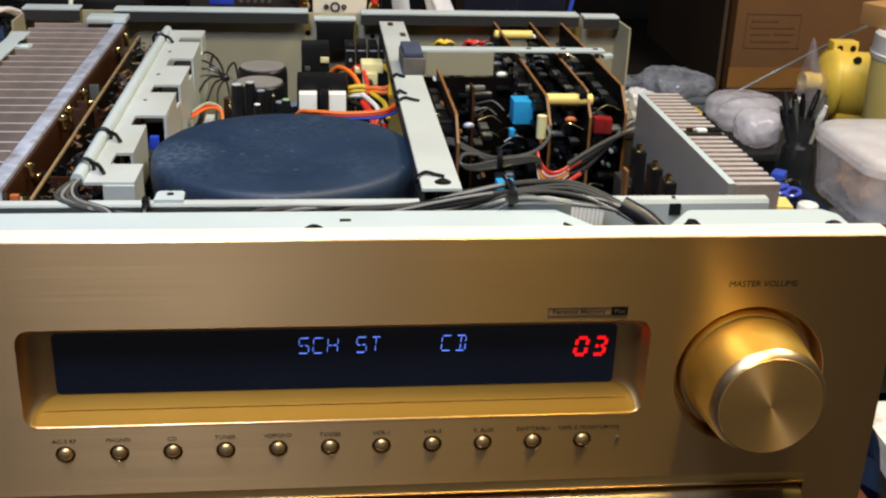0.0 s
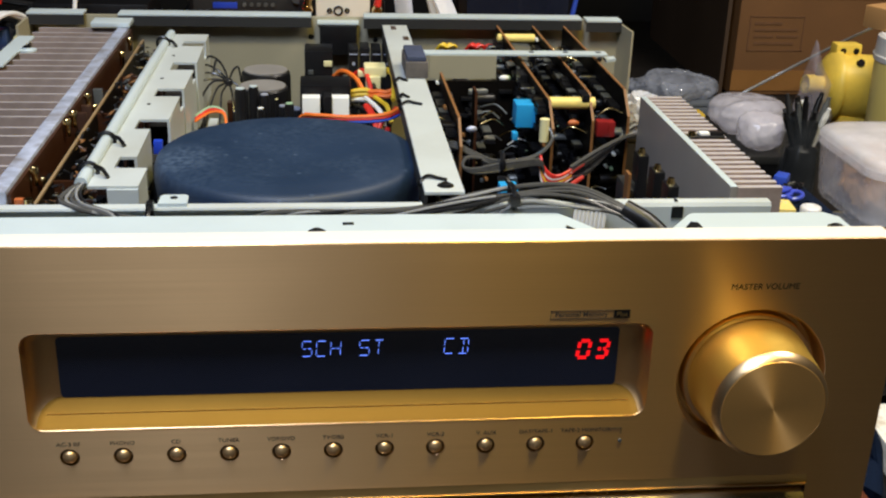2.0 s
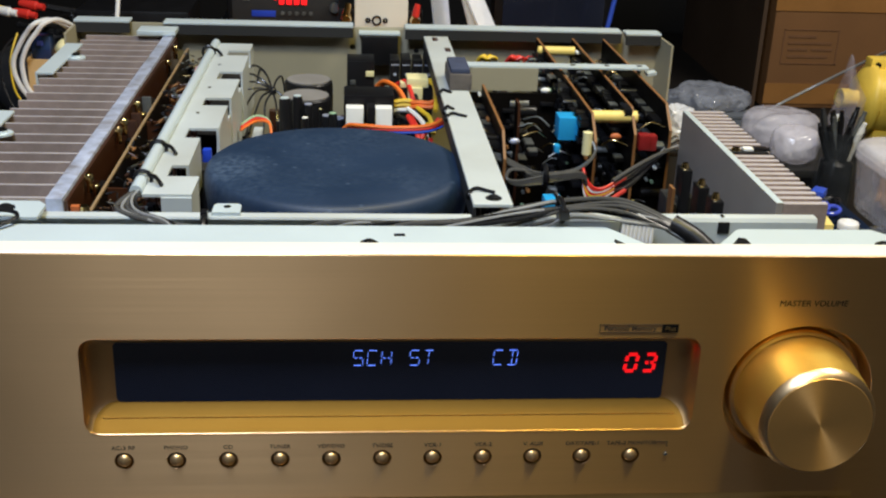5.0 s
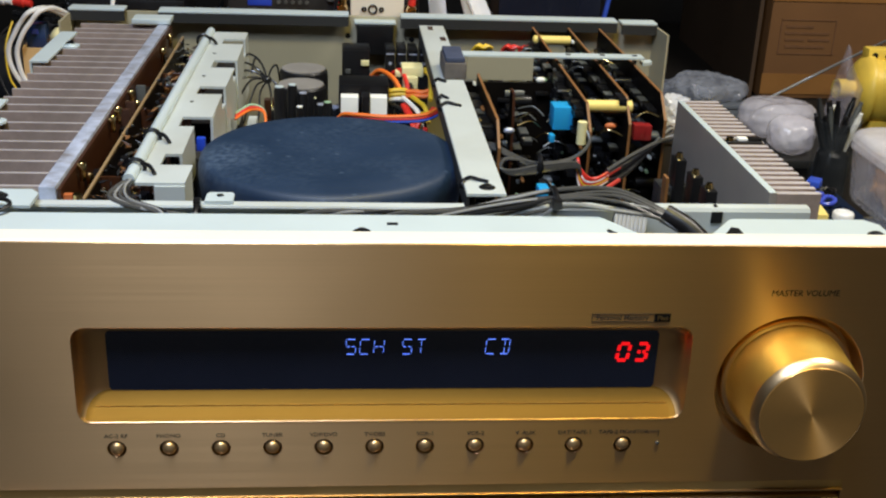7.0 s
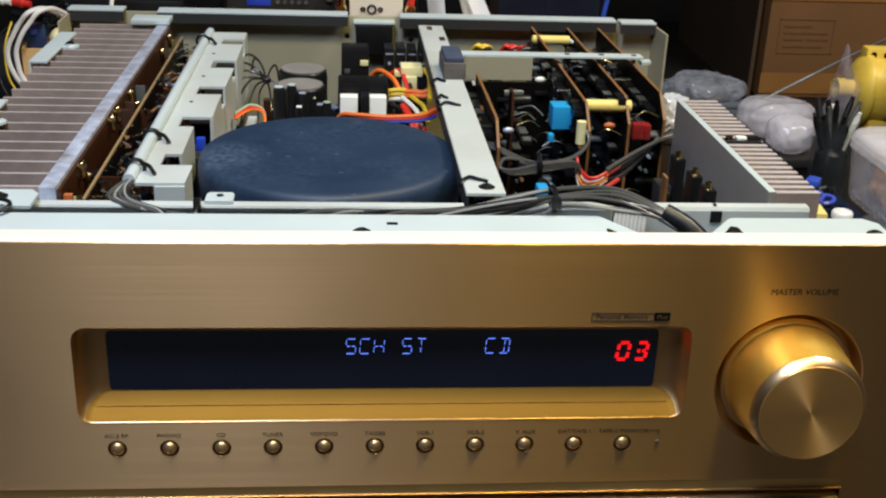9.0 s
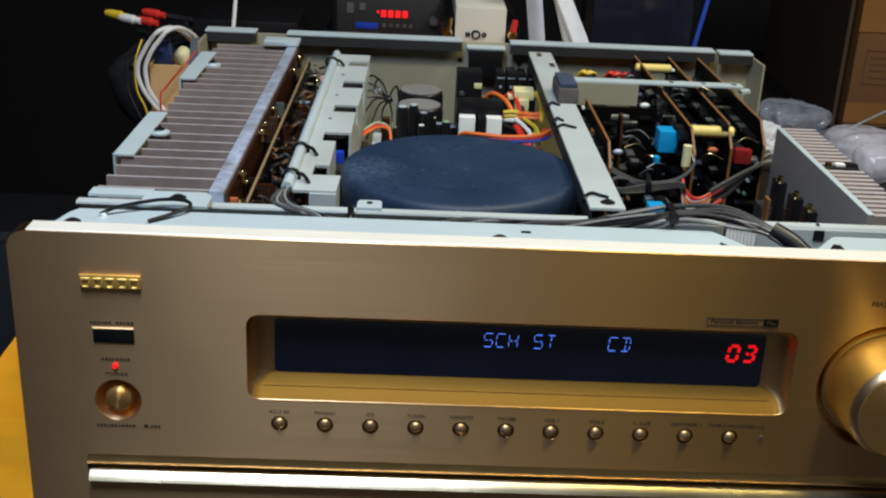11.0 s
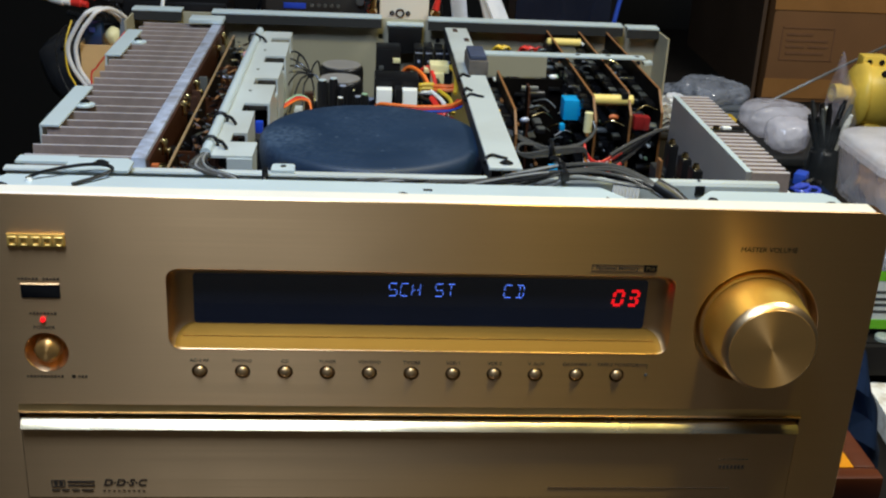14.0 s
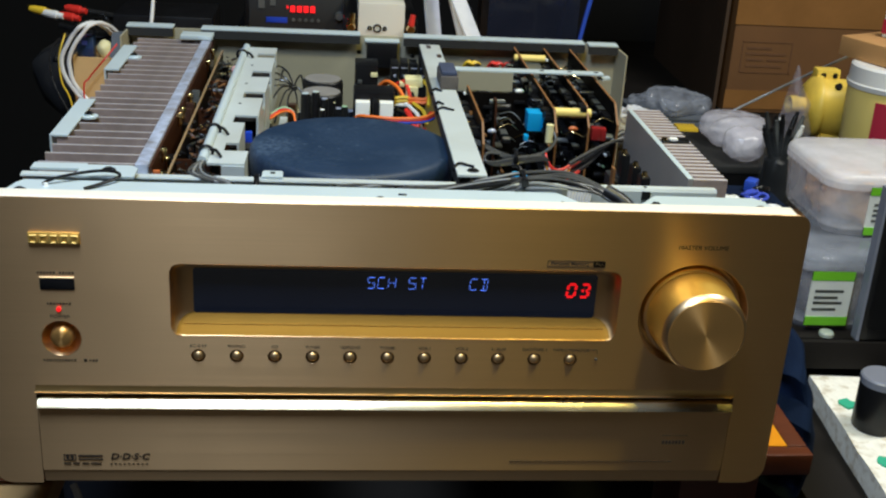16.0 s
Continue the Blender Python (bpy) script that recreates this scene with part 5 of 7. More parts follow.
def chip_rows(b, x, side, y0, y1, zs):
    """Rows of flat black chips with bright tinned legs along their lower edge."""
    for z in zs:
        y = y0 + random.uniform(0, 0.012)
        while y < y1 - 0.012:
            l = random.uniform(0.008, 0.018)
            bm = bmesh.new()
            box(bm, min(x, x + side * 0.006), max(x, x + side * 0.006), y, y + l, z, z + 0.0028, 0.0003)
            c = part("chip", bm, M_BLACK, b)
            bm = bmesh.new()
            xa, xb = x + side * 0.0010, x + side * 0.0062
            box(bm, min(xa, xb), max(xa, xb), y + 0.0006, y + l - 0.0006, z + 0.0028, z + 0.0033)
            part("chip_edge", bm, random.choice((M_CHIP_GREY, M_BLACK, M_BLACK, M_BLACK)), c, smooth=False)
            y += l + random.uniform(0.003, 0.012)


chip_rows(BOARDS[2], 0.1312, -1, 0.262, 0.470, (0.112, 0.128, 0.143, 0.155))
chip_rows(BOARDS[3], 0.1602, -1, 0.276, 0.470, (0.112, 0.127, 0.142, 0.155))
chip_rows(BOARDS[4], 0.1857, -1, 0.290, 0.470, (0.118, 0.135, 0.150))
chip_rows(BOARDS[0], 0.0722, -1, 0.240, 0.340, (0.118, 0.134, 0.147))
chip_rows(BOARDS[1], 0.0933, 1, 0.256, 0.460, (0.118, 0.136))

bm = bmesh.new()
box(bm, 0.060, 0.190, 0.090, 0.490, 0.028, 0.031)
main = part("main_board", bm, M_PCB_DARK, recv, "dark main circuit board", smooth=False)
bm = bmesh.new()
box(bm, -0.090, 0.0385, 0.275, 0.490, 0.060, 0.063)
psu = part("supply_board", bm, M_PCB_DARK, recv, "dark power supply board", smooth=False)


def film_cap(x0, x1, y, z, r):
    bm = bmesh.new()
    cyl(bm, (x0, y, z), (x1, y, z), r, seg=20, profile=((0, r * 0.4), (0.01, r * 0.45), (0.012, r * 0.8), (0.03, r), (0.97, r), (0.988, r * 0.8), (0.99, r * 0.45), (1, r * 0.4)))
    return part("film_capacitor", bm, M_YELLOW_CAP, recv, "cream-yellow film capacitor")


film_cap(0.1318, 0.1650, 0.2760, 0.1590, 0.0040)
film_cap(0.1275, 0.1580, 0.4560, 0.1615, 0.0036)
bm = bmesh.new()
box(bm, 0.1140, 0.1300, 0.2750, 0.2900, 0.1430, 0.1580, 0.0006)
part("box_capacitor", bm, M_BLUE_CAP, recv, "bright blue box capacitor")
bm = bmesh.new()
box(bm, 0.1302, 0.1345, 0.2860, 0.2980, 0.1440, 0.1575, 0.0006)
part("box_capacitor", bm, M_BLUE_DEEP, recv, "dark blue box capacitor")
for x, y, z, mt in ((0.1190, 0.360, 0.1540, M_WHITE), (0.1215, 0.366, 0.1525, M_GREENWIRE), (0.1480, 0.262, 0.1500, M_ORANGE_BLOCK), (0.1500, 0.268, 0.1480, M_ORANGE_BLOCK), (0.1465, 0.300, 0.1500, M_CHIP_GREY), (0.1680, 0.330, 0.1555, M_CHIP_GREY), (0.0840, 0.262, 0.1460, M_ALU)):
    bm = bmesh.new()
    blob(bm, (x, y, z), (0.0036, 0.0018, 0.0022), 2)
    part("disc_capacitor", bm, mt, recv)
bm = bmesh.new()
box(bm, 0.1115, 0.1150, 0.2700, 0.2760, 0.1360, 0.1410, 0.0006)
part("box_capacitor", bm, M_BLUE_CAP, recv)
bm = bmesh.new()
cyl(bm, (0.1255, 0.240, 0.145), (0.1255, 0.240, 0.1590), 0.0030, seg=14)
part("small_capacitor", bm, M_IVORY, recv, "small ivory capacitor")
for x, y, z in ((0.1665, 0.258, 0.147), (0.1715, 0.260, 0.146)):
    bm = bmesh.new()
    box(bm, x - 0.0036, x + 0.0036, y, y + 0.008, z - 0.005, z + 0.005, 0.001)
    part("red_component", bm, M_RED, recv, "red box component")
for x, y, wide, mt, lab in ((0.0900, 0.475, 0.0080, M_YELLOWWIRE, "yellow wire plug"), (0.1130, 0.475, 0.0075, M_REDWIRE, "red wire plug"), (0.1245, 0.472, 0.0055, M_REDWIRE, "red wire plug")):
    bm = bmesh.new()
    box(bm, x - wide * 0.7, x + wide * 0.5, y - 0.004, y + 0.004, 0.140, 0.1505, 0.001)
    for k in range(3):
        w = wide - k * 0.0016
        tube(bm, [(x - w, y - 0.004, 0.1485), (x - w * 0.6, y - 0.007 + k * 0.002, 0.1532), (x, y - 0.006, 0.1512 + k * 0.0006), (x + w * 0.6, y - 0.006 + k * 0.002, 0.1528), (x + w, y - 0.003, 0.1505)], 0.0013, 6)
    part("wire_plug", bm, mt, recv, lab)
bm = bmesh.new()
box(bm, 0.0880, 0.0980, 0.165, 0.176, 0.130, 0.142, 0.001)
part("box_capacitor", bm, M_BLUE_CAP, recv, "blue component low down")
# many low components that fill the wells
for i in range(70):
    x, y = random.uniform(0.064, 0.185), random.uniform(0.100, 0.235)
    h = random.uniform(0.045, 0.095)
    bm = bmesh.new()
    if random.random() < 0.5:
        r = random.uniform(0.003, 0.006)
        cyl(bm, (x, y, 0.03), (x, y, h), r, seg=14, profile=((0, r), (0.95, r), (1, r * 0.85)))
    else:
        box(bm, x - 0.005, x + 0.005, y - 0.004, y + 0.004, 0.03, h, 0.0005)
    part("component", bm, random.choice((M_BLACK, M_BLACK, M_BLACK, M_CHIP_GREY, M_BLUE_DEEP)), main)

# transistors on the right heat sink
for i, y in enumerate((0.125, 0.150, 0.182)):
    bm = bmesh.new()
    box(bm, 0.1690, 0.1750, y, y + 0.012, 0.100, 0.1560 - i * 0.001, 0.0006)
    tr = part("power_transistor", bm, M_BLACK, recv, "black power transistor on a bracket")
    bm = bmesh.new()
    cyl(bm, (0.1720, y + 0.006, 0.1560 - i * 0.001), (0.1720, y + 0.006, 0.1590 - i * 0.001), 0.0024, 0.0016, 12)
    part("screw", bm, M_BRASS, tr, "brass screw")
bm = bmesh.new()
box(bm, 0.1600, 0.1616, 0.168, 0.176, 0.060, 0.148)
part("circuit_board", bm, M_PCB_EDGE, recv, "small tan upright board", smooth=False)
bm = bmesh.new()
box(bm, 0.1620, 0.1790, 0.185, 0.200, 0.110, 0.137, 0.0008)
cyl(bm, (0.165, 0.184, 0.133), (0.165, 0.179, 0.133), 0.003, 0.002, 12)
part("bracket_block", bm, M_DARK_STEEL, recv, "dark bracket block")

# supply: big capacitors, small ones, ceramic resistors, black blocks
for x, y, z in ((-0.0510, 0.3960, 0.1380), (-0.0505, 0.4330, 0.1405)):
    bm = bmesh.new()
    r = 0.0185
    cyl(bm, (x, y, 0.063), (x, y, z), r, seg=36, profile=((0, r), (0.94, r), (0.985, r * 0.97), (1.0, r * 0.9)))
    c = part("filter_capacitor", bm, M_BLACK, recv, "large black filter capacitor with a grey top")
    bm = bmesh.new()
    cyl(bm, (x, y, z - 0.0002), (x, y, z + 0.0010), r * 0.88, seg=36)
    part("capacitor_top", bm, M_CAP_TOP, c)
for x, y, z, r in ((-0.0460, 0.345, 0.1220, 0.0045), (-0.0270, 0.365, 0.1300, 0.0055), (-0.0360, 0.372, 0.130, 0.004), (-0.0300, 0.350, 0.120, 0.004)):
    bm = bmesh.new()
    cyl(bm, (x, y, 0.063), (x, y, z), r, seg=16, profile=((0, r), (0.95, r), (1, r * 0.8)))
    c = part("small_capacitor", bm, M_BLACK, recv, "small black capacitor")
    bm = bmesh.new()
    cyl(bm, (x, y, z), (x, y, z + 0.0006), r * 0.72, seg=14)
    part("capacitor_top", bm, M_ALU, c)
for x in (-0.0160, 0.0035):
    bm = bmesh.new()
    box(bm, x - 0.0060, x + 0.0060, 0.331, 0.341, 0.085, 0.1470, 0.0006)
    part("ceramic_resistor", bm, M_WHITE, recv, "white ceramic resistor block")
bm = bmesh.new()
box(bm, -0.0235, 0.0110, 0.343, 0.369, 0.085, 0.1530, 0.0012)
part("relay", bm, M_BLACK, recv, "black relay block")
bm = bmesh.new()
box(bm, -0.0075, -0.0020, 0.3290, 0.3430, 0.085, 0.1480, 0.0006)
part("relay", bm, M_BLACK, recv)
bm = bmesh.new()
box(bm, -0.0215, -0.0005, 0.430, 0.456, 0.063, 0.1565, 0.0012)
bb = part("socket_block", bm, M_BLACK, recv, "black plastic socket block")
bm = bmesh.new()
box(bm, -0.0072, -0.0010, 0.4280, 0.4305, 0.1450, 0.1490, 0.0004)
part("contact", bm, M_IVORY, bb)
bm = bmesh.new()
box(bm, -0.0190, -0.0150, 0.4285, 0.4302, 0.1385, 0.1420, 0.0004)
part("contact", bm, M_CHIP_GREY, bb)
for i in range(4):
    bm = bmesh.new()
    box(bm, 0.0120 + i * 0.0088, 0.0194 + i * 0.0088, 0.448, 0.472, 0.063, 0.1535 + 0.001 * (i % 2), 0.0008)
    tb = part("terminal_block", bm, M_BLACK, recv, "black terminal block with a bright clamp")
    bm = bmesh.new()
    cyl(bm, (0.0157 + i * 0.0088, 0.4475, 0.1425), (0.0157 + i * 0.0088, 0.4485, 0.1425), 0.0013, seg=12)
    box(bm, 0.0126 + i * 0.0088, 0.0188 + i * 0.0088, 0.4474, 0.4482, 0.1495, 0.1503)
    part("clamp_screw", bm, M_ALU, tb)
for i in range(26):
    x, y, r, z = random.uniform(-0.084, -0.028), random.uniform(0.285, 0.372), random.uniform(0.0022, 0.0046), random.uniform(0.100, 0.128)
    bm = bmesh.new()
    cyl(bm, (x, y, 0.063), (x, y, z), r, seg=14, profile=((0, r), (0.95, r), (1, r * 0.8)))
    c = part("small_capacitor", bm, random.choice((M_BLACK, M_BLACK, M_PCB_DARK, M_BLUE_DEEP)), psu)
    bm = bmesh.new()
    cyl(bm, (x, y, z), (x, y, z + 0.0005), r * 0.74, seg=12)
    part("capacitor_top", bm, random.choice((M_WHITE, M_CAP_TOP, M_CAP_TOP)), c)
for i in range(34):
    x, y = random.uniform(-0.088, 0.036), random.uniform(0.285, 0.48)
    bm = bmesh.new()
    box(bm, x - 0.004, x + 0.004, y - 0.004, y + 0.004, 0.063, random.uniform(0.08, 0.115), 0.0005)
    part("component", bm, random.choice((M_BLACK, M_BLACK, M_PCB, M_CHIP_GREY)), psu)
bm = bmesh.new()
box(bm, -0.0850, -0.0790, 0.300, 0.345, 0.063, 0.129, 0.0006)
part("small_bracket", bm, M_STEEL, recv, "small grey steel bracket")
for x, y, z, r, mt in ((-0.0640, 0.347, 0.1490, 0.0040, M_STEEL_LIGHT), (-0.0555, 0.353, 0.1490, 0.0036, M_STEEL_LIGHT), (-0.0480, 0.350, 0.1440, 0.0034, M_ALU), (-0.0495, 0.328, 0.1405, 0.0026, M_WHITE), (-0.0310, 0.342, 0.1400, 0.0032, M_GREENWIRE), (-0.0395, 0.345, 0.1420, 0.0012, M_IVORY)):
    bm = bmesh.new()
    cyl(bm, (x, y, 0.063), (x, y, z), r, seg=16, profile=((0, r), (0.97, r), (1, r * 0.8)))
    c = part("small_capacitor", bm, M_BLACK, psu, "small black upright capacitor")
    bm = bmesh.new()
    cyl(bm, (x, y, z), (x, y, z + 0.0006), r * 0.78, seg=14)
    part("capacitor_top", bm, mt, c)
bm = bmesh.new()
box(bm, -0.1035, -0.0985, 0.2100, 0.2150, 0.1425, 0.1545, 0.0008)
part("box_capacitor", bm, M_BLUE_DEEP, recv, "deep blue box component")

# ivory connector and its coloured wires
bm = bmesh.new()
box(bm, 0.0225, 0.0330, 0.376, 0.390, 0.139, 0.1500, 0.001)
box(bm, 0.0215, 0.0372, 0.380, 0.398, 0.1490, 0.1560, 0.0012)
box(bm, 0.0170, 0.0222, 0.384, 0.394, 0.1480, 0.1520, 0.001)
part("wire_connector", bm, M_IVORY, recv, "ivory wire connector")
LOOPS = ((M_ORANGE, (-0.004, 0.402, 0.138), (0.005, 0.396, 0.1495), (0.016, 0.380, 0.1475), (0.023, 0.366, 0.136)),
         (M_ORANGE, (-0.001, 0.406, 0.136), (0.007, 0.400, 0.1475), (0.016, 0.386, 0.1455), (0.021, 0.370, 0.136)),
         (M_REDWIRE, (0.014, 0.398, 0.146), (0.021, 0.388, 0.152), (0.025, 0.372, 0.146), (0.0255, 0.362, 0.136)),
         (M_YELLOWWIRE, (0.0115, 0.366, 0.142), (0.018, 0.365, 0.1435), (0.0235, 0.364, 0.1435), (0.027, 0.366, 0.140)),
         (M_YELLOWWIRE, (0.0115, 0.366, 0.139), (0.018, 0.365, 0.1405), (0.0235, 0.364, 0.1405), (0.027, 0.366, 0.137)),
         (M_WHITEWIRE, (0.0115, 0.366, 0.136), (0.018, 0.364, 0.1372), (0.0235, 0.362, 0.1370), (0.027, 0.364, 0.134)),
         (M_ORANGE, (0.024, 0.362, 0.143), (0.030, 0.360, 0.1440), (0.036, 0.358, 0.144), (0.041, 0.357, 0.146)),
         (M_ORANGE, (0.024, 0.360, 0.140), (0.030, 0.358, 0.1415), (0.036, 0.356, 0.1415), (0.041, 0.355, 0.143)),
         (M_WHITEWIRE, (0.021, 0.350, 0.142), (0.026, 0.342, 0.140), (0.031, 0.334, 0.136), (0.033, 0.326, 0.128)),
         (M_YELLOWWIRE, (0.028, 0.356, 0.141), (0.032, 0.348, 0.140), (0.036, 0.340, 0.138), (0.038, 0.330, 0.130)),
         (M_REDWIRE, (0.021, 0.346, 0.138), (0.024, 0.336, 0.134), (0.0275, 0.326, 0.128), (0.029, 0.318, 0.118)),
         (M_REDWIRE, (0.023, 0.348, 0.138), (0.026, 0.336, 0.134), (0.0300, 0.326, 0.128), (0.031, 0.318, 0.118)),
         (M_REDWIRE, (0.041, 0.325, 0.142), (0.036, 0.320, 0.137), (0.030, 0.316, 0.134), (0.028, 0.312, 0.124)),
         (M_YELLOWWIRE, (0.034, 0.332, 0.136), (0.031, 0.322, 0.134), (0.0295, 0.314, 0.128), (0.029, 0.310, 0.118)),
         (M_REDWIRE, (0.034, 0.300, 0.136), (0.033, 0.298, 0.128), (0.032, 0.298, 0.118), (0.031, 0.300, 0.105)),
         (M_BLACKWIRE, (0.018, 0.400, 0.147), (0.026, 0.384, 0.147), (0.030, 0.360, 0.138), (0.034, 0.34, 0.128)),
         (M_BLACKWIRE, (0.012, 0.360, 0.134), (0.022, 0.350, 0.133), (0.030, 0.335, 0.128), (0.036, 0.32, 0.122)))
for mt, *pts in LOOPS:
    bm = bmesh.new()
    tube(bm, pts, 0.0017, 7)
    part("wire", bm, mt, recv)
for k, mt in enumerate((M_YELLOWWIRE, M_YELLOWWIRE, M_YELLOWWIRE)):
    bm = bmesh.new()
    tube(bm, [(0.034, 0.388 + k * 0.003, 0.149), (0.0395, 0.380 + k * 0.004, 0.1530), (0.0415 + k * 0.0008, 0.364 + k * 0.004, 0.1500), (0.040, 0.345, 0.142)], 0.0016, 7)
    part("wire", bm, mt, recv)
for k, mt in enumerate((M_ORANGE, M_REDWIRE, M_BLUEWIRE)):
    bm = bmesh.new()
    tube(bm, [(-0.030, 0.302, 0.130), (-0.022, 0.297 + k * 0.001, 0.1440 - k * 0.0016), (-0.012, 0.291 + k * 0.001, 0.1465 - k * 0.0018), (0.008, 0.286, 0.1468 - k * 0.0016), (0.030, 0.285, 0.1485 - k * 0.0018), (0.0405, 0.290, 0.1515 - k * 0.002)], 0.0013, 7)
    part("wire", bm, mt, recv)
# black wire knot and orange-white leads behind the bracket
KNOT = Vector((-0.0755, 0.4000, 0.1400))
random.seed(23)
for dx, dy, dz, lift in ((-0.016, 0.020, 0.014, 0.004), (-0.019, 0.010, 0.010, 0.003), (-0.022, 0.004, 0.004, 0.004), (-0.020, -0.010, 0.002, 0.003), (-0.018, -0.020, -0.006, 0.006), (-0.012, -0.024, -0.012, 0.005), (-0.005, -0.024, -0.016, 0.003), (0.004, -0.020, -0.018, 0.002), (0.010, -0.006, -0.010, 0.004), (0.006, 0.012, 0.008, 0.003), (-0.010, 0.016, 0.012, 0.002)):
    end = KNOT + Vector((dx, dy, dz))
    mid = KNOT + Vector((dx, dy, dz)) * 0.5 + Vector((random.uniform(-0.002, 0.002), random.uniform(-0.003, 0.003), lift))
    bm = bmesh.new()
    tube(bm, [KNOT, mid, end, end + Vector((dx * 0.3, dy * 0.3, -0.012))], 0.0008, 6)
    part("wire", bm, M_BLACKWIRE, recv)
bm = bmesh.new()
blob(bm, KNOT, (0.003, 0.003, 0.0032), 2)
part("wire_clip", bm, M_BLACK, recv)
for i, mt in enumerate((M_ORANGE, M_REDWIRE, M_GREENWIRE)):
    bm = bmesh.new()
    tube(bm, [(-0.0915, 0.312 + i * 0.003, 0.1360 + i * 0.001), (-0.082, 0.320 + i * 0.003, 0.1400 + i * 0.001), (-0.073, 0.318 + i * 0.002, 0.1395), (-0.0710, 0.308, 0.132)], 0.0009, 7)
    part("wire", bm, mt, recv)
bm = bmesh.new()
box(bm, -0.0735, -0.0690, 0.301, 0.309, 0.118, 0.134, 0.0008)
part("wire_plug", bm, M_ORANGE, recv, "orange wire plug")

# grey cables: out of the sleeve, along the channel, over to the right
random.seed(9)
for i in range(5):
    o = i * 0.0024
    b = random.uniform(-0.001, 0.001)
    bm = bmesh.new()
    pts = [(-0.1222 + o * 0.2, 0.109, 0.1655 + b), (-0.1262 + o * 0.6, 0.096 - o * 0.2, 0.1660 + b), (-0.1270 + o * 1.3, 0.084 - o * 0.4, 0.1655 + b * 0.5), (-0.1150 + o * 1.6, 0.0735 - o * 0.6, 0.1650 + b), (-0.0950, 0.0705 - o * 0.9, 0.1625 - b)]
    for x in (-0.070, -0.045, -0.020, 0.005, 0.030):
        pts.append((x, 0.0700 - o * 0.9 + random.uniform(-0.0016, 0.0016), 0.1610 + random.uniform(-0.0014, 0.0014) + (0.003 if x > 0 else 0)))
    tube(bm, pts, (0.0012, 0.0008, 0.0010, 0.0007, 0.0007)[i], 8)
    part("cable", bm, (M_GREYWIRE, M_GREYWIRE_PALE, M_GREYWIRE, M_GREYWIRE_PALE, M_BLACKWIRE)[i], recv, "grey cable along the front channel")
# the loom: each cable climbs out of the channel a little further on
CREST = ((0.030, 0.0720, 0.1660), (0.058, 0.0745, 0.1712), (0.082, 0.0755, 0.1742), (0.105, 0.0725, 0.1748), (0.122, 0.0640, 0.1715), (0.134, 0.0530, 0.1662))
for i in range(10):
    r = (0.0013, 0.0009, 0.0008, 0.0012, 0.0009, 0.0008, 0.0011, 0.0009, 0.0009, 0.0008)[i]
    s = -0.045 + i * 0.0115 + random.uniform(-0.004, 0.004)
    pts = [(s - 0.030, 0.0690 - i * 0.0006, 0.1600), (s, 0.0680 - i * 0.0006, 0.1625), (s + 0.016, 0.0670 - i * 0.0004, 0.1660)]
    for (x, y, z), spread in zip(CREST, (0.0018, 0.0020, 0.0019, 0.0019, 0.0012, 0.0005)):
        if x > s + 0.026:
            k = min(9, max(0, i + random.choice((-1, 0, 0, 1))))
            pts.append((x, y - k * spread + random.uniform(-0.0006, 0.0006), z - k * 0.00025 + random.uniform(-0.0014, 0.0018) * (1 if x < 0.12 else 0.4)))
    pts.append((0.1440, 0.0440, 0.158))
    bm = bmesh.new()
    tube(bm, pts, r, 8)
    part("cable", bm, (M_GREYWIRE, M_GREYWIRE_PALE, M_BLACKWIRE, M_GREYWIRE)[i % 4], recv, "grey cable of a thick loom along the front")
bm = bmesh.new()
tube(bm, [(0.1265, 0.0560, 0.1705), (0.136, 0.0500, 0.1660), (0.1445, 0.0430, 0.1590)], 0.0046, 10)
part("cable_boot", bm, M_BLACK, recv, "black sleeve on the loom's end")
for x, y, z, tail in ((0.0770, 0.0680, 0.1728, 1), (-0.0855, 0.0690, 0.1630, 0)):
    bm = bmesh.new()
    pts = [(x, y + 0.0085 * math.cos(a) - 0.001, z + 0.0048 * math.sin(a)) for a in [2 * math.pi * k / 14 for k in range(15)]]
    tube(bm, pts, 0.0013, 6, 2)
    box(bm, x - 0.0022, x + 0.0022, y - 0.0115, y - 0.0065, z - 0.0015, z + 0.0030, 0.0005)
    if not tail:
        box(bm, x - 0.0016, x + 0.0016, y - 0.001, y + 0.004, z + 0.001, z + 0.0070, 0.0005)
    else:
        tube(bm, [(x, y + 0.006, z + 0.003), (x - 0.002, y + 0.009, z + 0.005), (x - 0.005, y + 0.011, z + 0.0045)], 0.0011, 6)
    part("cable_tie", bm, M_BLACK, recv, "black cable tie round the loom")
for k in range(8):
    bm = bmesh.new()
    x = 0.1030 + k * 0.0019
    tube(bm, [(x + 0.006, 0.078, 0.1560), (x + 0.0045, 0.068, 0.1690), (x + 0.002, 0.058, 0.1705), (x - 0.001, 0.048, 0.1620), (x - 0.002, 0.044, 0.145)], 0.00105, 7)
    part("ribbon_cable", bm, M_RIBBON, recv, "silver-grey flat ribbon cable")
for k in range(3):
    bm = bmesh.new()
    tube(bm, [(0.030 + k * 0.003, 0.085, 0.120), (0.033 + k * 0.002, 0.082, 0.150), (0.037 + k * 0.001, 0.080, 0.160)], 0.0013, 7)
    part("ribbon_cable", bm, M_GREYWIRE, recv)
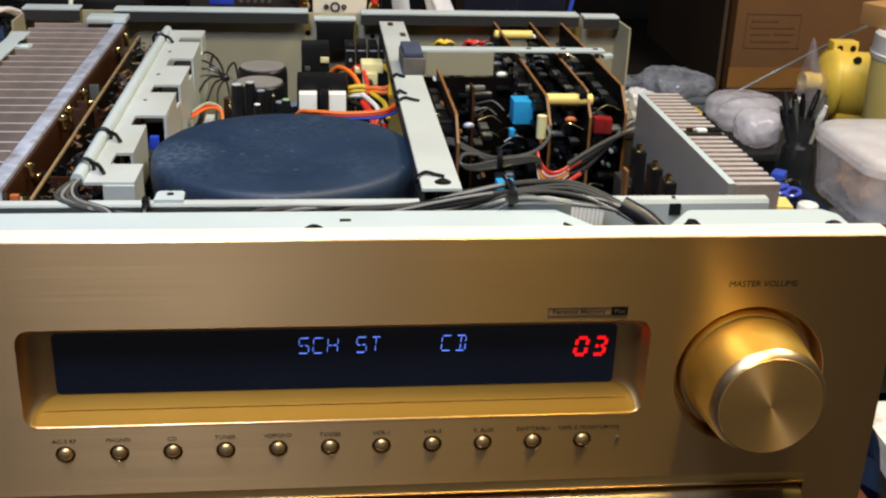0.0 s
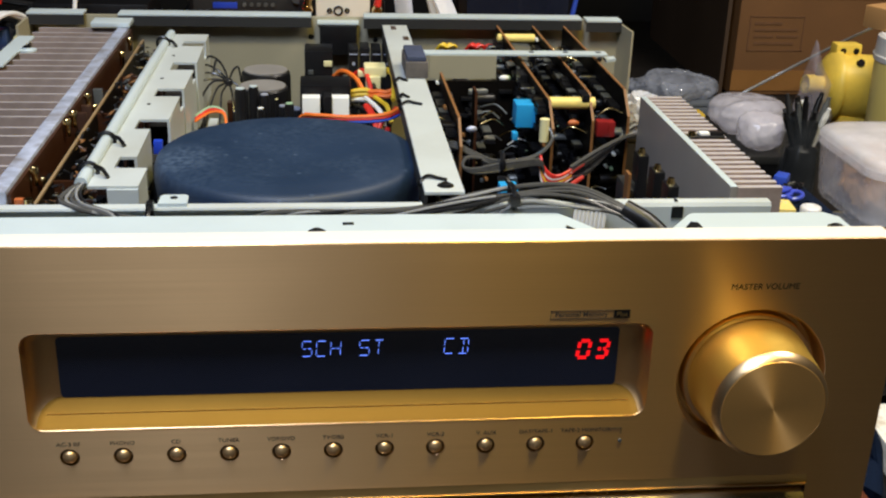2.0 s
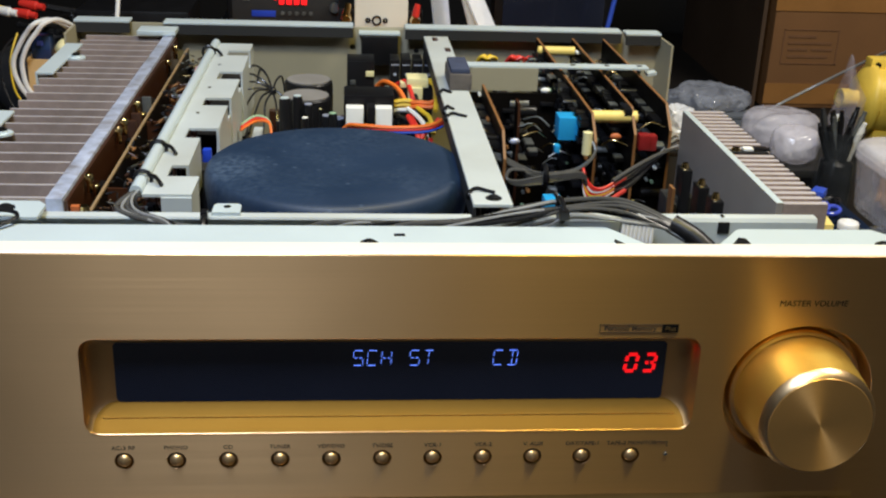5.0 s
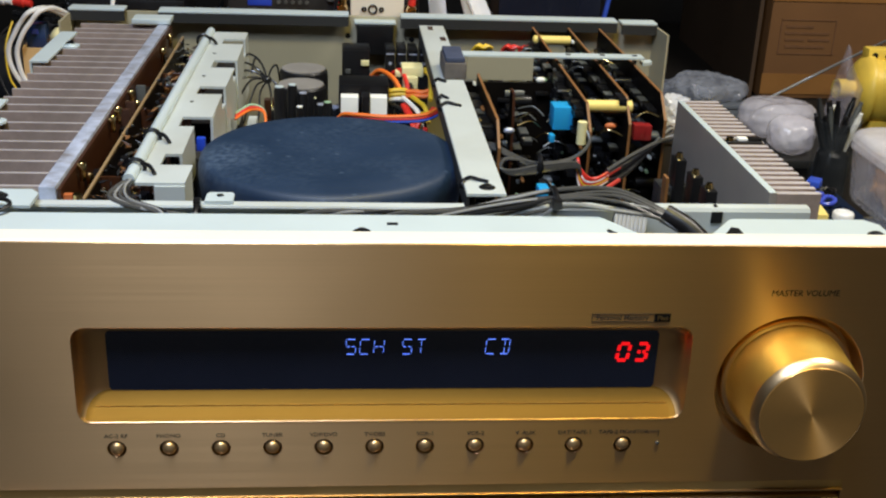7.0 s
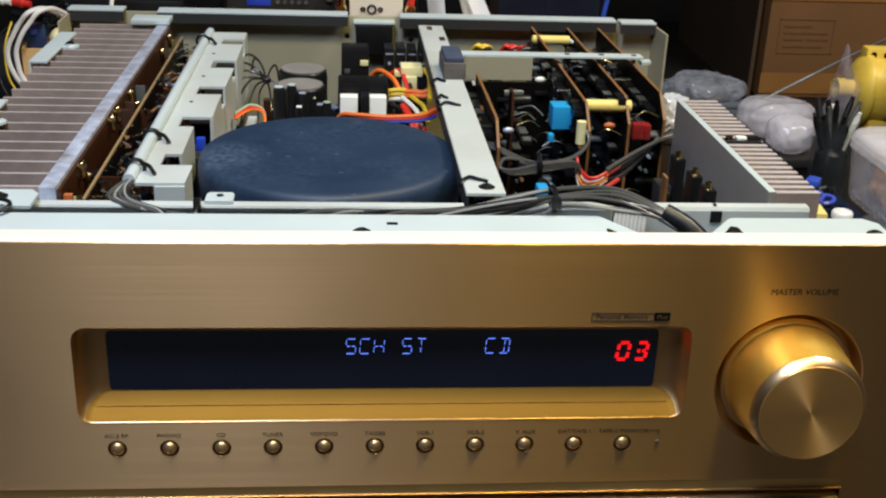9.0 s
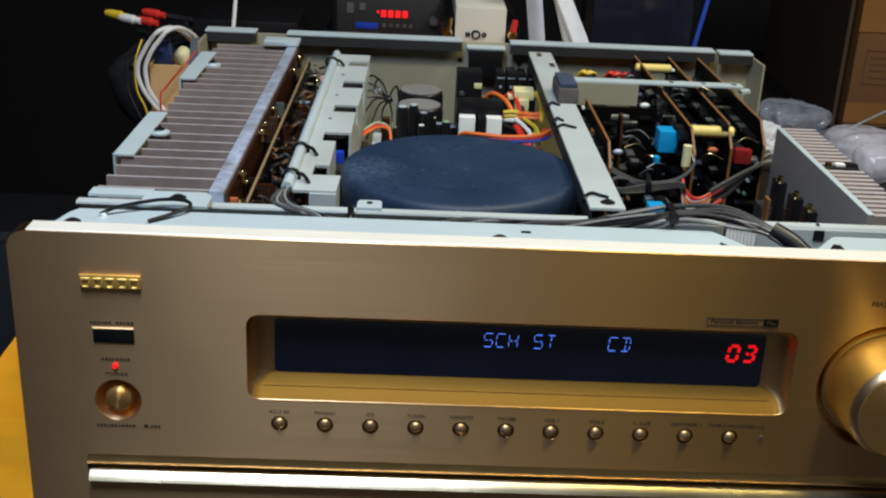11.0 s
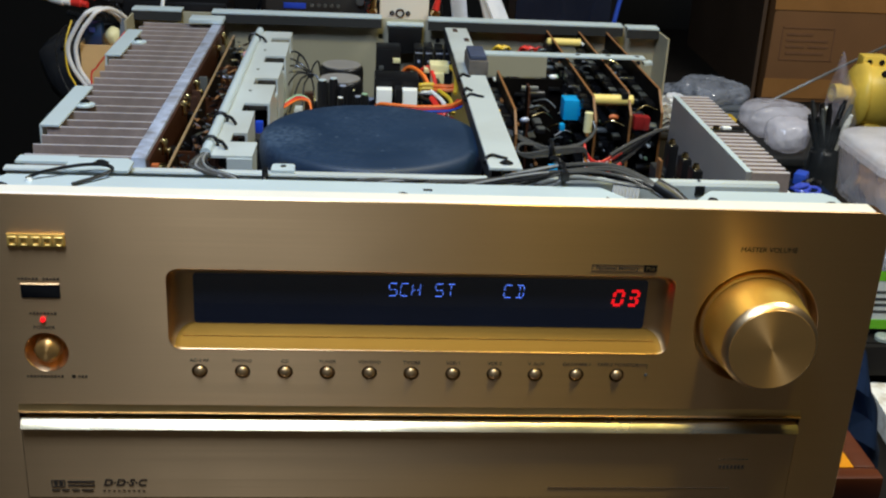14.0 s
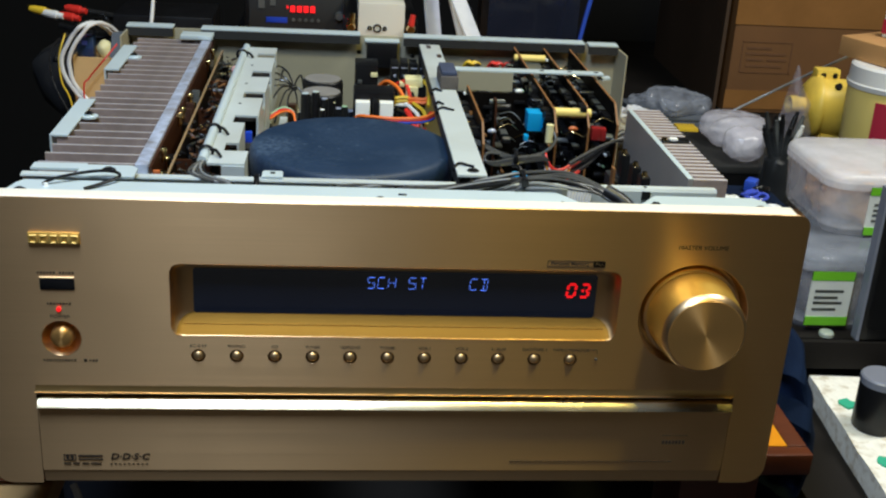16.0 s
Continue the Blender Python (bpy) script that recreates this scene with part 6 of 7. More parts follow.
# looms over the boards
for k in range(3):
    o = k * 0.0022
    bm = bmesh.new()
    tube(bm, [(0.062, 0.244 + o, 0.138 + o * 0.3), (0.070, 0.236 + o, 0.1425 + o * 0.4), (0.081, 0.226 + o, 0.1400 + o * 0.3), (0.092, 0.221, 0.1370 + o * 0.5), (0.105, 0.221 + o * 0.5, 0.1370 + o * 0.3), (0.118, 0.226 + o * 0.5, 0.1395), (0.1265, 0.231 + o * 0.3, 0.1440), (0.1300, 0.236, 0.1490), (0.1280, 0.241, 0.1540)], 0.0010, 8)
    part("cable", bm, M_GREYWIRE, recv, "grey wire loop over the boards")
for k in range(4):
    o = k * 0.0020
    bm = bmesh.new()
    tube(bm, [(0.085, 0.222, 0.1400), (0.0760, 0.219 + o * 0.3, 0.1410), (0.0735, 0.216, 0.1370), (0.080, 0.2145, 0.1335 + o * 0.4), (0.094, 0.2145, 0.1345 + o * 0.7), (0.108, 0.2165, 0.1365 + o * 0.6), (0.1200, 0.220, 0.1365 + o * 0.4), (0.1235, 0.222, 0.130)], 0.0010, 8)
    part("cable", bm, M_GREYWIRE, recv, "")
bm = bmesh.new()
pts = [(0.0965, 0.2185 + 0.0060 * math.cos(a), 0.1385 + 0.0058 * math.sin(a)) for a in [2 * math.pi * k / 14 for k in range(15)]]
tube(bm, pts, 0.0016, 6, 2)
box(bm, 0.0948, 0.0982, 0.2115, 0.2145, 0.1365, 0.1415, 0.0006)
part("cable_tie", bm, M_BLACK, recv, "black cable tie round the grey wires")
for k in range(6):
    mt = (M_GREYWIRE, M_GREYWIRE_PALE, M_GREYWIRE, M_BLACKWIRE, M_GREYWIRE_PALE, M_GREYWIRE)[k]
    o = k * 0.0034
    bm = bmesh.new()
    tube(bm, [(0.2050, 0.296 + o, 0.131), (0.1965, 0.282 + o * 0.8, 0.1365 + o * 0.2), (0.178, 0.258 + o * 0.6, 0.1365 - o * 0.4 + 0.004), (0.163, 0.242 + o * 0.4, 0.1360 - o * 0.7 + 0.004), (0.150, 0.231 + o * 0.3, 0.1330 - o * 0.8 + 0.004), (0.140, 0.225 + o * 0.2, 0.1290 - o * 0.5 + 0.004)], 0.0013, 8)
    part("cable", bm, mt, recv, "grey cable running to the heat sink")
for k in range(7):
    mt = (M_REDWIRE, M_REDWIRE, M_WHITEWIRE, M_REDWIRE, M_YELLOWWIRE, M_REDWIRE, M_WHITEWIRE)[k]
    o = k * 0.0016
    bm = bmesh.new()
    tube(bm, [(0.1410, 0.2255, 0.1320 - o * 0.6), (0.1340, 0.2230, 0.1290 - o * 0.6), (0.1275 - o * 0.3, 0.2210, 0.1300 - o * 0.8), (0.1225 - o * 0.1, 0.2225, 0.1355 - o * 0.6), (0.1215, 0.2260, 0.1400 - o * 0.3), (0.1225, 0.232, 0.138)], 0.0008, 7)
    part("wire", bm, mt, recv, "")
for y, z in ((0.2265, 0.1310), (0.2240, 0.1235)):
    bm = bmesh.new()
    tube(bm, [(0.1385, y - 0.0015, z - 0.0022), (0.1490, y + 0.0046, z + 0.0022)], 0.0015, 8)
    part("heat_shrink", bm, M_RED_SLEEVE, recv, "red heat-shrink sleeve")

# ---- behind the receiver ----
cream = thing("power_supply_unit", "cream painted metal instrument case with terminals, behind the receiver", "instrument", (0.015, 0.84, TZ))
bm = bmesh.new()
box(bm, -0.0140, 0.0415, 0.760, 0.920, TZ, 0.153, 0.002)
part("case", bm, M_CREAM_BOX, cream)
bm = bmesh.new()
box(bm, -0.0310, 0.0570, 0.7625, 0.915, TZ + 0.002, 0.1345, 0.002)
part("terminal_plate", bm, M_BLACK, cream, "black plate carrying the terminals")
for x, r in ((0.000, 0.0018), (0.0090, 0.0042), (0.0180, 0.0018)):
    bm = bmesh.new()
    pts = [(x + r * math.cos(a), 0.7592, 0.1235 + r * math.sin(a)) for a in [2 * math.pi * k / 14 for k in range(15)]]
    tube(bm, pts, 0.0011, 6, 2)
    part("jack", bm, M_BLACK, cream, "small black jack ring")
for x, mt in ((-0.0225, M_BRASS), (0.0485, M_REDWIRE)):
    bm = bmesh.new()
    cyl(bm, (x, 0.760, 0.126), (x, 0.742, 0.126), 0.005, seg=14, profile=((0, 0.006), (0.3, 0.006), (0.35, 0.0035), (0.6, 0.0035), (0.65, 0.0055), (1, 0.0045)))
    part("terminal", bm, M_BRASS, cream, "brass binding post")
    bm = bmesh.new()
    cyl(bm, (x, 0.748, 0.131), (x + 0.002, 0.748, 0.143), 0.004, 0.003, 12)
    part("plug", bm, mt, cream)

amp = thing("black_amplifier", "low black amplifier case with another unit on it", "amplifier", (-0.09, 0.98, TZ))
bm = bmesh.new()
box(bm, -0.170, -0.015, 0.885, 1.08, TZ, 0.086, 0.002)
part("case", bm, M_BLACK, amp)
deck = thing("disc_player", "black stereo unit with a glowing red display, on an amplifier", "player", (-0.09, 0.98, 0.086))
bm = bmesh.new()
box(bm, -0.158, -0.024, 0.890, 1.06, 0.0862, 0.142, 0.003)
part("case", bm, M_BLACK, deck)
bm = bmesh.new()
box(bm, -0.152, -0.030, 0.8890, 0.8905, 0.0885, 0.140, 0.0006)
part("front", bm, M_DARK_STEEL, deck)
bm = bmesh.new()
for k in range(4):
    box(bm, -0.099 + k * 0.0085, -0.093 + k * 0.0085, 0.8875, 0.8892, 0.1145, 0.1225)
box(bm, -0.104, -0.1015, 0.8875, 0.8892, 0.119, 0.122)
part("red_display", bm, M_RED_GLOW, deck, "glowing red digits", smooth=False)
bm = bmesh.new()
box(bm, -0.130, -0.103, 0.8878, 0.8892, 0.100, 0.107, 0.0004)
part("blue_strip", bm, M_BLUE_DEEP, deck, "dark blue badge strip")
for k in range(5):
    bm = bmesh.new()
    cyl(bm, (-0.095 + k * 0.008, 0.889, 0.1045), (-0.095 + k * 0.008, 0.886, 0.1045), 0.0022, seg=10)
    part("button", bm, M_CHIP_GREY, deck)
bm = bmesh.new()
cyl(bm, (-0.036, 0.889, 0.112), (-0.036, 0.882, 0.112), 0.006, 0.005, 16)
part("knob", bm, M_CHIP_GREY, deck)
for x0, x1, z0, z1 in ((-0.140, -0.132, 0.118, 0.130), (-0.125, -0.118, 0.122, 0.130)):
    bm = bmesh.new()
    box(bm, x0, x1, 0.8878, 0.8892, z0, z1)
    part("label_bar", bm, M_CHIP_GREY, deck, smooth=False)

# clear acrylic strips and a grey plate that lean behind the receiver
for i, (x0, y0, x1, y1) in enumerate(((0.070, 0.78, 0.148, 0.70), (0.082, 0.80, 0.128, 0.72), (0.066, 0.83, 0.085, 0.77))):
    bm = bmesh.new()
    d = Vector((x1 - x0, y1 - y0, -0.17)).normalized()
    u = Vector((0.8, 0.6, 0)).normalized()
    n = d.cross(u).normalized() * 0.0012
    a = Vector((x0, y0, 0.235))
    b = a + d * 0.32
    w = u * 0.011
    rings(bm, [[p - w - n, p + w - n, p + w + n, p - w + n] for p in (a, b)])
    solo("plastic_strip", bm, (M_FILM, M_CREAM_BOX, M_FILM)[i], ("long clear plastic strip leaning behind the receiver", "cream plastic strip leaning behind the receiver", "narrow clear plastic strip leaning on a case")[i], "strip", smooth=False)
mon = thing("monitor_screen", "large black screen standing in the dark behind the receiver", "screen", (0.24, 1.05, TZ))
bm = bmesh.new()
box(bm, 0.165, 0.318, 1.020, 1.060, 0.02, 0.50, 0.004)
part("casing", bm, M_BLACK, mon)
bm = bmesh.new()
box(bm, 0.176, 0.307, 1.0185, 1.0205, 0.032, 0.49)
part("glass", bm, M_DARK_GLASS, mon, smooth=False)
bm = bmesh.new()
box(bm, 0.19, 0.29, 1.00, 1.09, TZ, TZ + 0.012, 0.003)
box(bm, 0.225, 0.255, 1.04, 1.058, TZ + 0.01, 0.03)
part("stand", bm, M_BLACK, mon)
bm = bmesh.new()
tube(bm, [(0.283, 0.94, TZ + 0.004), (0.292, 0.95, 0.05), (0.300, 0.95, 0.10), (0.312, 0.955, 0.17), (0.322, 0.97, 0.30)], 0.0030, 8)
solo("blue_cable", bm, M_BLUEWIRE, "dark blue cable rising behind the receiver", "cable")
bm = bmesh.new()
tube(bm, [(-0.262, 0.73, TZ + 0.003), (-0.258, 0.74, 0.08), (-0.253, 0.76, 0.14), (-0.252, 0.80, 0.24)], 0.0022, 8)
solo("pale_blue_cable", bm, M_WHITEWIRE, "thin pale cable rising behind the heat sink", "cable")
# dark clutter low behind the rear panel
random.seed(21)
CASES = [(-0.215, 0.60, 0.05, 0.08, M_BLACK), (-0.13, 0.66, 0.05, 0.075, M_DARK_STEEL), (0.16, 0.78, 0.06, 0.07, M_BLACK), (0.25, 0.72, 0.04, 0.06, M_DARK_STEEL), (-0.25, 0.86, 0.06, 0.12, M_BLACK)]
for x, y, w, h, mt in CASES:
    bm = bmesh.new()
    box(bm, x - w, x + w, y - w * 0.8, y + w * 0.8, TZ, TZ + h + 0.02, 0.004)
    solo("equipment_box", bm, mt, "dark closed equipment box on the table behind the receiver", "box")

# ---- left behind: carton offcut, white cables, plugs, tangle ----
cb = thing("small_carton", "small open tan carton stuffed with wires behind the heat sink", "carton", (-0.313, 0.752, TZ))
for x0, x1, y0, y1, z1 in ((-0.341, -0.285, 0.730, 0.733, 0.0825), (-0.341, -0.285, 0.772, 0.775, 0.0860), (-0.341, -0.338, 0.733, 0.772, 0.0840), (-0.288, -0.285, 0.733, 0.772, 0.0840)):
    bm = bmesh.new()
    box(bm, x0, x1, y0, y1, TZ, z1)
    part("side", bm, M_CARTON_TAN, cb, smooth=False)
bm = bmesh.new()
box(bm, -0.338, -0.288, 0.733, 0.772, 0.0755, 0.0785)
part("inner_flap", bm, M_CARTON_TAN, cb, smooth=False)
bluep = thing("blue_packet", "small shiny dark blue packet standing in the tan carton", "packet", (-0.328, 0.744, 0.0785))
bm = bmesh.new()
rings(bm, [[(x, y, z) for x, y in ((-0.3370, 0.736 + o), (-0.3185, 0.736 + o), (-0.3185, 0.752), (-0.3370, 0.752))] for z, o in ((0.0788, 0), (0.092, -0.001), (0.1052, 0.002))])
bmesh.ops.bevel(bm, geom=bm.edges[:], offset=0.001, segments=2, affect="EDGES", profile=0.6)
part("body", bm, M_BLUE_PACK, bluep)
bm = bmesh.new()
box(bm, -0.3310, -0.3250, 0.7342, 0.7352, 0.0960, 0.1010)
part("print_bar", bm, M_BLUE_SHINY, bluep, "paler blue print", smooth=False)
bm = bmesh.new()
blob(bm, (-0.3080, 0.748, 0.0890), (0.0090, 0.010, 0.0110), 3)
crumple(bm, 0.003, 60, 5)
for v in bm.verts:
    v.co.z = max(v.co.z, 0.0787)
solo("paper_wad", bm, M_IVORY, "crumpled cream paper in the small carton", "paper")
greyp = thing("grey_packet", "blue-grey paper packet leaning in the tan carton", "packet", (-0.294, 0.748, 0.0785))
bm = bmesh.new()
rings(bm, [[(-0.3015, y, 0.0788), (-0.2890, y, 0.0788), (-0.2850, y + 0.008, 0.1095), (-0.2990, y + 0.008, 0.1080)] for y in (0.740, 0.747)])
part("body", bm, M_SLATE_BOX, greyp, smooth=False)
for pts in (((-0.3249, 0.715, 0.1225), (-0.3355, 0.715, 0.1117), (-0.3426, 0.715, 0.1004), (-0.3494, 0.715, 0.0866), (-0.3499, 0.715, 0.0723), (-0.3446, 0.715, 0.0574), (-0.3356, 0.715, 0.0437)),
            ((-0.3169, 0.720, 0.1222), (-0.3262, 0.717, 0.1120), (-0.3345, 0.715, 0.1006), (-0.3415, 0.715, 0.0845), (-0.3414, 0.715, 0.0695), (-0.3388, 0.715, 0.0576), (-0.3310, 0.715, 0.0449))):
    bm = bmesh.new()
    tube(bm, [(pts[0][0] + 0.030, 0.800, 0.060), (pts[0][0] + 0.022, 0.768, 0.1020), (pts[0][0] + 0.011, 0.738, 0.1210)] + list(pts) + [(pts[-1][0] + 0.014, 0.712, 0.025), (pts[-1][0] + 0.022, 0.705, TZ + 0.003)], 0.0024, 8)
    solo("white_cable", bm, M_WHITEWIRE, "looped white cable beside the heat sink", "cable", group="white cables")
for mt, word, pts in ((M_YELLOWWIRE, "yellow", ((-0.349, 0.735, 0.108), (-0.3532, 0.722, 0.0901), (-0.3532, 0.715, 0.0752), (-0.3506, 0.712, 0.0560), (-0.3416, 0.710, 0.0343), (-0.335, 0.705, TZ + 0.003))),
                     (M_REDWIRE, "red", ((-0.290, 0.728, 0.100), (-0.3026, 0.715, 0.0844), (-0.3120, 0.715, 0.0734), (-0.3216, 0.715, 0.0611), (-0.3270, 0.712, 0.0487), (-0.322, 0.705, TZ + 0.003))),
                     (M_BLACKWIRE, "black", ((-0.318, 0.70, TZ + 0.003), (-0.345, 0.70, 0.03), (-0.362, 0.715, 0.060), (-0.368, 0.74, 0.085), (-0.362, 0.78, 0.095), (-0.352, 0.82, 0.08)))):
    bm = bmesh.new()
    tube(bm, pts, 0.0010, 7)
    solo("thin_wire", bm, mt, word + " insulated wire hanging over the small carton", "wire", group="wires over the carton")
heap = thing("cable_heap", "dark heap of black audio cables on the table", "cables", (-0.36, 0.83, TZ))
random.seed(33)
for k in range(16):
    bm = bmesh.new()
    pts = []
    for j in range(6):
        pts.append((-0.335 + random.uniform(-0.06, 0.09), 0.87 + random.uniform(-0.06, 0.10), TZ + 0.006 + j * 0.020 + random.uniform(-0.01, 0.012)))
    tube(bm, pts, 0.0036, 7)
    part("cable", bm, M_BLACKWIRE, heap)
bm = bmesh.new()
blob(bm, (-0.345, 0.865, 0.025), (0.070, 0.080, 0.058), 3)
crumple(bm, 0.012, 25, 1)
part("cable", bm, M_BLACK_MATT, heap)
for x, y, z, mt, lab in ((-0.392, 0.795, 0.122, M_YELLOWWIRE, "yellow"), (-0.377, 0.790, 0.119, M_WHITEWIRE, "white"), (-0.358, 0.790, 0.117, M_REDWIRE, "red"), (-0.352, 0.80, 0.124, M_REDWIRE, "red")):
    bm = bmesh.new()
    cyl(bm, (x - 0.010, y, z + 0.002), (x + 0.016, y - 0.006, z - 0.001), 0.0048, seg=14, profile=((0, 0.003), (0.2, 0.0045), (0.7, 0.0052), (0.75, 0.0038), (1, 0.0036)))
    part("audio_plug", bm, mt, heap, lab + " plastic audio plug")
# a cabinet side and a yellow bag, deep in the shade on the left
bm = bmesh.new()
rings(bm, [[(-0.56, 0.52, z), (-0.415, 0.55, z), (-0.415, 0.57, z), (-0.56, 0.54, z)] for z in (-0.75, -0.0525)])
cab = thing("cabinet_panel", "slate-grey cabinet panel standing beside the table", "cabinet", (-0.49, 0.545, -0.75))
part("panel", bm, M_GREY_DOOR, cab, smooth=False)
bm = bmesh.new()
rings(bm, [[(-0.561, 0.519, z), (-0.4135, 0.5495, z), (-0.4135, 0.571, z), (-0.561, 0.541, z)] for z in (-0.0525, -0.05)])
part("top_edge", bm, M_DARK_STEEL, cab, "dark edge strip", smooth=False)
bm = bmesh.new()
blob(bm, (-0.577, 0.92, -0.31), (0.07, 0.06, 0.07), 3)
crumple(bm, 0.02, 18, 2)
solo("yellow_bag", bm, M_YELLOW_BAG, "crumpled dull yellow plastic bag on a stool in shade", "bag")
st = thing("stool", "dark wooden stool in the shade beside the table", "stool", (-0.577, 0.92, -0.75))
bm = bmesh.new()
cyl(bm, (-0.577, 0.92, -0.405), (-0.577, 0.92, -0.375), 0.14, 0.14, 32)
part("seat", bm, M_DARK_DESK, st)
for a in range(4):
    bm = bmesh.new()
    cx, cy = math.cos(a * math.pi / 2 + 0.7), math.sin(a * math.pi / 2 + 0.7)
    cyl(bm, (-0.577 + 0.13 * cx, 0.92 + 0.13 * cy, -0.75), (-0.577 + 0.10 * cx, 0.92 + 0.10 * cy, -0.40), 0.014, 0.016, 12)
    part("leg", bm, M_DARK_DESK, st)

# ---- the side desk on the right ----
DZ = -0.100
desk = thing("side_desk", "dark cluttered side desk standing beside the table", "desk", (0.78, 1.0, -0.75))
bm = bmesh.new()
box(bm, 0.352, 1.30, 0.400, 1.85, DZ - 0.03, DZ, 0.002)
part("desktop", bm, M_DARK_DESK, desk)
bm = bmesh.new()
box(bm, 0.352, 1.30, 0.392, 0.3995, DZ - 0.032, DZ - 0.001, 0.002)
part("edge_strip", bm, M_DARK_DESK, desk)
for x in (0.40, 1.25):
    for y in (0.43, 1.80):
        bm = bmesh.new()
        box(bm, x - 0.03, x + 0.03, y - 0.03, y + 0.03, -0.75, DZ - 0.03, 0.003)
        part("leg", bm, M_DARK_DESK, desk)
SZ = -0.165
shelf = thing("low_shelf", "low dark shelf in front of the side desk", "shelf", (0.55, 0.2, -0.75))
bm = bmesh.new()
box(bm, 0.380, 0.85, -0.02, 0.398, SZ - 0.02, SZ, 0.002)
part("board", bm, M_DARK_DESK, shelf)
# body's near-black brown paints in the darkness below the shelf
bm = bmesh.new()
box(bm, 0.400, 0.84, 0.02, 0.36, -0.75, SZ - 0.02)
part("cabinet_body", bm, M_SHELF_SHADE, shelf, smooth=False)

# polystyrene plank, black bottle, black device
pk = thing("polystyrene_plank", "dirty white polystyrene plank with green marks on the shelf", "plank", (0.47, 0.25, SZ))
bm = bmesh.new()
ax = Vector((0.4495, 0.3955, 0)), Vector((0.4245, 0.060, 0))
d = (ax[1] - ax[0]).normalized()
u = Vector((-d.y, d.x, 0))
if u.x < 0:
    u = -u
loops = []
for k in range(13):
    p = ax[0] + (ax[1] - ax[0]) * (k / 12)
    loops.append([p + Vector((0, 0, SZ)), p + u * 0.062 + Vector((0, 0, SZ)), p + u * 0.062 + Vector((0, 0, SZ + 0.024)), p + Vector((0, 0, SZ + 0.024))])
rings(bm, loops)
crumple(bm, 0.0015, 60, 1)
part("plank", bm, M_FOAM, pk)
random.seed(2)
for px, py, s in ((0.4640, 0.3370, 0.009), (0.4700, 0.3260, 0.006), (0.4560, 0.2340, 0.009), (0.4620, 0.2200, 0.006)):
    bm = bmesh.new()
    vs = [bm.verts.new((px + s * random.uniform(0.6, 1.2) * math.cos(a), py + s * random.uniform(0.6, 1.2) * math.sin(a), SZ + 0.0262)) for a in [2 * math.pi * k / 10 for k in range(10)]]
    f = bm.faces.new(vs)
    r = bmesh.ops.extrude_face_region(bm, geom=[f])
    bmesh.ops.translate(bm, verts=[v for v in r["geom"] if isinstance(v, bmesh.types.BMVert)], vec=(0, 0, -0.003))
    part("green_mark", bm, M_TAPE, pk, "green paint mark", smooth=False)
bot = thing("black_bottle", "small black cylinder with a grey lid on the plank", "bottle", (0.4715, 0.296, SZ + 0.024))
bm = bmesh.new()
cyl(bm, (0.4715, 0.296, SZ + 0.0245), (0.4715, 0.296, -0.0940), 0.020, seg=28, profile=((0, 0.019), (0.04, 0.020), (0.96, 0.020), (1, 0.019)))
part("body", bm, M_BLACK, bot)
bm = bmesh.new()
cyl(bm, (0.4715, 0.296, -0.0940), (0.4715, 0.296, -0.0860), 0.0205, seg=28, profile=((0, 0.0205), (0.8, 0.0205), (1, 0.0190)))
part("lid", bm, M_GREY_RIM, bot, "grey plastic lid")
bm = bmesh.new()
tube(bm, [(0.40, 0.02, SZ + 0.026), (0.430, 0.09, SZ + 0.030), (0.470, 0.15, SZ + 0.028), (0.53, 0.17, SZ + 0.026)], 0.0018, 8)
solo("grey_cable", bm, M_GREYWIRE, "thin grey cable lying over the plank", "cable")
dev = thing("black_device", "tall flat black device standing before the clear boxes", "device", (0.53, 0.40, DZ))
bm = bmesh.new()
rings(bm, [[(x, y, z) for x, z in round_rect(0.5345, -0.018, 0.0430 - d, 0.0820 - d, 0.008)] for y, d in ((0.3930, 0.002), (0.3945, 0), (0.4075, 0), (0.4090, 0.002))])
part("body", bm, M_BLACK, dev)
bm = bmesh.new()
rings(bm, [[(x, y, z) for x, z in round_rect(0.5345, -0.016, 0.0370 - d, 0.0720 - d, 0.004)] for y, d in ((0.3932, 0), (0.3922, 0.0006))])
part("glass", bm, M_BLACK, dev, "dark glossy glass front")
bm = bmesh.new()
rings(bm, [[(0.4895 + dx, 0.3940 + dy, z) for dx, dy in ((0, 0), (0.0024, -0.0012), (0.0024, 0.0138), (0, 0.0120))] for z in (DZ, DZ + 0.002, 0.060, 0.062)])
part("rim", bm, M_GREY_RIM, dev, "grey-blue edge strip")
lidt = thing("round_lid", "small grey-green round lid lying on the dark desk", "lid", (0.4625, 0.4045, DZ))
bm = bmesh.new()
cyl(bm, (0.4625, 0.4045, DZ + 0.0003), (0.4625, 0.4045, DZ + 0.005), 0.0075, seg=28, profile=((0, 0.0075), (0.7, 0.0075), (1, 0.0062)))
part("body", bm, M_LID_GREY, lidt)


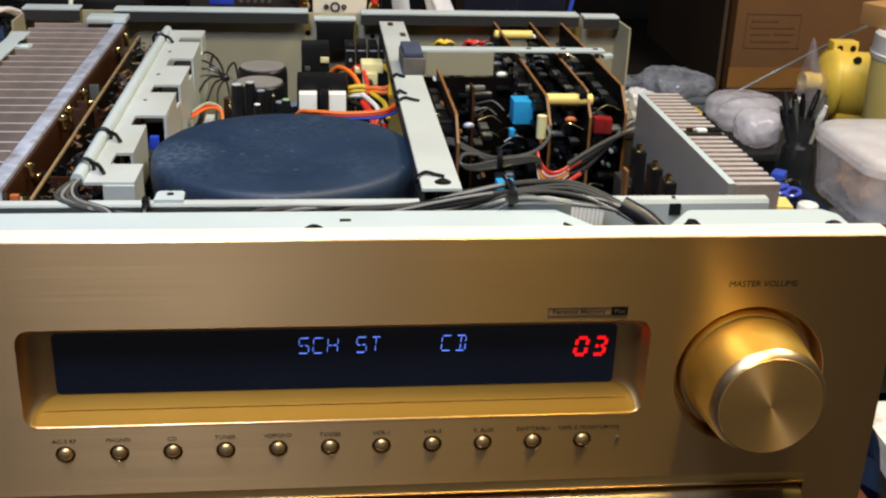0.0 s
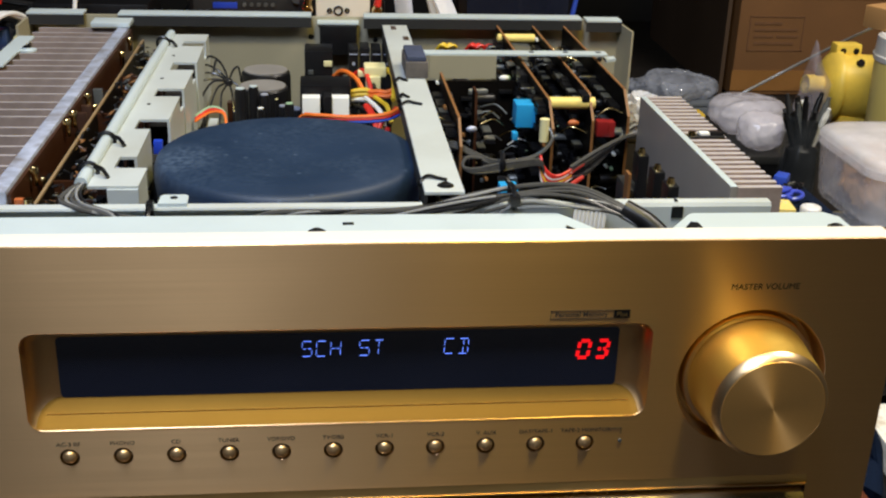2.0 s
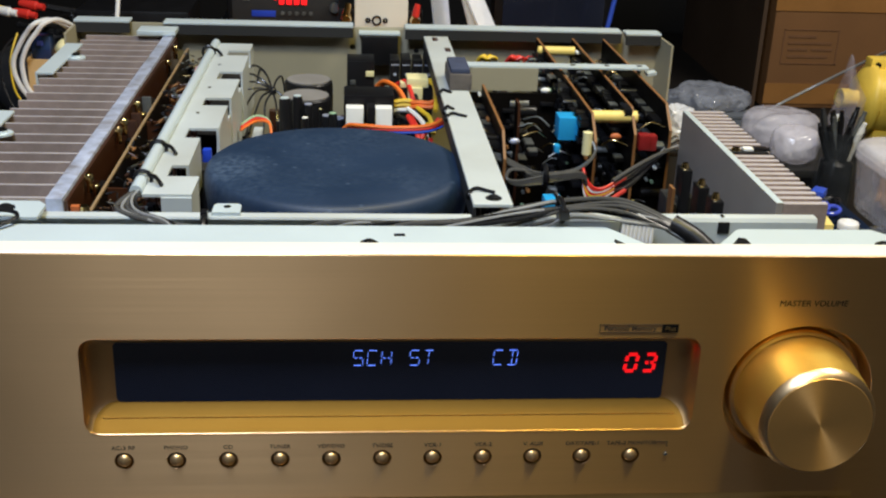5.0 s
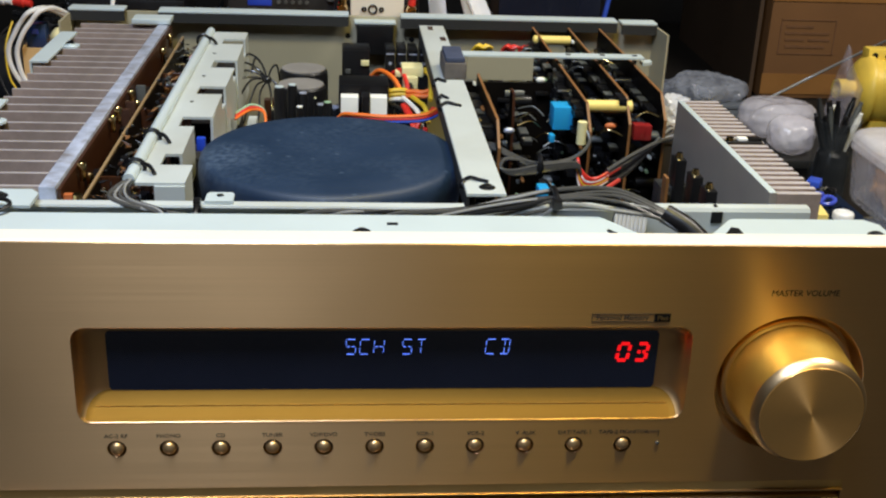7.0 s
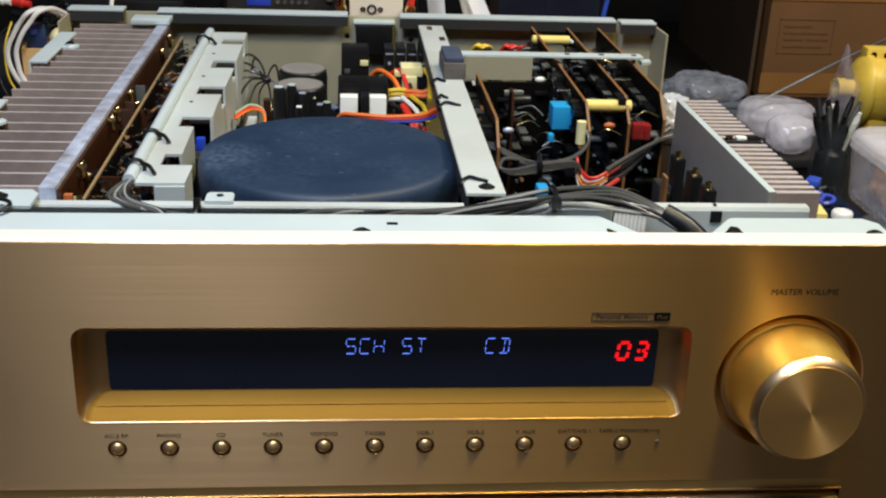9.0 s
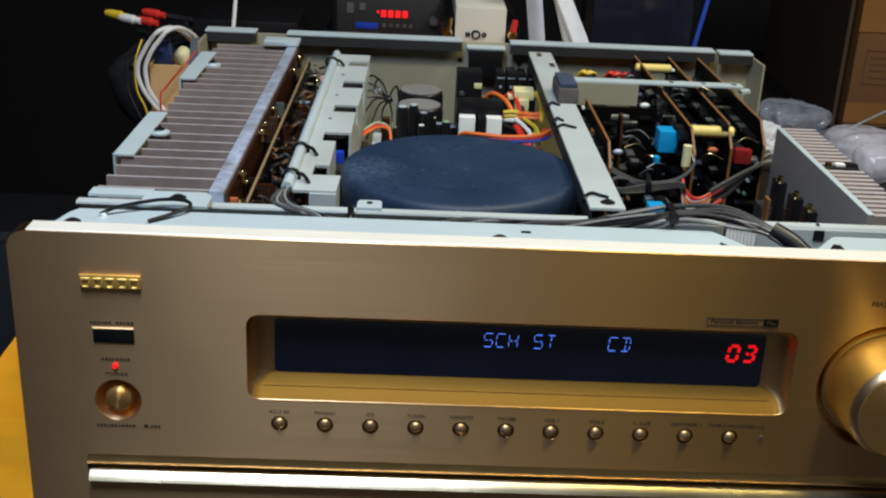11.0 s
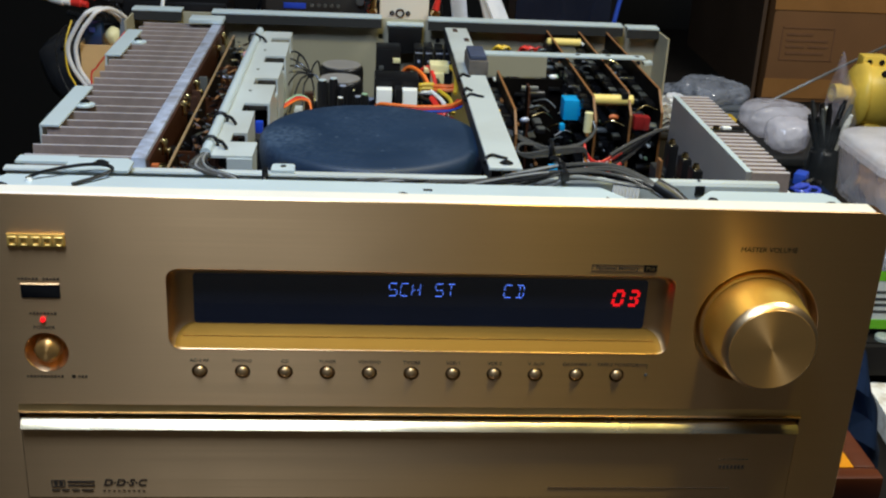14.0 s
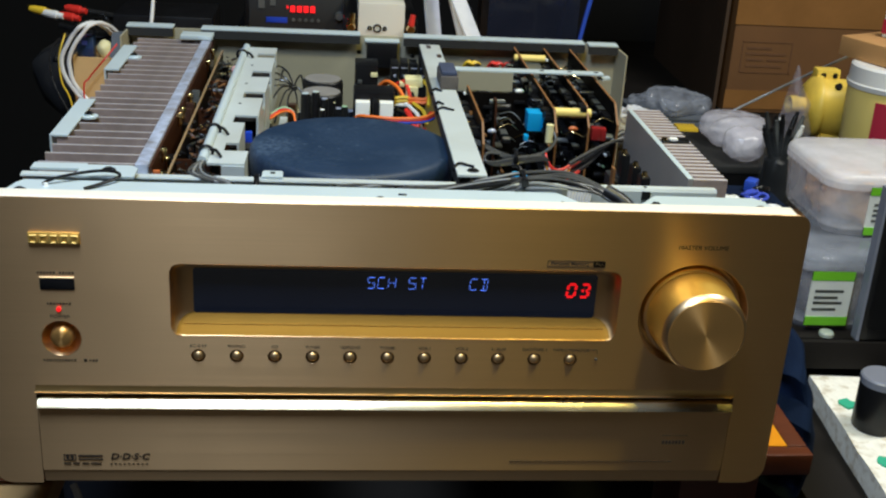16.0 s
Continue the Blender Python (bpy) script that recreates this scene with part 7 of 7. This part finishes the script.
# clear storage boxes with lids and labels
def clear_box(x0, x1, y0, y1, z0, z1, label, filling, film=None, cover=None):
    t = thing("storage_box", label, "box", ((x0 + x1) / 2, (y0 + y1) / 2, z0), "clear storage boxes")
    cx, cy, hx, hy = (x0 + x1) / 2, (y0 + y1) / 2, (x1 - x0) / 2, (y1 - y0) / 2
    bm = bmesh.new()
    rings(bm, [[(x, y, z) for x, y in round_rect(cx, cy, hx * s, hy * s, 0.026)] for z, s in ((z0, 0.92), (z0 + 0.004, 0.95), (z1 - 0.010, 1.0), (z1 - 0.008, 1.02), (z1 - 0.001, 1.02), (z1 - 0.001, 0.98), (z0 + 0.006, 0.92))])
    part("body", bm, film or M_CLEAR, t, "milky clear plastic body")
    bm = bmesh.new()
    rings(bm, [[(x, y, z) for x, y in round_rect(cx, cy, hx * s, hy * s, 0.026)] for z, s in ((z1 - 0.008, 1.02), (z1 + 0.002, 1.02), (z1 + 0.006, 0.99), (z1 + 0.008, 0.94), (z1 + 0.0085, 0.80))])
    part("lid", bm, cover or M_MILKY, t, "milky clear plastic lid")
    bm = bmesh.new()
    blob(bm, (cx, cy, z0 + (z1 - z0) * 0.34), (hx * 0.90, hy * 0.90, (z1 - z0) * 0.36), 4)
    crumple(bm, 0.012, 55, 3)
    for v in bm.verts:
        v.co.z = max(v.co.z, z0 + 0.0072)
    for _ in range(40):
        p = Vector((random.uniform(x0 + 0.018, x1 - 0.018), random.uniform(y0 + 0.018, y1 - 0.018), z0 + 0.010 + random.uniform(0, (z1 - z0) * 0.62)))
        box(bm, p.x - 0.006, p.x + 0.006, p.y - 0.004, p.y + 0.004, p.z, p.z + 0.008)
    part("contents", bm, filling, t, "mixed small parts inside", smooth=False)
    return t


def tag_label(t, p, w, h, normal_yaw, stripe):
    """A paper label with lime-green bands on the front face of a box."""
    m = pose(p[0], p[1], p[2], 0, 0, normal_yaw)
    def slab_at(x0, x1, z0, z1, d, mt, name):
        bm = bmesh.new()
        box(bm, x0, x1, -d, 0.0005, z0, z1)
        bmesh.ops.transform(bm, matrix=m, verts=bm.verts)
        part(name, bm, mt, t, smooth=False)
    slab_at(0, w, 0, h, 0.0008, M_PAPER, "label")
    slab_at(0, w, 0, h * 0.16, 0.0014, M_GREEN, "label_band")
    if stripe:
        slab_at(0, w, h * 0.84, h, 0.0014, M_GREEN, "label_band")
    for k, zz in enumerate((0.62, 0.50, 0.40, 0.28)):
        slab_at(w * 0.12, w * (0.8 - 0.12 * (k % 2)), h * zz, h * zz + h * 0.045, 0.0014, M_CHIP_GREY, "label_bar")


random.seed(8)
b2 = clear_box(0.428, 0.560, 0.4135, 0.545, DZ, -0.026, "clear plastic box of dark parts with a green-white label", M_DARK_BROWN, M_CLEAR_THIN, M_FILM_GREY)
tag_label(b2, (0.4400, 0.4122, DZ + 0.0085), 0.0440, 0.0590, 0, True)
b1 = clear_box(0.470, 0.608, 0.470, 0.612, -0.0175, 0.042, "milky plastic box with a green-white label, on another box", M_SALAD)
tag_label(b1, (0.512, 0.4690, -0.014), 0.050, 0.052, 0, True)

# jar of pens
jar = thing("pen_jar", "clear glass jar full of dark pens and screwdrivers", "jar", (0.545, 0.80, DZ))
bm = bmesh.new()
JX, JY = 0.548, 0.800
cyl(bm, (JX, JY, DZ), (JX, JY, 0.002), 0.025, seg=28, profile=((0, 0.022), (0.03, 0.024), (0.9, 0.0255), (1.0, 0.0265), (1.0, 0.0245), (0.05, 0.022)))
part("glass", bm, M_JAR, jar, "clear glass")
random.seed(17)
pens = thing("pens", "bunch of dark pens and tools standing in the jar", "pens", (JX, JY, DZ + 0.006))
for k in range(15):
    a = random.uniform(0, 6.28)
    r0, r1 = random.uniform(0.003, 0.017), random.uniform(0.012, 0.030)
    h = random.uniform(0.096, 0.128)
    bm = bmesh.new()
    p0 = (JX + r0 * math.cos(a + 2.8), JY + r0 * math.sin(a + 2.8), DZ + 0.007)
    p1 = (JX + r1 * math.cos(a), JY + r1 * math.sin(a), DZ + h)
    cyl(bm, p0, p1, 0.0035, seg=10, profile=((0, 0.001), (0.06, 0.003), (0.1, 0.0036), (0.93, 0.0036), (0.95, 0.0026), (1, 0.0024)))
    part("pen", bm, (M_BLACK, M_BLACK, M_BLACK, M_DARK_STEEL, M_BLACK, M_WHITE, M_CHIP_GREY, M_BLACK)[k % 8], pens)

bm = bmesh.new()
cyl(bm, (JX, JY, DZ + 0.005), (JX, JY, DZ + 0.068), 0.019, seg=24, profile=((0, 0.018), (0.5, 0.0195), (0.9, 0.0185), (1, 0.012)))
crumple(bm, 0.003, 120, 3)
part("tool_bundle", bm, M_BLACK, pens, "dark handles packed in the jar")

# yellow pump: a drum on its side with a front flange, a nozzle and a bolted lug
pump = thing("yellow_pump", "round yellow enamelled pump with a side nozzle, on the desk", "pump", (0.745, 1.10, DZ))
P0, P1 = Vector((0.692, 1.092, -0.036)), Vector((0.790, 1.078, -0.040))
bm = bmesh.new()
cyl(bm, P0, P1, 0.048, seg=44, profile=((0, 0.014), (0.02, 0.032), (0.10, 0.043), (0.15, 0.0490), (0.20, 0.0505), (0.235, 0.0500), (0.25, 0.0450), (0.28, 0.0450), (0.80, 0.0460), (0.92, 0.042), (0.98, 0.034), (1, 0.020)))
part("body", bm, M_PUMP, pump)
bm = bmesh.new()
cyl(bm, (0.704, 1.078, -0.034), (0.664, 1.074, -0.032), 0.012, seg=24, profile=((0, 0.014), (0.35, 0.0118), (0.62, 0.0118), (0.66, 0.0136), (1, 0.0132), (1, 0.0090), (0.75, 0.0080)))
part("nozzle", bm, M_PUMP, pump)
bm = bmesh.new()
box(bm, 0.706, 0.744, 1.082, 1.104, -0.004, 0.0225, 0.004)
lug = part("lug", bm, M_PUMP, pump)
for dx in (0.718, 0.737):
    bm = bmesh.new()
    cyl(bm, (dx - 0.002, 1.0830, 0.0130), (dx - 0.002, 1.0808, 0.0130), 0.0042, seg=14)
    part("hole", bm, M_DARK_DESK, lug, "dark bolt hole")
bm = bmesh.new()
cyl(bm, (0.733, 1.062, 0.000), (0.733, 1.056, 0.003), 0.0050, seg=14)
part("plug_hole", bm, M_DARK_DESK, pump, "dark plug hole")
bm = bmesh.new()
box(bm, 0.716, 0.786, 1.060, 1.110, DZ, -0.075, 0.004)
part("base", bm, M_PUMP, pump)
bm = bmesh.new()
blob(bm, (0.646, 1.010, -0.035), (0.026, 0.012, 0.080), 4)
for v in bm.verts:
    v.co.x += (0.640 - v.co.x) * max(0.0, (v.co.z + 0.035) / 0.1)
crumple(bm, 0.016, 28, 31)
for v in bm.verts:
    v.co.z = max(v.co.z, DZ + 0.0005)
solo("film_sleeve", bm, M_GLASS, "tall crumpled clear film sleeve standing by the jar", "bag", smooth=False)

# cream tub and the carton on it
tub = thing("cream_tub", "cream plastic tub with a crimson label and white lid", "tub", (0.715, 0.90, DZ))
TX, TY, TRr = 0.741, 0.905, 0.062
bm = bmesh.new()
cyl(bm, (TX, TY, DZ), (TX, TY, 0.040), TRr, seg=44, profile=((0, TRr * 0.92), (0.02, TRr * 0.94), (1, TRr)))
part("body", bm, M_TUB, tub)
bm = bmesh.new()
cyl(bm, (TX, TY, 0.040), (TX, TY, 0.072), TRr, seg=44, profile=((0, TRr * 1.03), (0.2, TRr * 1.05), (0.25, TRr * 1.02), (0.9, TRr), (1, TRr * 0.94)))
part("lid", bm, M_LID, tub, "white plastic lid")
bm = bmesh.new()
rr = TRr * 0.995
loops = []
for k in range(15):
    a = radians(225 + k * 6)
    loops.append([(TX + q * math.cos(a), TY + q * math.sin(a), z) for q, z in ((rr - 0.001, -0.030), (rr + 0.0012, -0.030), (rr + 0.0012, 0.028), (rr - 0.001, 0.028))])
rings(bm, loops)
part("label", bm, M_TUB_LABEL, tub, "crimson printed label")
bx = thing("flat_carton", "flat brown cardboard box lying on the tub", "carton", (0.78, 0.95, 0.072))
bm = bmesh.new()
fl = [(0.676, 0.960), (0.735, 0.815), (0.930, 0.880), (0.870, 1.060)]
rings(bm, [[(x, y, z) for x, y in fl] for z in (0.0725, 0.100)])
bmesh.ops.bevel(bm, geom=bm.edges[:], offset=0.002, segments=2, affect="EDGES", profile=0.6)
part("carton_body", bm, M_CARTON_LIGHT, bx)
packet = thing("paper_packet", "small white paper packet with a red band, on the flat carton", "packet", (0.77, 0.95, 0.100))
bm = bmesh.new()
rings(bm, [[(x, y, z) for x, y in ((0.732, 0.955), (0.760, 0.910), (0.840, 0.935), (0.812, 0.985))] for z in (0.1005, 0.150)])
bmesh.ops.bevel(bm, geom=bm.edges[:], offset=0.003, segments=2, affect="EDGES", profile=0.6)
part("body", bm, M_PAPER, packet)
bm = bmesh.new()
rings(bm, [[(x, y, z) for x, y in ((0.7312, 0.955), (0.7598, 0.9092), (0.8408, 0.9348), (0.8122, 0.986))] for z in (0.106, 0.126)])
part("band", bm, M_TUB_LABEL, packet, "red printed band", smooth=False)

# big carton
car = thing("big_carton", "big brown cardboard carton with faded print on the desk", "carton", (0.88, 1.48, DZ))
CY = 1.267
bm = bmesh.new()
box(bm, 0.6300, 1.131, CY, 1.700, DZ, 0.456, 0.006)
part("carton_body", bm, M_CARTON, car)
bm = bmesh.new()
box(bm, 0.634, 1.127, CY - 0.0015, CY, 0.4485, 0.4525)
part("seam", bm, M_CARTON_PRINT, car, smooth=False)
for z0, z1 in ((0.053, 0.111), (-0.092, -0.060)):
    bm = bmesh.new()
    box(bm, 0.6292, 1.1318, CY - 0.0014, CY + 0.0002, z0, z1)
    part("tape", bm, M_BROWN_TAPE, car, "glossy brown packing tape", smooth=False)
# a printed frame with a few lines in it
for x0, x1, z0, z1 in ((0.648, 0.734, 0.0235, 0.0250), (0.650, 0.738, -0.0290, -0.0275), (0.648, 0.650, -0.029, 0.025), (0.7345, 0.7365, -0.029, 0.025),
                       (0.656, 0.700, 0.0120, 0.0160), (0.656, 0.726, 0.0020, 0.0056), (0.657, 0.688, -0.0080, -0.0045), (0.694, 0.728, -0.0080, -0.0045), (0.658, 0.722, -0.0190, -0.0150)):
    bm = bmesh.new()
    box(bm, x0, x1, CY - 0.0010, CY + 0.0002, z0, z1)
    part("print_bar", bm, M_CARTON_PRINT, car, smooth=False)
for x0, x1, z0, z1 in ((0.766, 0.7805, 0.1112, 0.168), (0.8335, 0.872, 0.130, 0.1875)):
    bm = bmesh.new()
    box(bm, x0, x1, CY - 0.0010, CY + 0.0002, z0, z1)
    part("red_print", bm, M_CARTON_RED, car, smooth=False)

# added dark sheet that gives the carton's left side its shade
bm = bmesh.new()
rings(bm, [[(0.609, 1.262, z), (0.615, 1.262, z), (0.627, 1.700, z), (0.621, 1.700, z)] for z in (DZ, 0.50)])
solo("hardboard_sheet", bm, M_DARK_BROWN, "dark brown sheet standing for the big carton's shaded left side", "board", smooth=False)
# plastic bags on the desk
sb = thing("slate_box", "flat slate-grey cardboard box lying under the grey bag", "box", (0.508, 1.205, DZ))
bm = bmesh.new()
box(bm, 0.448, 0.574, 1.150, 1.260, DZ, DZ + 0.0135, 0.002)
part("body", bm, M_SLATE_BOX, sb)
bm = bmesh.new()
box(bm, 0.4468, 0.5752, 1.1488, 1.2612, DZ + 0.0137, DZ + 0.0200, 0.002)
part("lid", bm, M_SLATE_BOX, sb)
# a pillow bag: two sheets meeting in a thin rim, puffed and folded in the middle
BZ = DZ + 0.0203
bm = bmesh.new()
blob(bm, (0, 0, 0), (1, 1, 1), 5)
for v in bm.verts:
    w = abs(v.co.z)
    out = math.hypot(v.co.x, v.co.y)
    a = math.atan2(v.co.y, v.co.x)
    edge = 1 + 0.10 * math.cos(4 * a + 0.6) + 0.05 * math.sin(7 * a)
    puff = 0.5 + 0.5 * math.copysign(w ** 0.85, v.co.z)
    v.co = Vector((0.5165 + v.co.x * 0.060 * edge, 1.200 + v.co.y * 0.050 * edge, BZ + 0.004 + 0.0395 * max(0.0, puff - 0.38) + 0.004 * (out > 0.9)))
crease(bm, 0.0085, 22, 4)
crease(bm, 0.0028, 60, 8)
for v in bm.verts:
    v.co.z = max(v.co.z, BZ)
solo("grey_plastic_bag", bm, M_FILM_GREY, "crumpled grey transparent plastic bag on a slate box", "bag", smooth=False)
crate = thing("low_box", "low black box under two milky bags on the desk", "box", (0.525, 0.92, DZ))
bm = bmesh.new()
box(bm, 0.474, 0.590, 0.846, 1.010, DZ, -0.0645, 0.003)
part("body", bm, M_BLACK, crate)
bm = bmesh.new()
box(bm, 0.472, 0.592, 0.844, 1.012, -0.074, -0.0635, 0.002)
part("lid", bm, M_DARK_STEEL, crate)


def soft_bag(x, y, rx, ry, z0, z1, label, seed):
    """A puffed milky bag with a flattened top that rests at height z0."""
    t = thing("plastic_bag", label, "bag", (x, y, z0), "milky bags")
    h = z1 - z0
    bm = bmesh.new()
    blob(bm, (0, 0, 0), (1, 1, 1), 5)
    for v in bm.verts:
        q = v.co / (abs(v.co.x) ** 3 + abs(v.co.y) ** 3 + abs(v.co.z) ** 3) ** (1 / 3)
        v.co = Vector((x + q.x * rx * 0.93, y + q.y * ry * 0.93, z0 + h * (0.5 + 0.47 * q.z)))
    crumple(bm, 0.004, 20, seed)
    crease(bm, 0.0036, 20, seed)
    crease(bm, 0.0008, 70, seed + 4)
    for v in bm.verts:
        v.co.z = max(v.co.z, z0 + 0.0005)
    part("film", bm, M_BAG, t)
    bm = bmesh.new()
    blob(bm, (x, y, z0 + h * 0.42), (rx * 0.62, ry * 0.55, h * 0.30), 3)
    crumple(bm, 0.008, 60, seed + 2)
    for v in bm.verts:
        v.co.z = max(v.co.z, z0 + 0.002)
    part("contents", bm, M_CLEAR_THIN, t, "pale crumpled contents")
    return t


soft_bag(0.538, 0.955, 0.049, 0.042, -0.063, -0.0165, "wide puffed milky plastic bag on a black box", 12)
soft_bag(0.5275, 0.875, 0.029, 0.030, -0.063, -0.0175, "narrow puffed milky plastic bag on a black box", 15)
bm = bmesh.new()
box(bm, 0.506, 0.540, 1.110, 1.142, DZ, DZ + 0.013, 0.003)
solo("yellow_pack", bm, M_YELLOWWIRE, "small bright yellow pack lying on the desk", "pack")
bm = bmesh.new()
tube(bm, [(0.606, 1.205, DZ + 0.003), (0.622, 1.20, -0.081), (0.693, 1.19, -0.036), (0.735, 1.15, 0.006), (0.757, 1.10, 0.040), (0.785, 1.08, 0.062), (0.83, 1.10, 0.066), (0.87, 1.20, 0.01), (0.89, 1.26, DZ + 0.003)], 0.0022, 8)
solo("white_hose", bm, M_GREYWIRE_PALE, "thin pale grey plastic hose arching over the pump", "hose")
# small stuff by the right heat sink: blue plug, yellow and white scraps
bm = bmesh.new()
box(bm, 0.352, 0.420, 0.420, 0.520, DZ, 0.020, 0.003)
solo("blue_box", bm, M_BLUE_CLOTH, "dark blue cardboard box on the desk by the heat sink", "box")
random.seed(4)
for k in range(5):
    bm = bmesh.new()
    x, y = random.uniform(0.358, 0.414), random.uniform(0.43, 0.51)
    blob(bm, (x, y, 0.0235), (random.uniform(0.004, 0.012), random.uniform(0.004, 0.011), 0.0045), 3)
    crumple(bm, 0.005, 190, k)
    for v in bm.verts:
        v.co.z = max(v.co.z, 0.0202)
    solo("scrap", bm, (M_FILM, M_PAPER, M_BLUE_CLOTH, M_FILM, M_BLACK, M_BLUEWIRE)[k % 6], ("clear", "white", "dark blue", "clear", "black", "blue")[k % 6] + " scrap of plastic on the blue box", "scrap", group="scraps")
cap = thing("bottle_cap", "white round plastic cap on the blue box", "cap", (0.398, 0.438, 0.020))
bm = bmesh.new()
cyl(bm, (0.398, 0.438, 0.0202), (0.398, 0.438, 0.0265), 0.010, seg=28, profile=((0, 0.0088), (0.7, 0.0088), (0.9, 0.0080), (1.0, 0.0066)))
part("body", bm, M_LID, cap)
bm = bmesh.new()
rings(bm, [[(x + 0.398, y + 0.438, z) for x, y in circle(0, 0, r, 28)] for z, r in ((0.0265, 0.0050), (0.0270, 0.0047), (0.0270, 0.0038), (0.0265, 0.0035))], False, False)
part("rim", bm, M_LID, cap)
bm = bmesh.new()
rings(bm, [[(x, y, z) for x, y in ((0.388, 0.500), (0.398, 0.493), (0.407, 0.507), (0.398, 0.514))] for z in (0.0202, 0.032)])
bmesh.ops.bevel(bm, geom=bm.edges[:], offset=0.002, segments=2, affect="EDGES", profile=0.6)
solo("blue_plug", bm, M_BLUEWIRE, "bright blue plastic plug on the blue box", "plug")
coil = thing("blue_cable_coil", "small tangled coil of shiny blue cable on the box", "cable", (0.392, 0.468, 0.0202))
random.seed(14)
for k in range(3):
    r, tx, ty = random.uniform(0.006, 0.009), random.uniform(-0.5, 0.5), random.uniform(-0.5, 0.5)
    cx, cy, cz = 0.390 + random.uniform(-0.006, 0.006), 0.470 + random.uniform(-0.008, 0.008), 0.0225 + r * 0.5
    bm = bmesh.new()
    tube(bm, [(cx + r * math.cos(a), cy + r * math.sin(a), max(0.0222, cz + r * (tx * math.cos(a) + ty * math.sin(a)))) for a in [2 * math.pi * q / 12 for q in range(13)]], 0.0019, 8, 3)
    part("loop", bm, M_BLUE_SHINY, coil)
bm = bmesh.new()
rings(bm, [[(x, y, z) for x, y in ((0.358, 0.424), (0.378, 0.422), (0.381, 0.446), (0.360, 0.450))] for z in (0.0202, 0.029)])
solo("yellow_block", bm, M_TUB, "pale yellow plastic block on the blue box", "block", smooth=False)
bm = bmesh.new()
box(bm, 0.254, 0.306, 0.540, 0.600, TZ, 0.0500, 0.002)
dk = thing("dark_carton", "small black cardboard box behind the receiver", "box", (0.28, 0.57, TZ))
part("body", bm, M_BLACK_MATT, dk)
bm = bmesh.new()
box(bm, 0.2532, 0.3068, 0.5392, 0.6008, 0.0502, 0.0560, 0.002)
part("lid", bm, M_BLACK_MATT, dk)
bm = bmesh.new()
blob(bm, (0.2800, 0.570, 0.070), (0.0220, 0.024, 0.0150), 4)
crease(bm, 0.007, 50, 9)
crease(bm, 0.003, 120, 3)
for v in bm.verts:
    v.co.z = max(v.co.z, 0.0563)
solo("white_film_bag", bm, M_FILM, "crumpled white film bag on a small black box", "bag", smooth=False)
board = thing("pull_out_board", "pale worn wooden board pulled out under the table's front", "board", (-0.28, 0.12, -0.75))
bm = bmesh.new()
box(bm, -0.345, -0.2178, 0.034, 0.096, -0.062, -0.0425, 0.002)
part("top", bm, M_PALE_WOOD, board)
for x in (-0.335, -0.228):
    bm = bmesh.new()
    box(bm, x - 0.008, x + 0.008, 0.044, 0.064, -0.75, -0.0615, 0.002)
    part("support", bm, M_PALE_WOOD, board)
bm = bmesh.new()
tube(bm, [(-0.2030, 0.0500, -0.0380), (-0.1995, 0.0460, -0.0440), (-0.1965, 0.0440, -0.060), (-0.190, 0.05, -0.14), (-0.19, 0.08, -0.25), (-0.20, 0.11, -0.45), (-0.22, 0.10, -0.7485)], 0.0024, 8)
solo("hanging_white_cable", bm, M_WHITEWIRE, "white cable hanging down at the table's front edge", "cable")
# blue cloth bag between the table and the shelf
bm = bmesh.new()
vs = blob(bm, (0.333, 0.235, (SZ - 0.005) / 2), (0.020, 0.095, 0.088), 4)
for v in bm.verts:
    fold = math.sin(v.co.z * 190 + v.co.y * 14)
    v.co.x += 0.004 * fold
    v.co.y += 0.006 * fold
crumple(bm, 0.004, 40, 7)
for v in bm.verts:
    v.co.z = max(v.co.z, SZ + 0.0005)
    v.co.x = max(v.co.x, 0.3135)
solo("blue_cloth_bag", bm, M_BLUE_CLOTH, "folded dark blue cloth bag squeezed beside the table", "bag")
